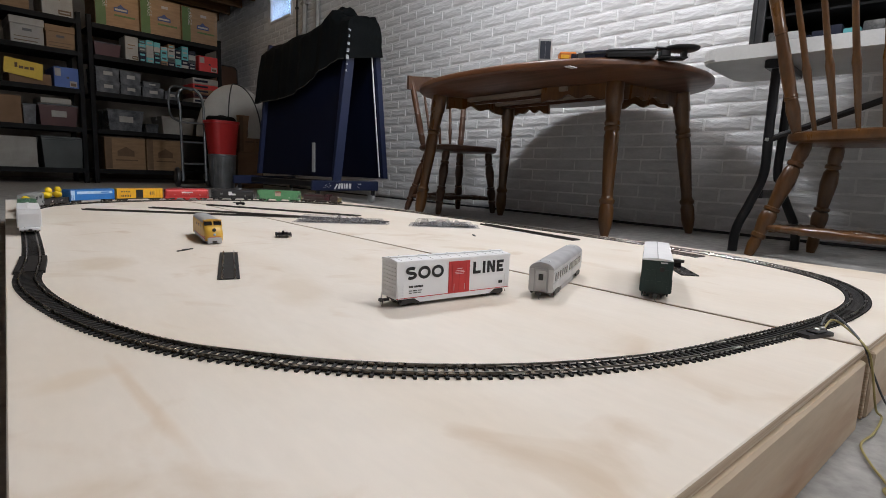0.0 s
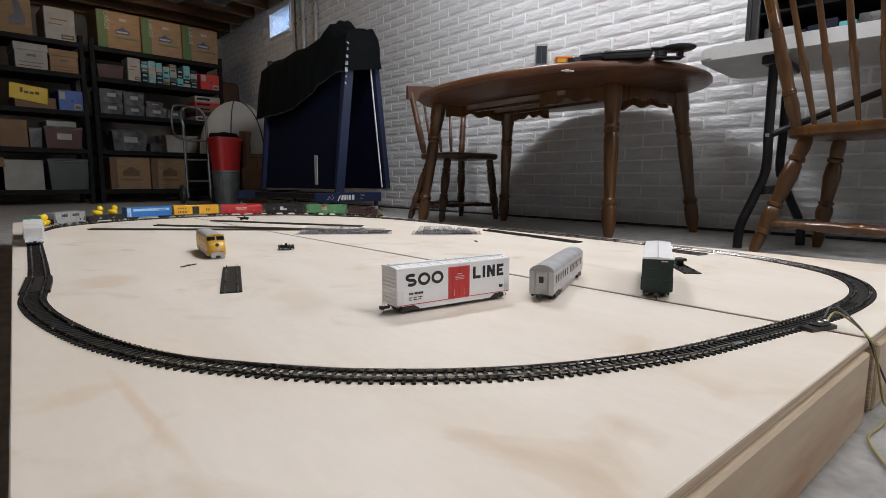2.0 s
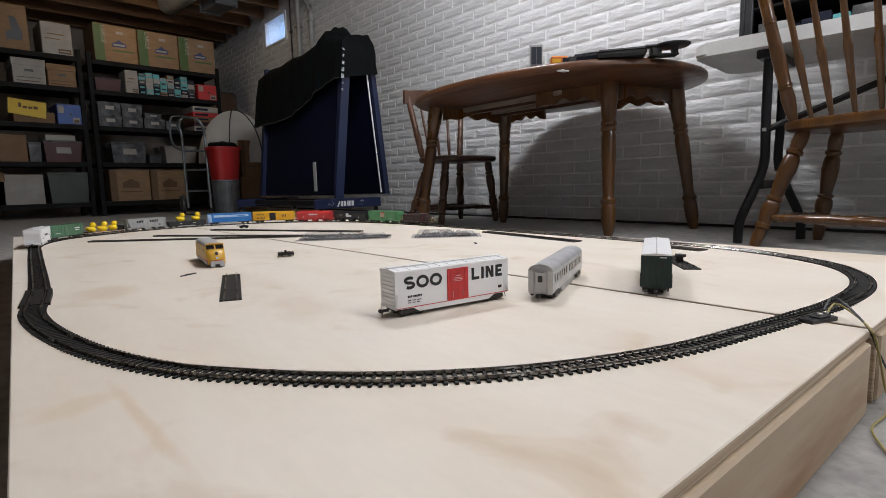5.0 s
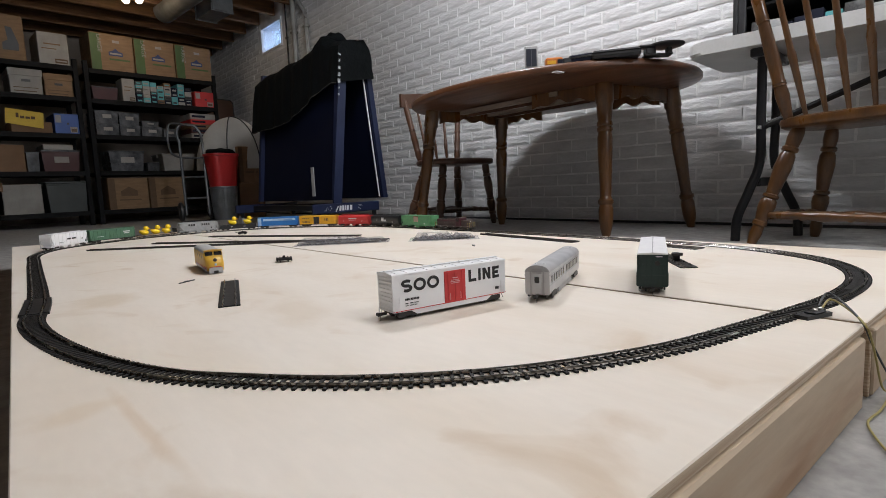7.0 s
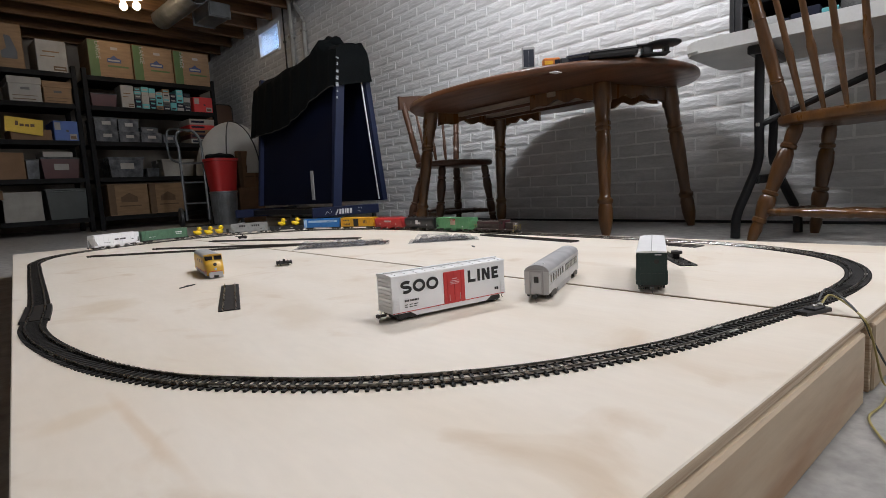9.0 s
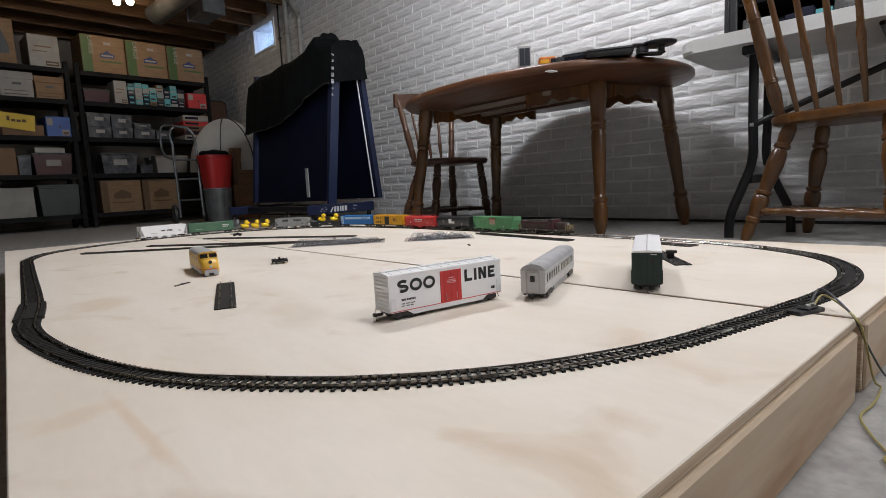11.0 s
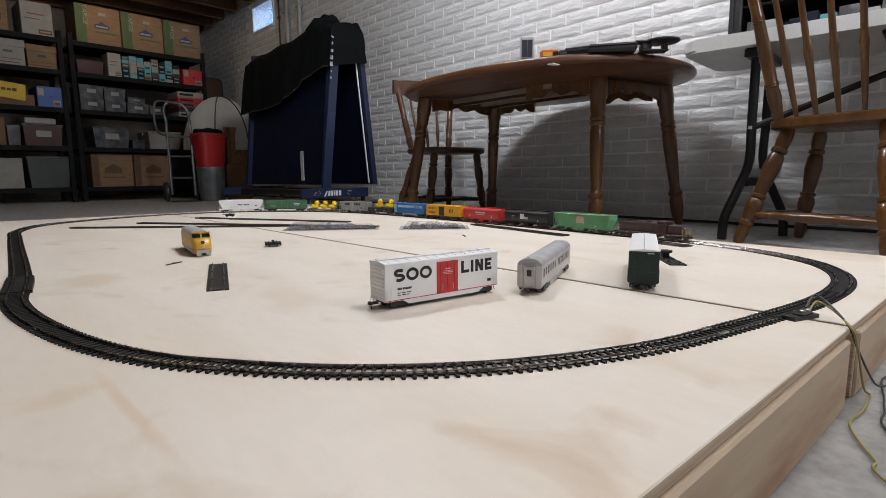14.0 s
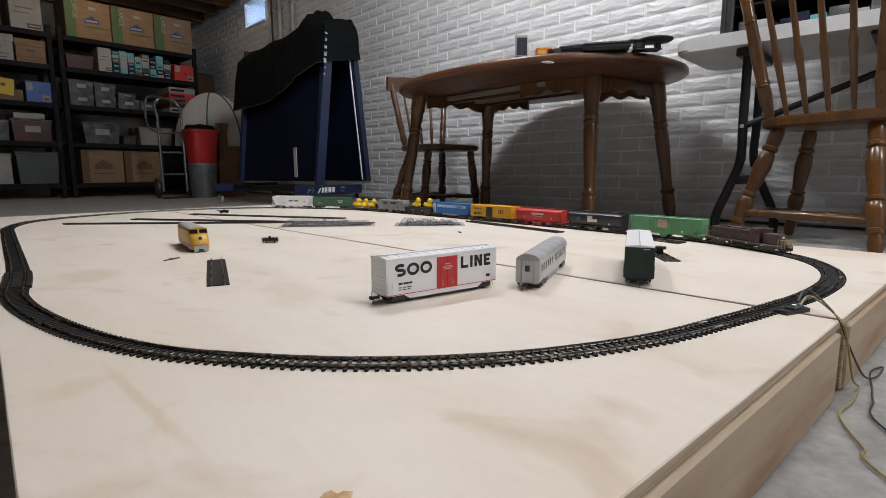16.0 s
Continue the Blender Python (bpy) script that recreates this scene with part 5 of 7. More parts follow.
coupled(gc, 0.187)
coupled(build_hopper("white_hopper", "white model covered hopper with dark block print", 0.190, CARWHITE,
                     [(name_bars(-0.012, 3, 0.0042, 0.0012, 0.015, 0.020) + name_bars(0.010, 4, 0.0042, 0.0012, 0.015, 0.020) + [(0.055, 0.062, 0.012, 0.015)], TANKBLACK),
                      (name_bars(-0.05, 3, 0.005, 0.003, 0.008, 0.010), CARGREY)], bays=4), 0.190)
# gondola and flat car loads: pose on the car
LOADS = []
for car, y, z, rz in ((gondola, -0.038, 0.0256, 8), (gondola, 0.022, 0.0256, -12)):
    LOADS.append((build_duck("small yellow rubber duck riding a black gondola"), car, pose(0, y, z, 0, 0, rz)))
for y, rz in ((-0.042, 14), (0.000, -8), (0.043, 5)):
    LOADS.append((build_duck("small yellow rubber duck riding a flat car"), flat, pose(0, y, 0.0126, 0, 0, rz)))

# how far the front of the train has come along the loop
FRONT = ((0.0, 3.190), (1.5, 3.040), (3.5, 2.828), (7.0, 2.460), (9.0, 2.255), (12.5, 1.885), (14.5, 1.648), (16.0, 1.462))


def front_at(t):
    k = FRONT
    sl = [(k[min(i + 1, len(k) - 1)][1] - k[max(i - 1, 0)][1]) / (k[min(i + 1, len(k) - 1)][0] - k[max(i - 1, 0)][0]) for i in range(len(k))]
    i = max(j for j in range(len(k) - 1) if k[j][0] <= t)
    h = k[i + 1][0] - k[i][0]
    x = (t - k[i][0]) / h
    return (k[i][1] * (1 + 2 * x) * (1 - x) ** 2 + k[i + 1][1] * x * x * (3 - 2 * x) + h * sl[i] * x * (1 - x) ** 2 - h * sl[i + 1] * x * x * (1 - x))


def car_pose(t, L, back):
    c = front_at(t) + back + L / 2
    a, b = on_line(c - L * 0.34)[0], on_line(c + L * 0.34)[0]
    d = b - a
    mid = (a + b) / 2
    return BOARD @ pose(mid.x, mid.y, BOARD_Z, 0, 0, math.degrees(math.atan2(d.y, d.x)) - 90)


def motions():
    times = [i * 0.5 for i in range(33)]
    where = {}
    for car, L, back in TRAIN:
        where[car] = [(t, car_pose(t, L, back)) for t in times]
        walk(car, where[car])
    for duck, car, m in LOADS:
        walk(duck, [(t, q @ m) for t, q in where[car]])


# ---------------------------------------------------------------- dining table and chairs
LEG = ((0, .015), (.02, .018), (.06, .024), (.10, .028), (.18, .029), (.21, .025), (.222, .030), (.240, .031), (.252, .025), (.27, .022), (.40, .025), (.55, .029), (.65, .030),
       (.685, .026), (.695, .031), (.712, .031), (.720, .027), (.730, .031), (.746, .031), (.758, .027), (.80, .030), (.865, .032), (.875, .036), (1.0, .036))
SLIDE_AT = (-0.13, 0.07)


SLIDE = mat("greyed_slide_wood", (0.26, 0.21, 0.17), 0.6, second=(0.18, 0.14, 0.11), scale=5, stretch=(6, 1, 6), fine=0.08)


def build_table():
    t = thing("dining_table", "brown varnished oval dining table with turned legs", "table", m=pose(2.442, 1.630, 0, 0, 0, -6.0))
    zt, a, b = 0.650, 0.512, 0.692
    def oval(k, n=64):
        out = []
        for i in range(n):
            th = 2 * math.pi * i / n
            c, s = math.cos(th), math.sin(th)
            out.append((a * k * math.copysign(abs(c) ** 0.86, c), b * (1 - (1 - k) * a / b) * math.copysign(abs(s) ** 0.86, s)))
        return out
    bm = bmesh.new()
    rings = []
    for k, z in ((0.955, zt - 0.034), (0.985, zt - 0.031), (1.0, zt - 0.024), (1.0, zt - 0.010), (0.99, zt - 0.003), (0.975, zt)):
        rings.append([bm.verts.new((x, y, z)) for x, y in oval(k)])
    for r0, r1 in zip(rings, rings[1:]):
        for i in range(64):
            bm.faces.new((r0[i], r0[(i + 1) % 64], r1[(i + 1) % 64], r1[i]))
    bm.faces.new(list(reversed(rings[0])))
    bm.faces.new(rings[-1])
    top = part("tabletop", bm, OAKTOP, t, "oval top with rounded moulded edge", smooth=True)
    inv = t.matrix_basis.inverted()
    feet = (((2.25, 1.209, 0), (2.313, 1.247, zt - 0.036)), ((2.775, 1.062, 0), (2.700, 1.132, zt - 0.036)), ((2.69, 2.08, 0), (2.659, 2.036, zt - 0.036)), ((2.165, 2.21, 0), (2.232, 2.148, zt - 0.036)))
    for f, h in feet:
        part("leg", turned(inv @ Vector(f), inv @ Vector(h), LEG, 18), OAK, t, "turned leg with rings", smooth=True)
    tops = [inv @ Vector(h) for _, h in feet]
    # aprons with a scalloped lower edge, in two halves on the long sides
    def apron(p, q, depth=0.062):
        p, q = Vector((p.x, p.y, 0)), Vector((q.x, q.y, 0))
        d = q - p
        n = 26
        outl = [(0, zt - 0.036)]
        L = d.length
        for i in range(n + 1):
            u = i / n
            dip = depth + 0.010 * math.sin(u * math.pi * 6) * math.sin(u * math.pi) - 0.020 * math.sin(math.pi * u)
            outl.append((u * L, zt - 0.036 - dip))
        outl.append((L, zt - 0.036))
        m = Matrix.Translation(p) @ pose(0, 0, 0, 0, 0, math.degrees(math.atan2(d.y, d.x))) @ pose(0, 0.009, 0, 90, 0, 0)
        bm = add_prism(bmesh.new(), outl, 0, 0.018, m)
        bmesh.ops.recalc_face_normals(bm, faces=bm.faces)
        part("apron", bm, OAK, t, "scalloped wooden apron")
    def between(i, j, u0, u1):
        return tops[i].lerp(tops[j], u0), tops[i].lerp(tops[j], u1)
    apron(*between(0, 1, 0.10, 0.92))
    apron(*between(2, 3, 0.10, 0.90))
    apron(*between(1, 2, 0.05, 0.36))
    apron(*between(0, 3, 0.03, 0.36), 0.064)
    apron(*between(1, 2, 0.72, 0.95))
    for x in SLIDE_AT:
        s = part("slide", box(x - 0.014, x + 0.014, -0.20, 0.42, zt - 0.058, zt - 0.037, 0.002), SLIDE, t, "grey-brown wooden extension slide")
        part("slide_rail", box(x + 0.018, x + 0.034, -0.30, 0.40, zt - 0.070, zt - 0.037, 0.001), OAKDARK, s)
    part("paper_tag", box(-0.460, -0.420, -0.450, -0.426, zt - 0.0365, zt - 0.0335), WHITE, t, "small white paper label")
    return t


build_table()

CHAIRLEG = ((0, .013), (.04, .016), (.10, .019), (.16, .017), (.17, .022), (.20, .022), (.21, .018), (.26, .022), (.33, .026), (.38, .024), (.40, .019), (.41, .024), (.43, .024), (.44, .018),
            (.52, .021), (.66, .026), (.76, .023), (.79, .018), (.80, .024), (.825, .024), (.84, .019), (.90, .022), (.96, .021), (1.0, .017))
STRETCH = ((0, .008), (.1, .011), (.2, .013), (.3, .011), (.32, .015), (.36, .012), (.5, .017), (.64, .012), (.68, .015), (.7, .011), (.8, .013), (.9, .011), (1, .008))
POST = ((0, .013), (.06, .017), (.12, .020), (.17, .0175), (.175, .020), (.185, .0185), (.19, .020), (.20, .0175), (.32, .0195), (.46, .017), (.50, .0165), (.505, .019), (.515, .0175), (.525, .019), (.535, .0165), (.70, .018), (.9, .016), (1, .013))
SPINDLE = ((0, .006), (.1, .008), (.25, .010), (.32, .012), (.36, .009), (.6, .008), (.85, .007), (1, .006))


def build_chair(m, label, seat_z, front_y=0.11, dark=False, back_lean=0.17, back_h=0.58, wide=0.20, spindles=5):
    wood = OAKDARK if dark else OAK
    c = thing("windsor_chair", label, "chair", "chairs round the table", m=m)
    n = 40
    outl = []
    for i in range(n):
        th = 2 * math.pi * i / n
        cx, sx = math.cos(th), math.sin(th)
        outl.append((wide * 1.13 * math.copysign(abs(cx) ** 0.55, cx) * (1.0 + 0.06 * sx), (0.18 + front_y - 0.11) * math.copysign(abs(sx) ** 0.6, sx)))
    bm = bmesh.new()
    rings = []
    for k, z in ((0.93, seat_z - 0.034), (0.98, seat_z - 0.028), (1.0, seat_z - 0.014), (0.985, seat_z - 0.004), (0.95, seat_z), (0.6, seat_z - 0.010), (0.25, seat_z - 0.013)):
        rings.append([bm.verts.new((x * k, y * k, z)) for x, y in outl])
    for r0, r1 in zip(rings, rings[1:]):
        for i in range(n):
            bm.faces.new((r0[i], r0[(i + 1) % n], r1[(i + 1) % n], r1[i]))
    bm.faces.new(list(reversed(rings[0])))
    bm.faces.new(rings[-1])
    part("seat", bm, wood, c, "saddled wooden seat", smooth=True)
    legs = {}
    for sx in (-1, 1):
        for nm, fy, ty in (("b", -0.22, -0.12), ("f", front_y, front_y - 0.01)):
            foot, head = Vector((sx * (wide + (0.014 if nm == "b" else 0.02)), fy, 0)), Vector((sx * (wide - (0.065 if nm == "b" else 0.03)), ty, seat_z - 0.030))
            legs[(sx, nm)] = (foot, head)
            part("leg", turned(foot, head, CHAIRLEG, 14), wood, c, smooth=True)
    def on(key, u):
        f, h = legs[key]
        return f.lerp(h, u)
    for sx in (-1, 1):
        part("stretcher", turned(on((sx, "b"), 0.24), on((sx, "f"), 0.24), STRETCH, 12), wood, c, smooth=True)
    part("stretcher", turned((on((-1, "b"), 0.24) + on((-1, "f"), 0.24)) / 2, (on((1, "b"), 0.24) + on((1, "f"), 0.24)) / 2, STRETCH, 12), wood, c, smooth=True)
    part("stretcher", turned(on((-1, "b"), 0.26), on((1, "b"), 0.26), STRETCH, 12), wood, c, smooth=True)
    # back
    by = -0.145
    tops = []
    for sx in (-1, 1):
        a, b = Vector((sx * (wide - 0.045), by, seat_z - 0.002)), Vector((sx * (wide + 0.015), by - back_lean, seat_z + back_h))
        tops.append(b)
        part("back_post", turned(a, b, POST, 14), wood, c, "turned back post", smooth=True)
    for i in range(spindles):
        u = (i + 1) / (spindles + 1)
        a = Vector(((wide - 0.045) * (2 * u - 1), by - 0.018 * math.sin(math.pi * u), seat_z - 0.002))
        b = tops[0].lerp(tops[1], u) + Vector((0, -0.03 * math.sin(math.pi * u), -0.03))
        part("spindle", turned(a, b, SPINDLE, 10), wood, c, smooth=True)
    bm = bmesh.new()
    line = [tops[0].lerp(tops[1], k / 12) + Vector((0, -0.035 * math.sin(math.pi * k / 12), 0)) for k in range(-1, 14)]
    rr = []
    for i, p in enumerate(line):
        u = (i - 1) / 12
        h = 0.075 + 0.02 * math.sin(math.pi * max(0, min(1, u)))
        rr.append([bm.verts.new(p + Vector((0, dy, dz))) for dy, dz in ((-0.011, -0.04), (0.011, -0.04), (0.009, h - 0.04), (-0.009, h - 0.04))])
    for r0, r1 in zip(rr, rr[1:]):
        for k in range(4):
            bm.faces.new((r0[k], r1[k], r1[(k + 1) % 4], r0[(k + 1) % 4]))
    bm.faces.new(rr[0])
    bm.faces.new(list(reversed(rr[-1])))
    bmesh.ops.recalc_face_normals(bm, faces=bm.faces)
    part("crest_rail", bm, wood, c, "curved crest rail")
    return c


build_chair(pose(2.335, 0.398, 0, 0, 0, -113), "golden brown wooden spindle-back chair beside folding table", 0.40, spindles=4)
build_chair(pose(2.585, 2.340, 0, 0, 0, 171), "dark brown wooden spindle-back chair at table end", 0.385, dark=True, back_lean=0.05, back_h=0.355, wide=0.185, spindles=3)


# ---------------------------------------------------------------- things on the dining table
TZ = 0.6503
KT, KH = 0.86, 0.58
ORANGE = mat("orange_card", (0.62, 0.20, 0.03), 0.5, second=(0.5, 0.14, 0.02), scale=40)
NAVYCARD = mat("navy_card", (0.012, 0.014, 0.028), 0.6, scale=30, spec=0.2)
TEAL = mat("teal_card", (0.10, 0.36, 0.38), 0.5, second=(0.08, 0.30, 0.32), scale=30)
SCREEN = mat("grey_screen", (0.025, 0.03, 0.045), 0.4, scale=30)


def upright(name, label, cat, x, y, w, d, h, material, rz=-48.0, z=TZ, bevel=0.004, kids=()):
    """A small box with its width across the line of sight; kids are raised panels (name, x0, x1, z0, z1, material)."""
    x, y, z, w, d, h = 0.28 + (x - 0.28) * KT, 0.21 + (y - 0.21) * KT, TZ + (z - TZ) * KH, w * KT, d * KT, h * (KT if name == "small_display" else KH)
    kids = [(nm, x0 * KT, x1 * KT, z0 * (KT if name == "small_display" else KH), z1 * (KT if name == "small_display" else KH), mm) for nm, x0, x1, z0, z1, mm in kids]
    o = thing(name, label, cat, m=pose(x, y, z, 0, 0, rz))
    part("case", box(-w / 2, w / 2, -d / 2, d / 2, 0, h, bevel), material, o)
    for nm, x0, x1, z0, z1, mm in kids:
        part(nm, box(x0, x1, -d / 2 - 0.0015, -d / 2 + 0.001, z0, z1, 0.0005), mm, o)
    return o


upright("small_display", "small grey display with dark gridded panel", "display", 2.245, 1.548, 0.056, 0.02, 0.094, GREYPLASTIC,
        kids=(("panel", -0.022, 0.022, 0.008, 0.080, SCREEN), ("panel_bar", -0.001, 0.001, 0.008, 0.0805, GREYPLASTIC)))
upright("orange_box", "small orange printed card box on table", "box", 2.29, 1.465, 0.070, 0.05, 0.048, ORANGE, kids=(("print_panel", -0.03, 0.005, 0.006, 0.028, CARYELLOW), ("dark_end", 0.012, 0.034, 0.004, 0.034, NAVYCARD)))
upright("black_box", "low black plastic box on table", "box", 2.325, 1.415, 0.05, 0.05, 0.040, BLACK)
upright("navy_box", "dark navy card box lying on table", "box", 2.355, 1.365, 0.10, 0.07, 0.052, NAVYCARD, rz=-75, kids=(("lid_edge", -0.05, 0.05, 0.030, 0.040, BLACK),))
upright("black_tray", "flat black equipment case on table", "case", 2.38, 1.228, 0.19, 0.09, 0.045, BLACK, rz=-62, bevel=0.008, kids=(("rim", -0.095, 0.095, 0.026, 0.033, SHELFBLACK),))
upright("white_box", "white card box under teal box", "box", 2.58, 1.345, 0.080, 0.07, 0.072, WHITE, rz=-60)
upright("teal_box", "small teal card box resting tilted on white box", "box", 2.58, 1.345, 0.095, 0.08, 0.036, TEAL, rz=-55, z=TZ + 0.0725)
upright("white_pack", "clear white plastic pack leaning on table", "pack", 2.66, 1.27, 0.10, 0.05, 0.09, GREYPLASTIC, rz=-60)


def build_dish():
    o = thing("black_stand", "black plastic stand with round dish and wire hooks", "display stand", m=pose(2.185, 0.975, TZ, 0, 0, -50) @ Matrix.Diagonal((0.70, 0.70, 0.52, 1)))
    part("foot", box(-0.075, 0.06, -0.035, 0.035, 0, 0.012, 0.004), BLACK, o)
    part("column", box(-0.07, -0.02, -0.025, 0.025, 0.0121, 0.055, 0.006), BLACK, o)
    bm = bmesh.new()
    add_lathe(bm, [(0.03, 0), (0.075, 0.006), (0.085, 0.014), (0.085, 0.022), (0.07, 0.028), (0.03, 0.030)], 28, pose(0.035, 0, 0.0525, 0, 0, 0))
    part("dish", bm, BLACK, o, "round black dish", smooth=True)
    part("prop", box(0.035, 0.06, -0.02, 0.02, 0.0121, 0.052, 0.004), BLACK, o)
    part("cradle", box(-0.105, -0.015, -0.03, 0.03, 0.0552, 0.074, 0.009), BLACK, o)
    for x in (-0.095, -0.03):
        bm = bmesh.new()
        add_tube(bm, [(x, 0, 0.07), (x - 0.002, 0, 0.115), (x + 0.012, 0, 0.118), (x + 0.012, 0, 0.072)], 0.0012, 6)
        part("wire_hook", bm, JOINER, o, "thin metal wire hook")
    return o


build_dish()


# ---------------------------------------------------------------- folding table by the wall
def build_folding_table():
    t = thing("folding_table", "grey plastic folding table with black steel legs", "table")
    x0, x1, y0, y1, zt = 2.30, 2.765, -0.92, 0.925, 0.695
    bm = bmesh.new()
    r, outl = 0.05, []
    for cx, cy, a0 in ((x1 - r, y1 - r, 0), (x0 + r, y1 - r, 90), (x0 + r, y0 + r, 180), (x1 - r, y0 + r, 270)):
        for i in range(7):
            a = radians(a0 + 15 * i)
            outl.append((cx + r * math.cos(a), cy + r * math.sin(a)))
    add_prism(bm, outl, zt - 0.045, zt)
    bmesh.ops.bevel(bm, geom=[e for e in bm.edges if abs(e.verts[0].co.z - e.verts[1].co.z) < 1e-6], offset=0.008, segments=2, affect="EDGES")
    part("tabletop", bm, TABLEPLASTIC, t, "pebbled pale grey plastic top")
    for y in (0.70, -0.60):
        f = None
        for x, knee_y, foot in ((2.375, 0.0, (-0.08, 0.05)), (2.58, 0.0, (-0.04, -0.09))):
            bm = bmesh.new()
            add_tube(bm, smooth_path([(x, y, zt - 0.046), (x, y, 0.42), (x, y, 0.27), (x + foot[0] * 0.45, y + foot[1] * 0.45, 0.17), (x + foot[0] * 0.92, y + foot[1] * 0.92, 0.08), (x + foot[0], y + foot[1], 0.0)], 6), 0.0155, 10)
            part("leg", bm, BLACKSTEEL, t, "bent black tube leg", smooth=True)
        part("cross_bar", box(2.36, 2.59, y - 0.008, y + 0.008, 0.185, 0.215, 0.003), BLACKSTEEL, t)
        bm = bmesh.new()
        sgn = -1 if y > 0 else 1
        add_tube(bm, [(2.375, y, 0.385), (2.47, y + sgn * 0.62, zt - 0.05)], 0.011, 8)
        part("brace", bm, BLACKSTEEL, t, smooth=True)
        part("leg_bracket", box(2.34, 2.62, y - 0.03, y + 0.03, zt - 0.075, zt - 0.046, 0.004), BLACKSTEEL, t)
        part("hinge_bolt", box(2.357, 2.362, y - 0.006, y + 0.006, 0.38, 0.392, 0.001), JOINER, t)
    for y in (0.35, -0.35):
        part("under_rail", box(2.36, 2.72, y - 0.02, y + 0.02, zt - 0.058, zt - 0.046, 0.003), BLACKSTEEL, t)
    return t


build_folding_table()


CARDCLEAR = mat("dull_clear_packet", (0.22, 0.22, 0.22), 0.25, second=(0.06, 0.06, 0.06), scale=30)


def build_case():
    o = thing("black_rack", "open black parts rack with colourful small items", "rack", m=pose(2.52, 0.60, 0.6955, 0, 0, 0))
    part("base", box(-0.13, 0.16, -0.5, 0.20, 0, 0.012, 0.003), BLACK, o)
    for x0, x1, y0, y1 in ((-0.13, 0.16, 0.185, 0.20), (0.145, 0.16, -0.5, 0.184)):
        part("side", box(x0, x1, y0, y1, 0.0121, 0.40, 0.003), BLACK, o)
    for z in (0.10, 0.20, 0.30):
        part("shelf", box(-0.12, 0.144, -0.5, 0.184, z, z + 0.008, 0.001), SHELFBLACK, o)
    part("front_post", box(-0.13, -0.112, 0.160, 0.184, 0.0121, 0.40, 0.003), BLACK, o)
    rnd = random.Random(3)
    y = 0.15
    for i in range(9):
        w = rnd.uniform(0.03, 0.06)
        part("small_box", box(-0.11, -0.02, y - w, y - 0.004, 0.0122, 0.0122 + rnd.uniform(0.02, 0.06), 0.002), rnd.choice([CARDCLEAR, TEAL, CARDCLEAR, NAVYCARD, GREYPLASTIC]), o)
        y -= w
    return o


build_case()


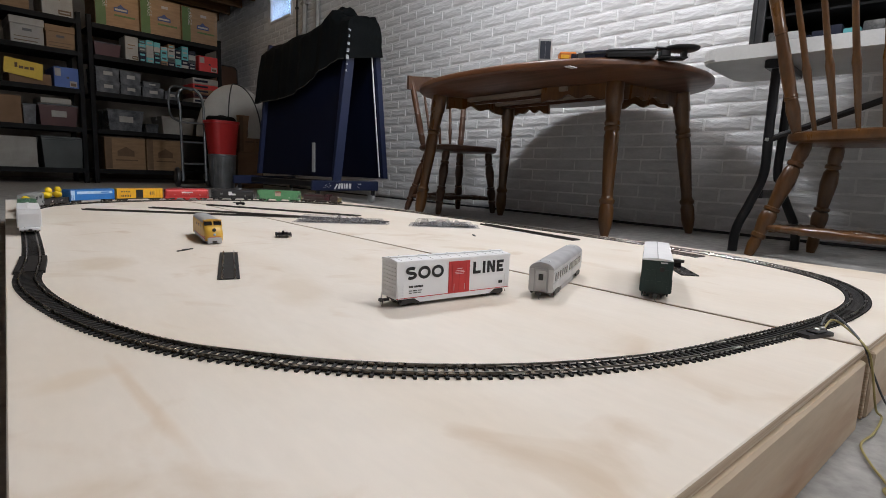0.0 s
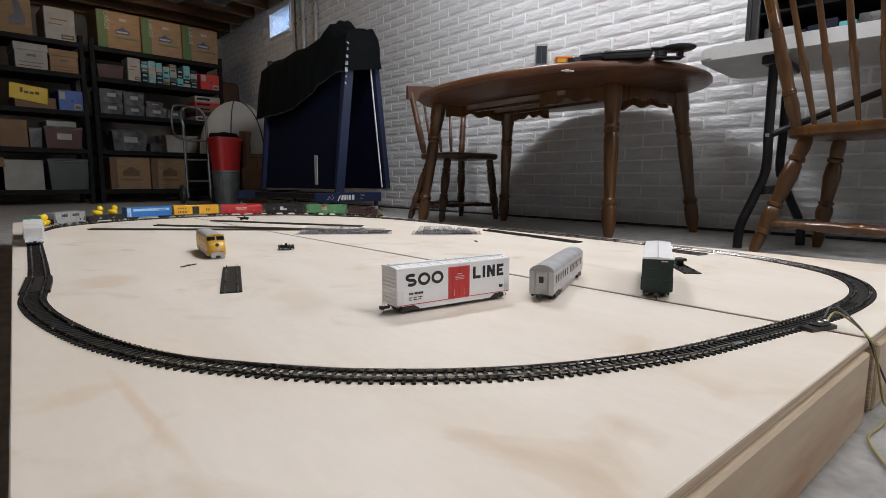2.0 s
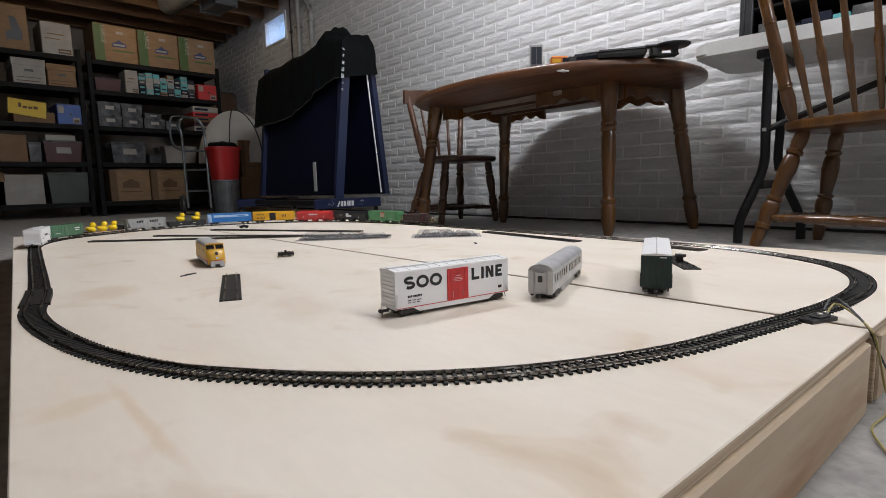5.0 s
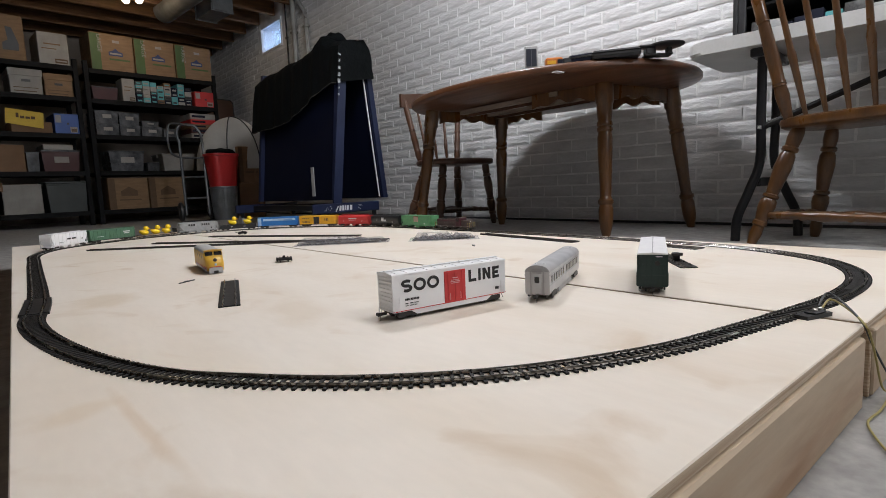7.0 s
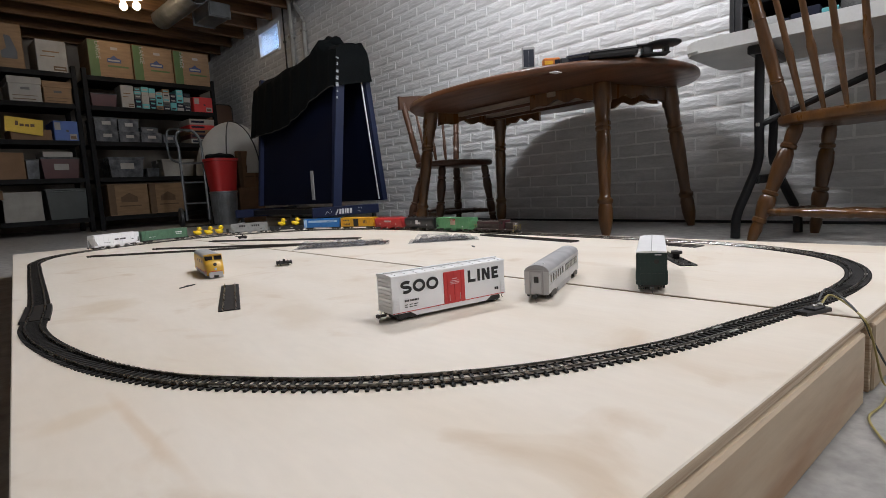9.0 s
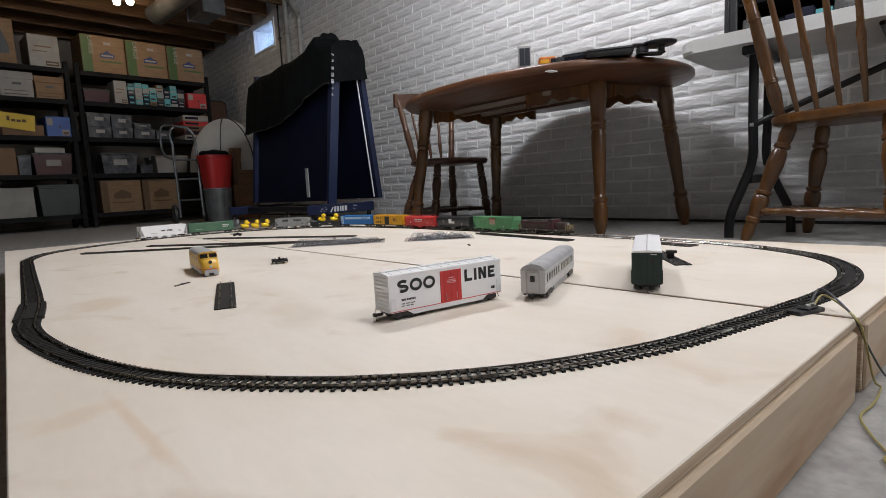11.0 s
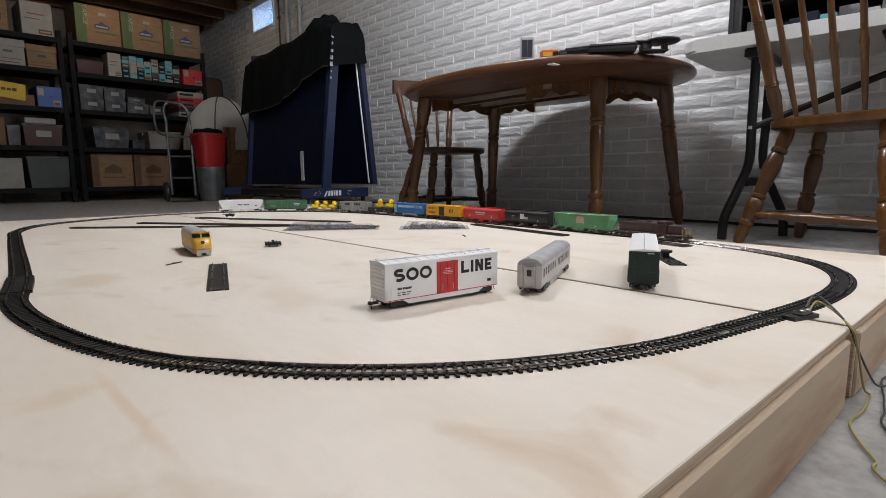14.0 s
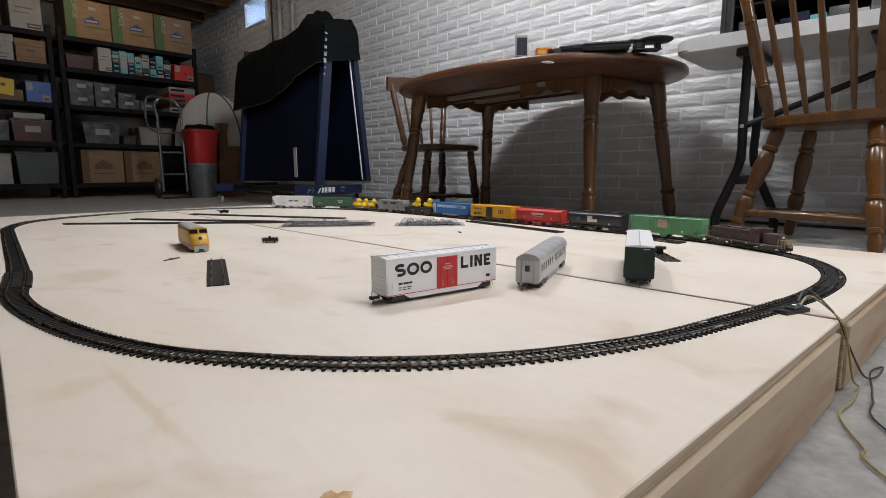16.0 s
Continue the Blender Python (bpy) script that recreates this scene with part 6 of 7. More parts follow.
# ---------------------------------------------------------------- folded table tennis table
def build_table_tennis():
    t = thing("folded_table_tennis_table", "folded navy table tennis table on wheels by the wall", "table tennis table")
    y0, y1 = 3.18, 4.24
    # the two halves lean together like a tent
    def half(xb, xt, name, thick=0.022):
        bm = bmesh.new()
        s = 1 if xt > xb else -1
        pts = ((xb, 0.17), (xb + thick, 0.17), (xt + thick, 1.16), (xt, 1.16))
        add_prism(bm, pts, 0, y1 - y0, Matrix.Translation((0, y1, 0)) @ pose(0, 0, 0, 90, 0, 0))
        bmesh.ops.recalc_face_normals(bm, faces=bm.faces)
        b = part(name, bm, NAVYTOP, t, "dark navy playing half")
        for ya, yb in ((y0 - 0.004, y0 + 0.03), (y1 - 0.03, y1 + 0.004)):
            bm = bmesh.new()
            add_prism(bm, ((xb - s * 0.024 - 0.006, 0.17), (xb - s * 0.024 + 0.034, 0.17), (xt - s * 0.024 + 0.034, 1.165), (xt - s * 0.024 - 0.006, 1.165)), 0, yb - ya, Matrix.Translation((0, yb, 0)) @ pose(0, 0, 0, 90, 0, 0))
            bmesh.ops.recalc_face_normals(bm, faces=bm.faces)
            part("edge_frame", bm, NAVY, b, "navy steel edge frame")
        return b
    half(2.335, 2.44, "playing_half")
    right = half(2.71, 2.60, "playing_half")
    bm = add_prism(bmesh.new(), ((2.682, 0.18), (2.690, 0.18), (2.585, 1.15), (2.577, 1.15)), 0, 0.006, Matrix.Translation((0, y0 - 0.005, 0)) @ pose(0, 0, 0, 90, 0, 0))
    bmesh.ops.recalc_face_normals(bm, faces=bm.faces)
    part("white_edge_line", bm, WHITE, right, "white edge line")
    # chassis with cross bars, wheels and printed end bar
    bar = part("end_bar", box(2.12, 2.66, y0 - 0.035, y0 - 0.010, 0.085, 0.150, 0.006), NAVY, t, "navy end bar with white block print")
    m = pose(2.36, y0 - 0.035, 0.100)
    rows_x = -0.045
    for k, (w, lean) in enumerate(((0.020, 10), (0.020, 4), (0.008, 4), (0.022, 4), (0.024, 4))):
        part("print_bar", box(0, w * 0.8, -0.0012, 0.001, 0, 0.034, 0.0, m @ pose(rows_x, 0, 0, 0, lean, 0)), WHITEPRINT, bar)
        rows_x += w + 0.004
    part("print_slash", box(0, 0.009, -0.0012, 0.001, 0, 0.040, 0.0, m @ pose(-0.075, 0, -0.002, 0, 32, 0)), WHITEPRINT, bar)
    bm = bmesh.new()
    rnd = random.Random(9)
    for sx in (-1, 1):
        for k in range(9):
            x = sx * (0.105 + 0.014 * rnd.random() * 4) + 0.0
            z = rnd.uniform(0.0, 0.034)
            add_box(bm, x, x + 0.004, -0.0012, 0.001, z, z + 0.004, m=m)
    part("print_dots", bm, WHITEPRINT, bar)
    part("end_bar", box(2.12, 2.66, y1 + 0.01, y1 + 0.035, 0.085, 0.150, 0.006), NAVY, t)
    for x in (2.28, 2.56):
        part("long_beam", box(x - 0.02, x + 0.02, y0 - 0.009, y1 + 0.009, 0.10, 0.14, 0.004), BLACKSTEEL, t)
    for x in (2.17, 2.62):
        for y in (y0 - 0.02, y1 + 0.02):
            w = part("caster", box(x - 0.012, x + 0.012, y - 0.012, y + 0.012, 0.05, 0.0849, 0.003), BLACKSTEEL, t)
            bm = bmesh.new()
            add_lathe(bm, [(0.030, -0.012), (0.034, -0.008), (0.034, 0.008), (0.030, 0.012)], 18, pose(x, y + 0.02, 0.034, 0, 90, 0))
            part("wheel", bm, GREYPLASTIC, w, "grey rubber caster wheel", smooth=True)
    # upright of the carriage seen on the end, and leg tubes on the long side
    for x, xt in ((2.315, 2.42),):
        bm = bmesh.new()
        add_prism(bm, ((x - 0.03, 0.15), (x + 0.035, 0.15), (xt + 0.05, 1.16), (xt - 0.01, 1.16)), 0, 0.014, Matrix.Translation((0, y0 - 0.008, 0)) @ pose(0, 0, 0, 90, 0, 0))
        bmesh.ops.recalc_face_normals(bm, faces=bm.faces)
        part("upright", bm, NAVYLIGHT, t, "navy blue upright")
    for y in (3.40,):
        part("strap", box(2.300, 2.306, y, y + 0.035, 0.20, 0.40, 0.001), GREYPLASTIC if y < 3.43 else NAVY, t)
    return t


HEM = mat("dull_hem_braid", (0.035, 0.034, 0.028), 0.7, second=(0.02, 0.02, 0.017), scale=30)
GREYPRINT = mat("worn_white_print", (0.42, 0.43, 0.45), 0.5, second=(0.10, 0.11, 0.13), scale=45, mix=(0.45, 0.6))
NAVYLIGHT = mat("navy_blue_metal", (0.014, 0.022, 0.062), 0.4, second=(0.011, 0.018, 0.05), scale=4, fine=0.05)
build_table_tennis()


def build_cover():
    """The cloth cover: draped over the top, its hem hanging lower at the far end, bunched at the near corner."""
    y0, y1 = 3.16, 4.285
    nu, nv = 34, 26
    bm = bmesh.new()
    g = []
    for i in range(nu + 1):
        u = i / nu
        y = y0 + (y1 - y0) * u
        peak = 1.215 + 0.085 * math.exp(-((u - 0.20) / 0.07) ** 2) - 0.10 * max(0, u - 0.30) + 0.006 * math.sin(u * 23)
        hem = 0.715 + 0.22 * math.exp(-(u / 0.42) ** 2) + 0.006 * math.sin(u * 9)
        hem_r = 0.99 - 0.1 * u
        col = []
        for j in range(nv + 1):
            v = j / nv
            if v < 0.42:
                k = v / 0.42
                z = hem + (peak - 0.02 - hem) * k
                x = 2.335 + 0.105 * (z - 0.17) / 1.07 - 0.046 - 0.006 * math.sin(u * 31 + k * 2) * (1 - k) - 0.006 * math.sin(u * 57)
            elif v < 0.58:
                k = (v - 0.42) / 0.16
                x = 2.42 + 0.21 * k
                z = peak + 0.012 * math.sin(math.pi * k) - 0.02 * abs(k - 0.5)
            else:
                k = (v - 0.58) / 0.42
                z = peak - 0.02 - (peak - 0.02 - hem_r) * k
                x = 2.735 - 0.11 * (z - 0.17) / 1.07 + 0.014 + 0.006 * math.sin(u * 41)
            flare = 0.055 * u ** 6 * max(0.0, 1 - v / 0.42)
            col.append(bm.verts.new((x, y + flare + 0.004 * math.sin(j * 0.9 + i), z)))
        g.append(col)
    for i in range(nu):
        for j in range(nv):
            bm.faces.new((g[i][j], g[i + 1][j], g[i + 1][j + 1], g[i][j + 1]))
    hem_line = [col[0].co + Vector((-0.003, 0, 0)) for col in g]
    # the near end hangs down between the halves
    ends = [bm.verts.new((v.co.x, v.co.y - 0.022, v.co.z)) for v in g[0]]
    for j in range(nv):
        bm.faces.new((ends[j], g[0][j], g[0][j + 1], ends[j + 1]))
    half_ = nv // 2
    for j in range(half_ - 1):
        a, b = ends[j], ends[j + 1]
        c, d = ends[nv - j - 1], ends[nv - j]
        if a.co.z > 0.93:
            bm.faces.new((a, b, c, d))
    bmesh.ops.recalc_face_normals(bm, faces=bm.faces)
    cov = thing("cloth_cover", "black cloth cover draped over folded table tennis table", "cover")
    part("cloth", bm, COVER, cov, smooth=True)
    bm = bmesh.new()
    add_tube(bm, hem_line, 0.004, 6)
    part("hem_piping", bm, HEM, cov, "dull grey-brown piped hem", smooth=True)
    for y, h, r in ((3.40, 0.07, 0.035), (3.33, 0.045, 0.05), (3.20, 0.05, 0.03)):
        bm = bmesh.new()
        bmesh.ops.create_icosphere(bm, subdivisions=2, radius=1.0, matrix=pose(2.52 if y > 3.3 else 2.615, y, 1.265 if y > 3.3 else 1.205, 0, 0, 30) @ Matrix.Diagonal((r, r * 1.3, h, 1)))
        for v in bm.verts:
            v.co += Vector((noise.noise(v.co * 40), noise.noise(v.co * 40 + Vector((3, 3, 3))), noise.noise(v.co * 40 + Vector((7, 1, 5))))) * 0.012
        part("bunched_fold", bm, COVER, cov, smooth=True)
    # white block print that runs down the near corner
    for k, (w, h, lean) in enumerate(((0.030, 0.010, 25), (0.016, 0.030, 12), (0.024, 0.024, 8), (0.026, 0.030, 4), (0.028, 0.034, 0), (0.018, 0.014, -10), (0.016, 0.020, -25))):
        z = 1.115 - 0.043 * k
        part("print_bar", box(-w * 0.36, w * 0.36, -0.0015, 0.001, -h * 0.4, h * 0.4, 0.0, pose(2.388 - 0.004 * k, y0 - 0.024, z, 0, lean, 0)), GREYPRINT, cov)
    return cov


build_cover()


# ---------------------------------------------------------------- storage at the far end
CARD = mat("brown_cardboard", (0.245, 0.150, 0.076), 0.75, second=(0.195, 0.118, 0.060), scale=8, stretch=(1, 1, 6), fine=0.08, bump=0.05)
CARDDARK = mat("dark_cardboard", (0.20, 0.11, 0.055), 0.75, second=(0.16, 0.09, 0.045), scale=8, fine=0.08)
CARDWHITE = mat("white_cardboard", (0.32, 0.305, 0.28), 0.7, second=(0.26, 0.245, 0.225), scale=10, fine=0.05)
GREENPRINT = mat("green_print", (0.062, 0.115, 0.03), 0.6, second=(0.052, 0.095, 0.025), scale=12)
BLUEPRINT = mat("dark_blue_print", (0.03, 0.05, 0.14), 0.6, scale=20)
BROWNPRINT = mat("brown_print", (0.12, 0.07, 0.035), 0.7, scale=20)
CLEARBIN = mat("cloudy_clear_plastic", (0.14, 0.145, 0.155), 0.18, second=(0.05, 0.053, 0.06), scale=14, fine=0.1)
BINGREY = mat("grey_bin_plastic", (0.052, 0.060, 0.058), 0.5, second=(0.042, 0.048, 0.047), scale=8)
BINRED = mat("red_bin_plastic", (0.42, 0.018, 0.018), 0.4, second=(0.36, 0.015, 0.015), scale=6, fine=0.04)
BINMAROON = mat("maroon_bin_plastic", (0.07, 0.014, 0.014), 0.45, second=(0.055, 0.011, 0.011), scale=8)
YELLOWCARD = mat("yellow_paper", (0.66, 0.46, 0.06), 0.7, second=(0.58, 0.40, 0.05), scale=8, fine=0.05)
BLUEBOX = mat("blue_box_card", (0.04, 0.10, 0.34), 0.55, second=(0.035, 0.085, 0.29), scale=10)
REDBOX = mat("red_box_card", (0.50, 0.03, 0.03), 0.5, second=(0.44, 0.025, 0.025), scale=10)
GALV = mat("galvanised_metal", (0.22, 0.23, 0.24), 0.4, metal=0.6, second=(0.16, 0.165, 0.17), scale=9, fine=0.1)
CHROMEGREY = mat("grey_tube_metal", (0.13, 0.135, 0.14), 0.4, metal=0.7, second=(0.09, 0.095, 0.10), scale=20)
DOMECLOTH = mat("off_white_cloth", (0.46, 0.45, 0.42), 0.8, second=(0.38, 0.37, 0.35), scale=5, fine=0.05)
SHELF_Y = 6.2
LEVELS = (0.135, 0.515, 0.865, 1.205, 1.488)


def build_shelving(x0, x1):
    s = thing("shelving_unit", "tall black open shelving unit full of boxes", "shelving", "shelving units")
    for x in (x0 + 0.02, x1 - 0.02):
        for y in (SHELF_Y + 0.02, SHELF_Y + 0.44):
            part("post", box(x - 0.02, x + 0.02, y - 0.02, y + 0.02, 0, 1.56, 0.003), SHELFBLACK, s)
    for z in LEVELS:
        sh = part("shelf", box(x0 + 0.041, x1 - 0.041, SHELF_Y, SHELF_Y + 0.46, z - 0.035, z, 0.004), SHELFBLACK, s)
        part("shelf_lip", box(x0 + 0.041, x1 - 0.041, SHELF_Y - 0.006, SHELF_Y - 0.0005, z - 0.04, z + 0.004, 0.001), SHELFBLACK, sh)
    return s


build_shelving(1.645, 2.90)
build_shelving(0.30, 1.60)


def carton(name, label, x0, x1, z, h, material, y=SHELF_Y + 0.012, depth=0.36, kind="plain", group="", tilt=0.0):
    """A cardboard box with a seam tape, top flaps and the print that shows on its front."""
    w = x1 - x0
    o = thing(name, label, "box", group, m=pose((x0 + x1) / 2, y, z + 0.0005, 0, 0, tilt))
    part("body", box(-w / 2, w / 2, 0, depth, 0, h, 0.004), material, o)
    part("tape", box(-0.025, 0.025, 0.003, depth - 0.003, h + 0.0001, h + 0.0008), CARDDARK, o)
    def pr(nm, xa, xb, za, zb, mm, d=0.0012):
        part(nm, box(xa * w, xb * w, -d, 0.001, za * h, zb * h), mm, o)
    if kind == "moving":
        pr("green_side_band", -0.492, -0.27, 0.02, 0.98, GREENPRINT)
        bm = bmesh.new()
        add_prism(bm, ((-0.085 * w, 0), (0.24 * w, 0), (0.24 * w, 0.10 * h), (0.15 * w, 0.13 * h), (0.08 * w, 0.20 * h), (0.0, 0.13 * h), (-0.085 * w, 0.10 * h)), 0, 0.002, pose(0, 0.0006, 0.42 * h, 90, 0, 0))
        bmesh.ops.recalc_face_normals(bm, faces=bm.faces)
        part("print_emblem", bm, BLUEPRINT, o)
        pr("print_bar", -0.06, 0.21, 0.455, 0.50, CARDWHITE, 0.0024)
        pr("print_line", -0.08, 0.40, 0.30, 0.345, GREENPRINT)
        pr("hand_hole", 0.02, 0.18, 0.77, 0.84, CARDWHITE)
        letters("LARGE", 0.10 * w, 0.0018, CARDWHITE, o, pose(-0.33 * w, 0, 0.72 * h, 0, 90, 0), "lettering", width=0.46 * h)
    elif kind == "house":
        bm = bmesh.new()
        add_prism(bm, ((-0.2 * w, 0), (0.22 * w, 0), (0.22 * w, 0.16 * h), (0.01 * w, 0.30 * h), (-0.2 * w, 0.16 * h)), 0, 0.002, pose(0, 0.0006, 0.42 * h, 90, 0, 0))
        bmesh.ops.recalc_face_normals(bm, faces=bm.faces)
        part("print_emblem", bm, BROWNPRINT, o)
        pr("side_band", -0.49, -0.33, 0.03, 0.97, BROWNPRINT)
        pr("print_line", -0.25, 0.30, 0.28, 0.32, BROWNPRINT)
    elif kind == "lines":
        pr("print_bar", -0.30, 0.25, 0.62, 0.66, CARDDARK)
        pr("print_bar", -0.38, 0.10, 0.48, 0.51, CARDDARK)
        pr("label_patch", 0.02, 0.44, 0.06, 0.20, BROWNPRINT)
        pr("label_bar", 0.06, 0.40, 0.11, 0.15, CARDWHITE, 0.002)
    elif kind == "file":
        part("lid", box(-w / 2 - 0.006, w / 2 + 0.006, -0.006, depth + 0.006, h * 0.74, h + 0.006, 0.003), material, o)
        pr("hand_hole", -0.14, 0.14, 0.50, 0.60, BLACK)
        pr("print_bar", -0.40, 0.30, 0.10, 0.14, BROWNPRINT)
        pr("print_bar", -0.40, 0.36, 0.25, 0.28, BROWNPRINT)
    elif kind == "boot":
        bm = bmesh.new()
        add_prism(bm, ((-0.15 * w, 0), (0.30 * w, 0), (0.32 * w, 0.16 * h), (0.16 * w, 0.5 * h), (-0.02 * w, 0.52 * h), (0.02 * w, 0.22 * h), (-0.14 * w, 0.16 * h)), 0, 0.002, pose(0, 0.0006, 0.22 * h, 90, 0, 0))
        bmesh.ops.recalc_face_normals(bm, faces=bm.faces)
        part("print_shape", bm, BLACK, o)
    elif kind == "code":
        pr("label_patch", 0.12, 0.42, 0.08, 0.36, CARDWHITE)
        pr("bar_marks", 0.16, 0.38, 0.12, 0.26, BROWNPRINT, 0.002)
        pr("corner_print", -0.46, -0.22, 0.55, 0.92, CARDWHITE)
        pr("print_dot", 0.0, 0.10, 0.46, 0.56, BLACK)
    return o


def bin_box(name, label, x0, x1, z, h, body, lid, y=SHELF_Y + 0.02, depth=0.34, taper=0.06, front_label=None):
    """A tapered plastic storage bin with a lipped lid."""
    w = x1 - x0
    o = thing(name, label, "storage bin", m=pose((x0 + x1) / 2, y + depth / 2, z + 0.0005))
    def quad(k, zz, bm):
        return [bm.verts.new((sx * w / 2 * k, sy * depth / 2 * k, zz)) for sx, sy in ((-1, -1), (1, -1), (1, 1), (-1, 1))]
    bm = bmesh.new()
    rings = [quad(1 - taper * 2, 0, bm), quad(1 - taper, h * 0.5, bm), quad(1 - taper * 0.4, h * 0.88, bm), quad(1.0, h * 0.89, bm), quad(1.0, h * 0.93, bm)]
    for a, b in zip(rings, rings[1:]):
        for i in range(4):
            bm.faces.new((a[i], a[(i + 1) % 4], b[(i + 1) % 4], b[i]))
    bm.faces.new(list(reversed(rings[0])))
    bm.faces.new(rings[-1])
    part("tub", bm, body, o)
    l = part("lid", box(-w / 2 - 0.004, w / 2 + 0.004, -depth / 2 - 0.004, depth / 2 + 0.004, h * 0.932, h, 0.005), lid, o)
    for sx in (-1, 1):
        part("latch", box(sx * w * 0.52 - 0.006, sx * w * 0.52 + 0.006, -0.03, 0.03, h * 0.80, h * 0.96, 0.002), lid, l)
    if front_label:
        a = -depth / 2 * (1 - taper)
        part("front_label", box(-w * 0.18, w * 0.20, a - 0.008, a - 0.002, h * 0.42, h * 0.70), front_label, o, "paper label")
    return o


g = "moving boxes on the top shelf"
for x0, x1 in ((1.722, 2.095), (2.108, 2.485), (2.498, 2.868)):
    carton("moving_box", "brown cardboard moving box with green band print", x0, x1, LEVELS[4], 0.352, CARD, kind="moving", group=g)
# second shelf: small parcels in stacks and a red box
L4 = LEVELS[3]
rnd = random.Random(21)
bin_box("storage_bin", "dark low plastic bin with papers on shelf", 1.70, 1.925, L4, 0.13, BINMAROON, CLEARBIN)
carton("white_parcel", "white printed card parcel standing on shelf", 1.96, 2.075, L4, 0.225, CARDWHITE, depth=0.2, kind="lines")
SMALL = [TEAL, CARDWHITE, NAVYCARD, BINGREY, CARDDARK, CARDWHITE, TEAL, NAVYCARD]
x = 2.082
for col in range(8):
    w = rnd.uniform(0.060, 0.072)
    z = L4
    top = L4 + rnd.uniform(0.185, 0.245)
    while z < top - 0.03:
        h = rnd.uniform(0.032, 0.055)
        o = thing("small_parcel", "small dark printed card parcel in a stack", "box", "stacked small parcels", m=pose(x + w / 2, SHELF_Y + 0.012, z + 0.0005))
        part("body", box(-w / 2 + 0.001, w / 2 - 0.001, 0, 0.22, 0, h - 0.001, 0.0015), rnd.choice(SMALL), o)
        part("label_strip", box(-w * 0.34, w * 0.30, -0.0012, 0.001, h * 0.3, h * 0.62), rnd.choice([CARDWHITE, TEAL, BLACK, CARDWHITE]), o)
        z += h
    x += w + 0.003
carton("red_shoe_box", "bright red card box with white corner print", 2.66, 2.868, L4, 0.165, REDBOX, kind="code")
# third shelf: clear drawers and flat games
L3 = LEVELS[2]
for x0, x1, z, h in ((1.70, 1.90, L3, 0.115), (1.905, 2.09, L3, 0.105), (1.70, 1.90, L3 + 0.116, 0.125), (1.905, 2.09, L3 + 0.106, 0.125), (2.10, 2.30, L3, 0.105), (2.11, 2.27, L3 + 0.106, 0.05),
                     (2.31, 2.45, L3, 0.09)):
    bin_box("clear_drawer_bin", "cloudy clear plastic shoe bin on shelf", x0, x1, z, h, CLEARBIN, CLEARBIN, front_label=CARDWHITE, taper=0.03)
z = L3
for h, c in ((0.055, CARDWHITE), (0.05, BINMAROON), (0.045, CARDDARK), (0.05, REDBOX), (0.06, CARDWHITE)):
    o = carton("flat_game_box", "flat printed game box in a stack", 2.59, 2.868, z, h, c, depth=0.3, kind="plain", group="stacked game boxes")
    bars([(-0.12, 0.02, h * 0.3, h * 0.7)], NAVYCARD, o, pose(0, 0, 0), "print_bar", 0.002)
    z += h + 0.002
# fourth shelf
L2 = LEVELS[1]
bin_box("clear_tote", "large clear plastic tote with crumpled contents", 1.78, 2.10, L2, 0.205, CLEARBIN, CLEARBIN, front_label=CARDWHITE)
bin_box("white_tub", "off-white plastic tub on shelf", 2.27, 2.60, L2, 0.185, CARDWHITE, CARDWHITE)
bin_box("clear_drawer_bin", "small cloudy plastic bin on shelf", 2.12, 2.24, L2, 0.09, CLEARBIN, CLEARBIN)
# bottom shelf
L1 = LEVELS[0]
g2 = "moving boxes on the bottom shelf"
for x0, x1 in ((1.74, 2.10), (2.115, 2.46)):
    carton("moving_box", "brown cardboard moving box with house print", x0, x1, L1, 0.315, CARD, kind="house", group=g2)
# left unit
carton("boot_box", "tan cardboard boot box with dark boot print", 0.98, 1.225, LEVELS[4], 0.385, CARD, kind="boot")
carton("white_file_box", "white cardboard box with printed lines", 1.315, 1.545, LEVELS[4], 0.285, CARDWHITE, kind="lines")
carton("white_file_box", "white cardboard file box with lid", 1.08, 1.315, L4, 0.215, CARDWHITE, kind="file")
carton("brown_file_box", "brown cardboard file box with lid", 1.33, 1.545, L4, 0.195, CARD, kind="file")
carton("blue_card_box", "blue printed card box on shelf", 1.37, 1.590 - 0.03, L3, 0.185, BLUEBOX, kind="code")
carton("brown_file_box", "plain brown cardboard box on shelf", 1.05, 1.35, L3, 0.10, CARDDARK)
o = thing("yellow_sign_sheet", "yellow sheet with handwriting hung on the shelf", "paper sign", m=pose(1.145, SHELF_Y - 0.012, 0.925, 0, 3, 0))
bm = bmesh.new()
add_prism(bm, ((-0.135, 0.01), (0.135, -0.015), (0.14, 0.125), (-0.13, 0.14)), 0, 0.003, pose(0, 0, 0, 90, 0, 0))
bmesh.ops.recalc_face_normals(bm, faces=bm.faces)
part("sheet", bm, YELLOWCARD, o)
bars([(-0.06, -0.04, 0.065, 0.105), (-0.03, 0.0, 0.06, 0.082), (0.008, 0.038, 0.06, 0.08), (0.046, 0.076, 0.06, 0.085)], BROWNPRINT, o, pose(0, -0.003, 0), "writing_bar", 0.001)
bin_box("maroon_bin", "maroon plastic bin with clear lid", 1.24, 1.54, L2, 0.20, BINMAROON, CLEARBIN, front_label=CARDWHITE)
carton("white_parcel", "small white parcel lying on a bin lid", 1.26, 1.49, L2 + 0.201, 0.05, CARDWHITE)
carton("brown_file_box", "brown cardboard box on lower shelf", 0.86, 1.12, L2, 0.24, CARDDARK)
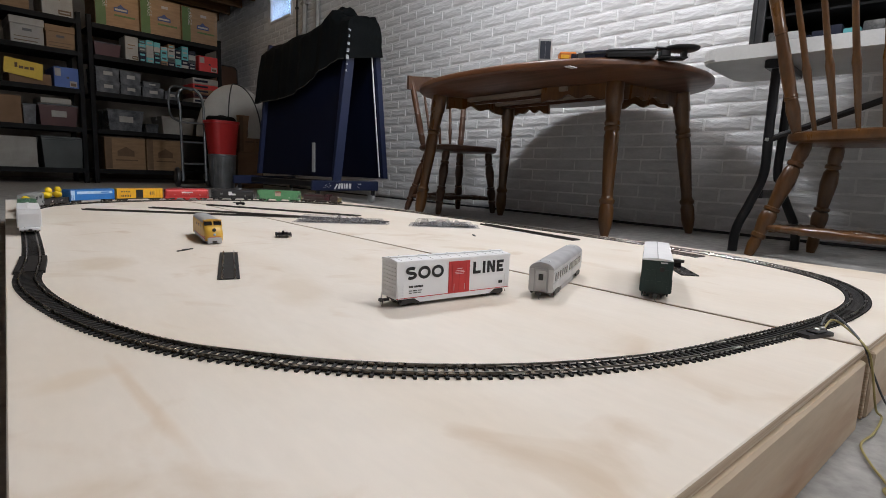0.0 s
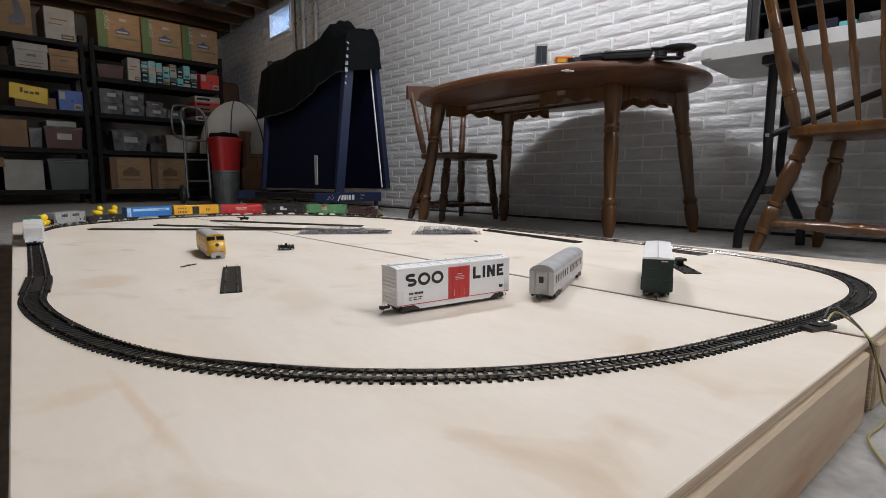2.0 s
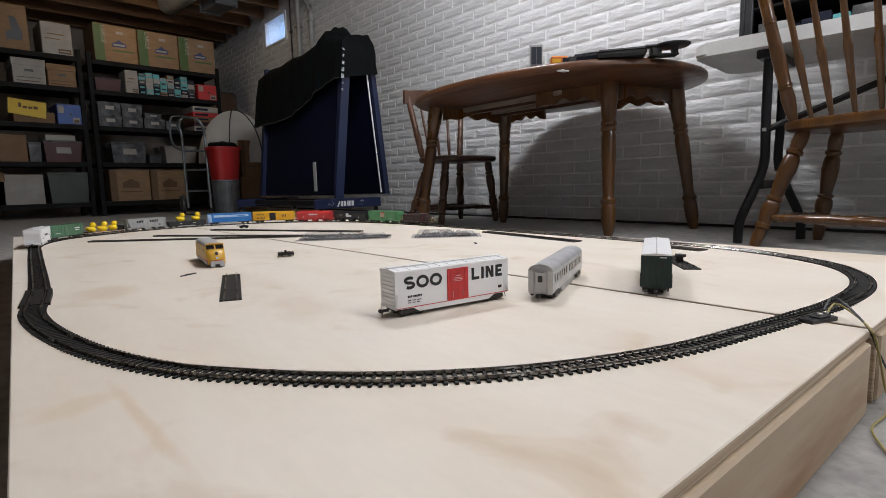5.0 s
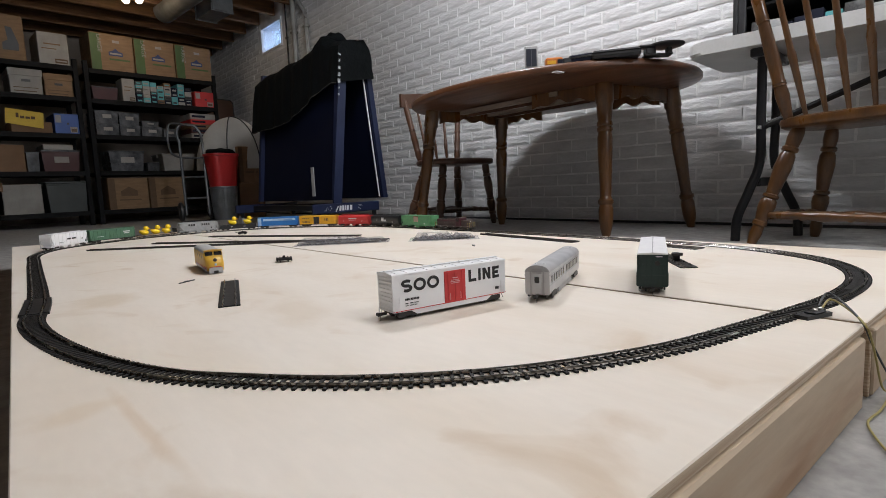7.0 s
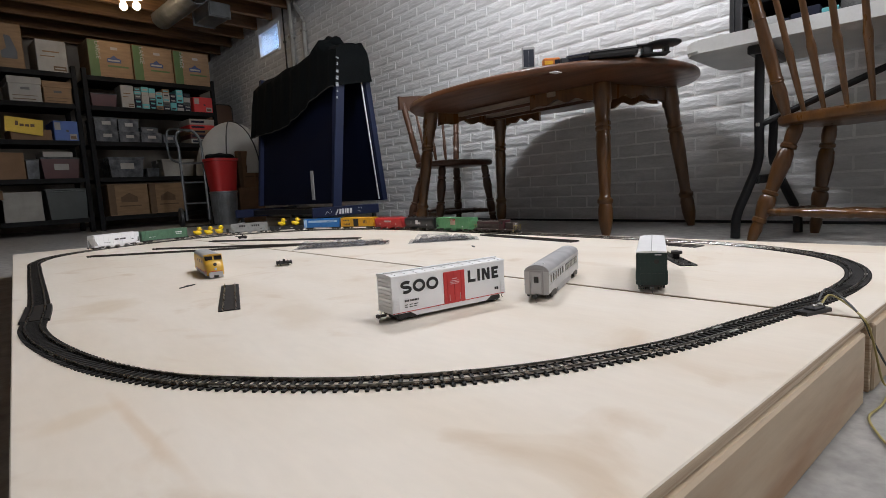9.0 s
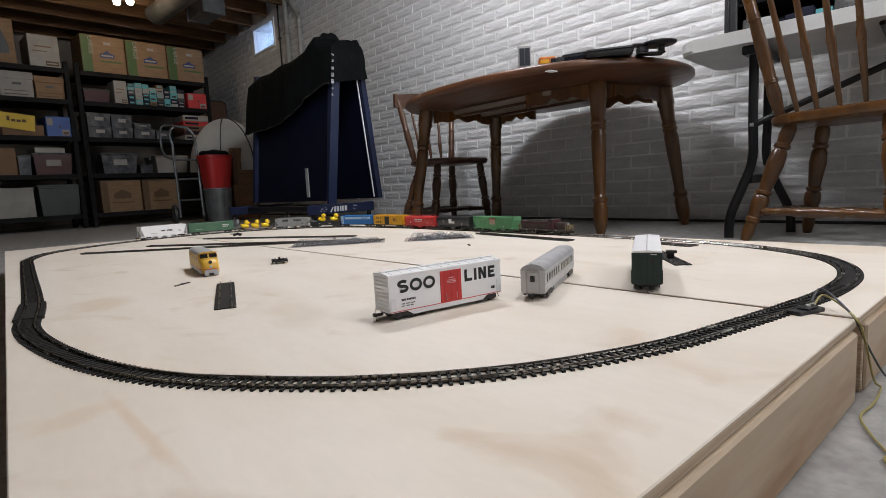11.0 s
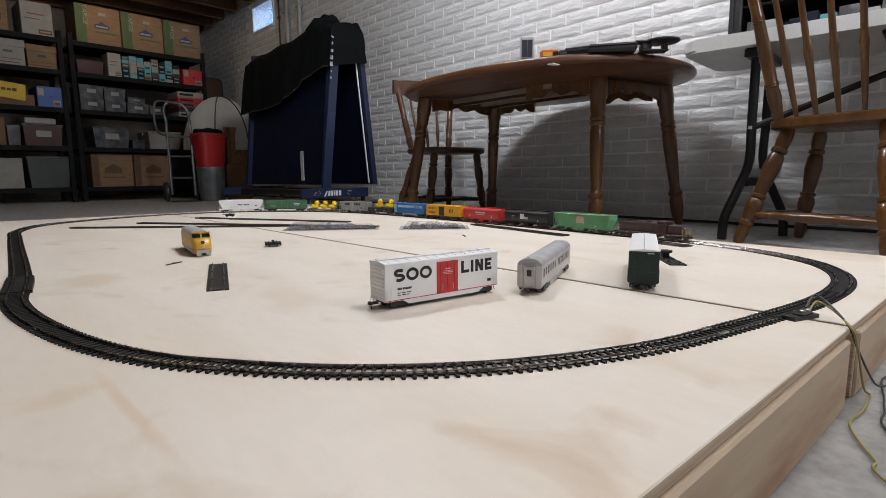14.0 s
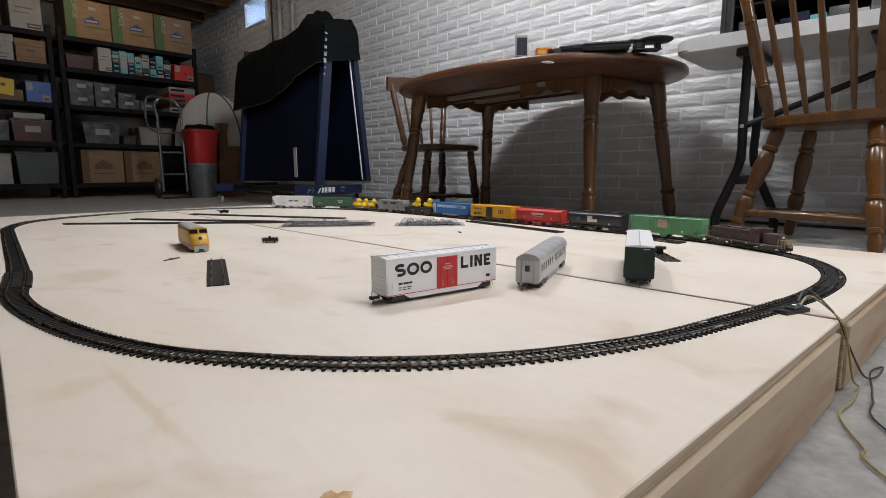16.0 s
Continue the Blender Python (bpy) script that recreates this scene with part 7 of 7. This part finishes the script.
bin_box("clear_drawer_bin", "narrow clear bin on lower shelf", 1.13, 1.225, L2, 0.18, CLEARBIN, CLEARBIN)
bin_box("grey_tote", "dark grey green plastic tote on bottom shelf", 1.245, 1.57, L1, 0.29, BINGREY, BINGREY)
carton("white_file_box", "large white cardboard box on bottom shelf", 0.80, 1.21, L1, 0.27, CARDWHITE)
for x0, x1 in ((0.36, 0.62), (0.64, 0.93)):
    for z, h in ((L1, 0.28), (L2, 0.22), (L3, 0.18), (L4, 0.19), (LEVELS[4], 0.26)):
        carton("brown_file_box", "brown cardboard box on dim shelf", x0, x1, z, h, CARDDARK, kind="file")


# ---------------------------------------------------------------- things on the floor by the shelves
def build_trash():
    o = thing("grey_trash_can", "grey round metal trash can on concrete floor", "trash can", m=pose(2.50, 5.32, 0) @ Matrix.Diagonal((0.83, 0.83, 1, 1)))
    bm = bmesh.new()
    add_lathe(bm, [(0.125, 0.0), (0.13, 0.01), (0.15, 0.30), (0.156, 0.305), (0.156, 0.318), (0.15, 0.320)], 28)
    part("can", bm, GALV, o, smooth=True)
    bm = bmesh.new()
    for i in range(28):
        a = 2 * math.pi * i / 28
        r0, r1 = 0.130, 0.149
        add_tube(bm, [(r0 * math.cos(a), r0 * math.sin(a), 0.02), (r1 * math.cos(a), r1 * math.sin(a), 0.29)], 0.003, 4)
    part("fluting", bm, GALV, o)["kind"] = "stuff"
    r = thing("red_bucket", "red plastic bin with dark bag over its rim", "bucket", m=pose(2.50, 5.32, 0.3215, 0, 0, 8) @ Matrix.Diagonal((0.86, 0.86, 1, 1)))
    bm = bmesh.new()
    rings = []
    for k, z in ((0.125, 0.0), (0.14, 0.15), (0.155, 0.285), (0.165, 0.287), (0.165, 0.31), (0.15, 0.312)):
        ring = []
        for i in range(32):
            a = 2 * math.pi * i / 32
            c, s_ = math.cos(a), math.sin(a)
            ring.append(bm.verts.new((k * 1.05 * math.copysign(abs(c) ** 0.5, c), k * 0.85 * math.copysign(abs(s_) ** 0.5, s_), z)))
        rings.append(ring)
    for a, b in zip(rings, rings[1:]):
        for i in range(32):
            bm.faces.new((a[i], a[(i + 1) % 32], b[(i + 1) % 32], b[i]))
    bm.faces.new(list(reversed(rings[0])))
    bm.faces.new(rings[-1])
    part("tub", bm, BINRED, r, smooth=True)
    bm = bmesh.new()
    bmesh.ops.create_icosphere(bm, subdivisions=3, radius=1.0, matrix=pose(0, 0, 0.322) @ Matrix.Diagonal((0.165, 0.135, 0.04, 1)))
    for v in bm.verts:
        v.co.z = max(v.co.z + 0.018 * noise.noise(v.co * 22), 0.3125)
    part("bag", bm, COVER, r, "dark plastic bag", smooth=True)


build_trash()


def build_hand_truck():
    o = thing("hand_truck", "grey metal hand truck with black wheels", "hand truck", m=pose(2.27, 5.40, 0, 0, 0, -12))
    for sx in (-0.10, 0.10):
        bm = bmesh.new()
        add_tube(bm, [(sx, 0, 0.06), (sx, 0.05, 0.74)], 0.013, 8)
        part("side_tube", bm, CHROMEGREY, o, smooth=True)
        w = part("wheel_bracket", box(sx - 0.008, sx + 0.008, 0.0, 0.10, 0.08, 0.13, 0.002), BLACKSTEEL, o)
        bm = bmesh.new()
        add_lathe(bm, [(0.03, -0.018), (0.078, -0.02), (0.092, -0.01), (0.092, 0.01), (0.078, 0.02), (0.03, 0.018)], 24, pose(sx * 1.35, 0.08, 0.092, 0, 90, 0))
        t = part("wheel", bm, BLACK, o, "black rubber wheel", smooth=True)
        bm = bmesh.new()
        add_lathe(bm, [(0.042, -0.022), (0.042, 0.022)], 16, pose(sx * 1.35, 0.08, 0.092, 0, 90, 0))
        part("hub", bm, GALV, t)
    bm = bmesh.new()
    add_tube(bm, smooth_path([(-0.10, 0.05, 0.74), (-0.115, 0.06, 0.84), (-0.07, 0.06, 0.905), (0.03, 0.06, 0.905), (0.085, 0.055, 0.84), (0.10, 0.05, 0.74)], 6), 0.013, 8)
    part("handle", bm, CHROMEGREY, o, "bent tube handle", smooth=True)
    bm = bmesh.new()
    add_tube(bm, smooth_path([(-0.10, 0.03, 0.60), (-0.19, 0.0, 0.66), (-0.19, 0.0, 0.88), (-0.10, 0.03, 0.915), (0.0, 0.05, 0.90)], 6), 0.010, 8)
    part("side_handle", bm, CHROMEGREY, o, smooth=True)
    for z in (0.22, 0.42, 0.60):
        bm = bmesh.new()
        add_tube(bm, [(-0.10, z * 0.07, z), (0.10, z * 0.07, z)], 0.010, 8)
        part("rung", bm, CHROMEGREY, o, smooth=True)
    part("toe_plate", box(-0.13, 0.13, -0.16, 0.0, 0.002, 0.010, 0.002), BLACKSTEEL, o)
    return o


build_hand_truck()
carton("brown_box", "brown cardboard box standing on floor", 2.64, 2.90, 0.0, 0.345, CARDDARK, y=5.28, depth=0.30)
carton("brown_box", "brown cardboard box with house print, stacked", 2.66, 2.90, 0.346, 0.36, CARDDARK, y=5.29, depth=0.28, kind="house")


def build_dome():
    o = thing("cloth_dome", "off-white round pop-up cloth dome behind bins", "cloth dome", m=pose(2.683, 5.45, 0, 0, 0, -35))
    zc, rx, rz = 0.491, 0.355, 0.515
    bm = bmesh.new()
    add_lathe(bm, [(rx * math.cos(radians(a)), zc + rz * math.sin(radians(a))) for a in range(0, 90, 6)] + [(0.01, zc + rz)], 36, Matrix.Diagonal((1, 0.30, 1, 1)))
    part("cloth", bm, DOMECLOTH, o, smooth=True)
    for k in (-0.10, 0.75):
        bm = bmesh.new()
        add_tube(bm, [(rx * 1.01 * math.cos(radians(a)) * k, -rx * 0.305 * math.cos(radians(a)) * math.sqrt(1 - k * k), zc + rz * 1.01 * math.sin(radians(a))) for a in range(0, 91, 6)], 0.006, 6)
        part("hoop", bm, BLACK, o, "dark hoop seam")
    part("stand", box(-rx * 0.6, rx * 0.6, -0.06, 0.06, 0.0, zc - 0.0005, 0.01), CARDDARK, o, "plain box under the dome")
    return o


build_dome()
o = thing("leaning_board", "dark rounded board leaning in the wall corner", "panel", m=pose(3.20, 6.80, 0.0, -2.0, 0, 0))
bm = bmesh.new()
_out = [(-0.17, 0.0), (0.17, 0.0)] + [(0.12 + 0.05 * math.cos(radians(d)), 1.37 + 0.05 * math.sin(radians(d))) for d in range(0, 91, 15)] + \
       [(-0.12 + 0.05 * math.cos(radians(d)), 1.37 + 0.05 * math.sin(radians(d))) for d in range(90, 181, 15)]
add_prism(bm, _out, -0.012, 0.012, pose(0, 0, 0, 90, 0, 0))
bmesh.ops.recalc_face_normals(bm, faces=bm.faces)
part("board", bm, OAKDARK, o)
bm = bmesh.new()
add_tube(bm, [(x, -0.014, z) for x, z in _out], 0.007, 6, closed=True)
part("rim", bm, BLACK, o, "black edge band")


# ---------------------------------------------------------------- window, pipe, ceiling fittings
def build_window():
    wy0, wy1, wz0, wz1 = WINDOW
    w = thing("window_1", "small high basement window letting in blue daylight", "window", kind="structure", m=BRICK_WALL)
    X = WALL_X
    fr = part("window_frame", box(X - 0.012, X + 0.05, wy0 + 0.0, wy0 + 0.022, wz0, wz1, 0.003), WHITE, w)
    part("window_frame", box(X - 0.012, X + 0.05, wy1 - 0.022, wy1, wz0, wz1, 0.003), WHITE, w)
    part("window_frame", box(X - 0.010, X + 0.05, wy0 + 0.0225, wy1 - 0.0225, wz1 - 0.022, wz1, 0.003), WHITE, w)
    part("window_sill", box(X - 0.022, X + 0.05, wy0 + 0.0225, wy1 - 0.0225, wz0, wz0 + 0.022, 0.003), WHITE, w)
    p = part("pane", box(X + 0.02, X + 0.024, wy0 + 0.0225, wy1 - 0.0225, wz0 + 0.0225, wz1 - 0.0225), clear("window_glass", (0.9, 0.95, 1.0), 0.25), w, "frosted glass pane")
    p.visible_shadow = False
    # leaf litter at the foot of the window well
    bm = bmesh.new()
    rnd = random.Random(4)
    for i in range(60):
        y, z = rnd.uniform(wy0 + 0.03, wy1 - 0.03), wz0 + 0.02 + abs(rnd.gauss(0, 0.03))
        a = rnd.uniform(0, 360)
        add_box(bm, -0.001, 0.001, -0.012, 0.012, -0.007, 0.007, m=pose(X + 0.045 + rnd.uniform(0, 0.05), y, z, a, rnd.uniform(-40, 40), a))
    part("leaf_litter", bm, CARDDARK, w)["kind"] = "stuff"
    # window well outside, and the bright sky beyond it
    well = part("window_well", box(X + 0.52, X + 0.54, wy0 - 0.3, wy1 + 0.3, 1.4, 1.88), GALV)
    well.matrix_basis = BRICK_WALL
    tagged(well, "corrugated metal window well outside the window", "window well", kind="structure")
    sky_m = glow("bright_daylight", (0.50, 0.68, 1.0), 5.0)
    bd = part("backdrop", box(X + 0.62, X + 0.63, wy0 - 0.5, wy1 + 0.5, 1.4, 2.9), sky_m)
    bd.matrix_basis = BRICK_WALL
    tagged(bd, "pale blue daylight outside the window", "sky", kind="structure")


build_window()
PIPE = mat("painted_pipe", (0.34, 0.33, 0.31), 0.5, second=(0.28, 0.27, 0.25), scale=8)
for pts, r, c, lab in ((((0, 5.29, 1.15), (0, 5.29, 2.34)), 0.008, BLACK, "thin dark cable running down the brick wall"),
                       (((0, 5.09, 1.20), (0, 5.09, 2.34)), 0.024, PIPE, "pale painted pipe running down the brick wall"),
                       (((0, 4.83, 1.20), (0, 4.83, 1.90), (0, 4.84, 1.95), (0, 4.97, 2.10), (0, 5.02, 2.20), (0, 5.02, 2.34)), 0.022, PIPE, "pale painted pipe with a slanting upper bend")):
    bm = bmesh.new()
    add_tube(bm, [(WALL_X - r - 0.012, y, z) for _, y, z in pts], r, 12)
    for _, y, z in pts[:1]:
        for zc in (1.45, 1.82):
            add_box(bm, WALL_X - 2 * r - 0.015, WALL_X - 0.011, y - r - 0.012, y + r + 0.012, zc, zc + 0.02, 0.002)
    o = tagged(part("wall_pipe", bm, c, smooth=True), lab, "pipe", kind="structure")
    o.matrix_basis = BRICK_WALL


def build_ceiling_light():
    BULB = glow("lit_bulb", (1.0, 0.80, 0.52), 22.0)
    o = thing("ceiling_light", "bare ceiling light with two lit bulbs", "ceiling light", m=pose(1.967, 5.66, CEIL_Z, 0, 0, -37))
    part("base", box(-0.10, 0.10, -0.04, 0.04, -0.030, -0.0005, 0.006), WHITE, o)
    for x in (-0.055, 0.055):
        bm = bmesh.new()
        add_lathe(bm, [(0.012, -0.031), (0.014, -0.045), (0.030, -0.075), (0.033, -0.095), (0.026, -0.115), (0.010, -0.125)], 16, pose(x, 0, 0))
        part("bulb", bm, BULB, o, "glowing bulb", smooth=True)
    # discs added above the lamps, all out of view; the last tops the fill lamp
    for nm, x, y in (("ceiling_light", 1.78, 1.85), ("ceiling_light", 1.50, 0.30), ("ceiling_light", 1.50, -1.35), ("ceiling_light", -1.6, -0.4)):
        p = thing(nm, "round flush ceiling light added out of view", "ceiling light", m=pose(x, y, CEIL_Z))
        bm = bmesh.new()
        add_lathe(bm, [(0.13, -0.0005), (0.13, -0.02), (0.11, -0.022)], 24)
        add_box(bm, -0.012, 0.012, -0.20, 0.20, -0.0004, 0.01)
        part("base", bm, WHITE, p)
    return o


build_ceiling_light()
bm = bmesh.new()
_arc = [math.pi + math.pi * i / 14 for i in range(15)]
_out = [(2.27, CEIL_Z - 0.001)] + [(2.37 + 0.10 * math.cos(a), 2.09 + 0.10 * math.sin(a)) for a in _arc] + [(2.47, CEIL_Z - 0.001), (2.464, CEIL_Z - 0.001)] + \
       [(2.37 + 0.094 * math.cos(a), 2.092 + 0.094 * math.sin(a)) for a in reversed(_arc)] + [(2.276, CEIL_Z - 0.001)]
add_prism(bm, _out, -6.05, -5.15, pose(0, 0, 0, 90, 0, 0))
bmesh.ops.recalc_face_normals(bm, faces=bm.faces)
tagged(part("ceiling_duct", bm, GALV, smooth=True), "grey sheet metal duct under the joists", "duct")
bm = box(2.56, 2.76, 5.35, 5.75, 1.99, CEIL_Z - 0.001, 0.004)
for y in (5.36, 5.73):
    add_box(bm, 2.552, 2.768, y, y + 0.015, 1.982, CEIL_Z - 0.002)
tagged(part("ceiling_duct", bm, GALV), "short square metal duct box with folded seams", "duct")


# ---------------------------------------------------------------- near ties, one by one
def lay_ties():
    s = NEAR_FROM
    while s <= NEAR_TO:
        p, d = on_line(s)
        o = new("tie", TIE_MESH)
        o.parent = railway_track
        o.matrix_basis = Matrix.Translation(p) @ pose(0, 0, 0, 0, 0, math.degrees(math.atan2(d.y, d.x)) - 90)
        s += TIE_STEP


# ---------------------------------------------------------------- bricks of the east wall
BRICK_L, BRICK_H, COURSE, PITCH = 0.192, 0.0555, 0.06475, 0.202


def brick_mesh(seed):
    """A brick with a rough split face, standing proud of the wall, facing -x."""
    rnd = random.Random(seed)
    bm = bmesh.new()
    nx, nz = 6, 4
    g = []
    for i in range(nx + 1):
        col = []
        for j in range(nz + 1):
            edge = i in (0, nx) or j in (0, nz)
            x = -0.0065 - (0.0 if edge else rnd.uniform(0.0, 0.0026))
            if edge:
                x = -0.0035
            y = (i / nx - 0.5) * BRICK_L + (rnd.uniform(-0.0015, 0.0015) if edge else 0)
            z = (j / nz - 0.5) * BRICK_H + (rnd.uniform(-0.0012, 0.0012) if edge else rnd.uniform(-0.003, 0.003))
            col.append(bm.verts.new((x, y, z)))
        g.append(col)
    for i in range(nx):
        for j in range(nz):
            bm.faces.new((g[i][j], g[i][j + 1], g[i + 1][j + 1], g[i + 1][j]))
    rim = [g[i][0] for i in range(nx + 1)] + [g[nx][j] for j in range(1, nz + 1)] + [g[i][nz] for i in range(nx - 1, -1, -1)] + [g[0][j] for j in range(nz - 1, 0, -1)]
    back = [bm.verts.new((0.002, v.co.y, v.co.z)) for v in rim]
    n = len(rim)
    for i in range(n):
        bm.faces.new((rim[i], rim[(i + 1) % n], back[(i + 1) % n], back[i]))
    bmesh.ops.recalc_face_normals(bm, faces=bm.faces)
    me = bpy.data.meshes.new("brick")
    bm.to_mesh(me)
    bm.free()
    me.materials.append(BRICK)
    return me


def lay_bricks():
    kinds = [brick_mesh(i) for i in range(8)]
    data = []
    for me in kinds:
        data.append(([v.co.copy() for v in me.vertices], [tuple(p.vertices) for p in me.polygons]))
    rnd = random.Random(5)
    verts, faces, single = [], [], 0
    rows = int(2.34 / COURSE)
    for r in range(rows):
        z = 0.045 + r * COURSE
        y = 1.0 - 20.5 * PITCH + (PITCH / 2 if r % 2 else 0)
        while y < 7.65:
            k = rnd.randrange(8)
            dy = rnd.uniform(-0.002, 0.002)
            in_window = WINDOW[0] - 0.12 < y < WINDOW[1] + 0.12 and WINDOW[2] - 0.05 < z < WINDOW[3] + 0.2
            if not in_window:
                if 0.75 < y < 2.85 and 0.0 < z < 2.0 and single < 300 and (z > 0.62 or y > 2.05 or y < 1.15):
                    o = new("brick", kinds[k])
                    o.parent = wall_east
                    o.location = (WALL_X, y + dy, z)
                    single += 1
                else:
                    base = len(verts)
                    vs, fs = data[k]
                    verts += [(WALL_X + v.x, y + dy + v.y, z + v.z) for v in vs]
                    faces += [tuple(base + i for i in f) for f in fs]
            y += PITCH
    me = bpy.data.meshes.new("far_bricks")
    me.from_pydata(verts, [], faces)
    me.materials.append(BRICK)
    o = new("far_bricks", me)
    o.parent = wall_east
    tagged(o, kind="stuff")


lay_ties()
lay_bricks()
motions()
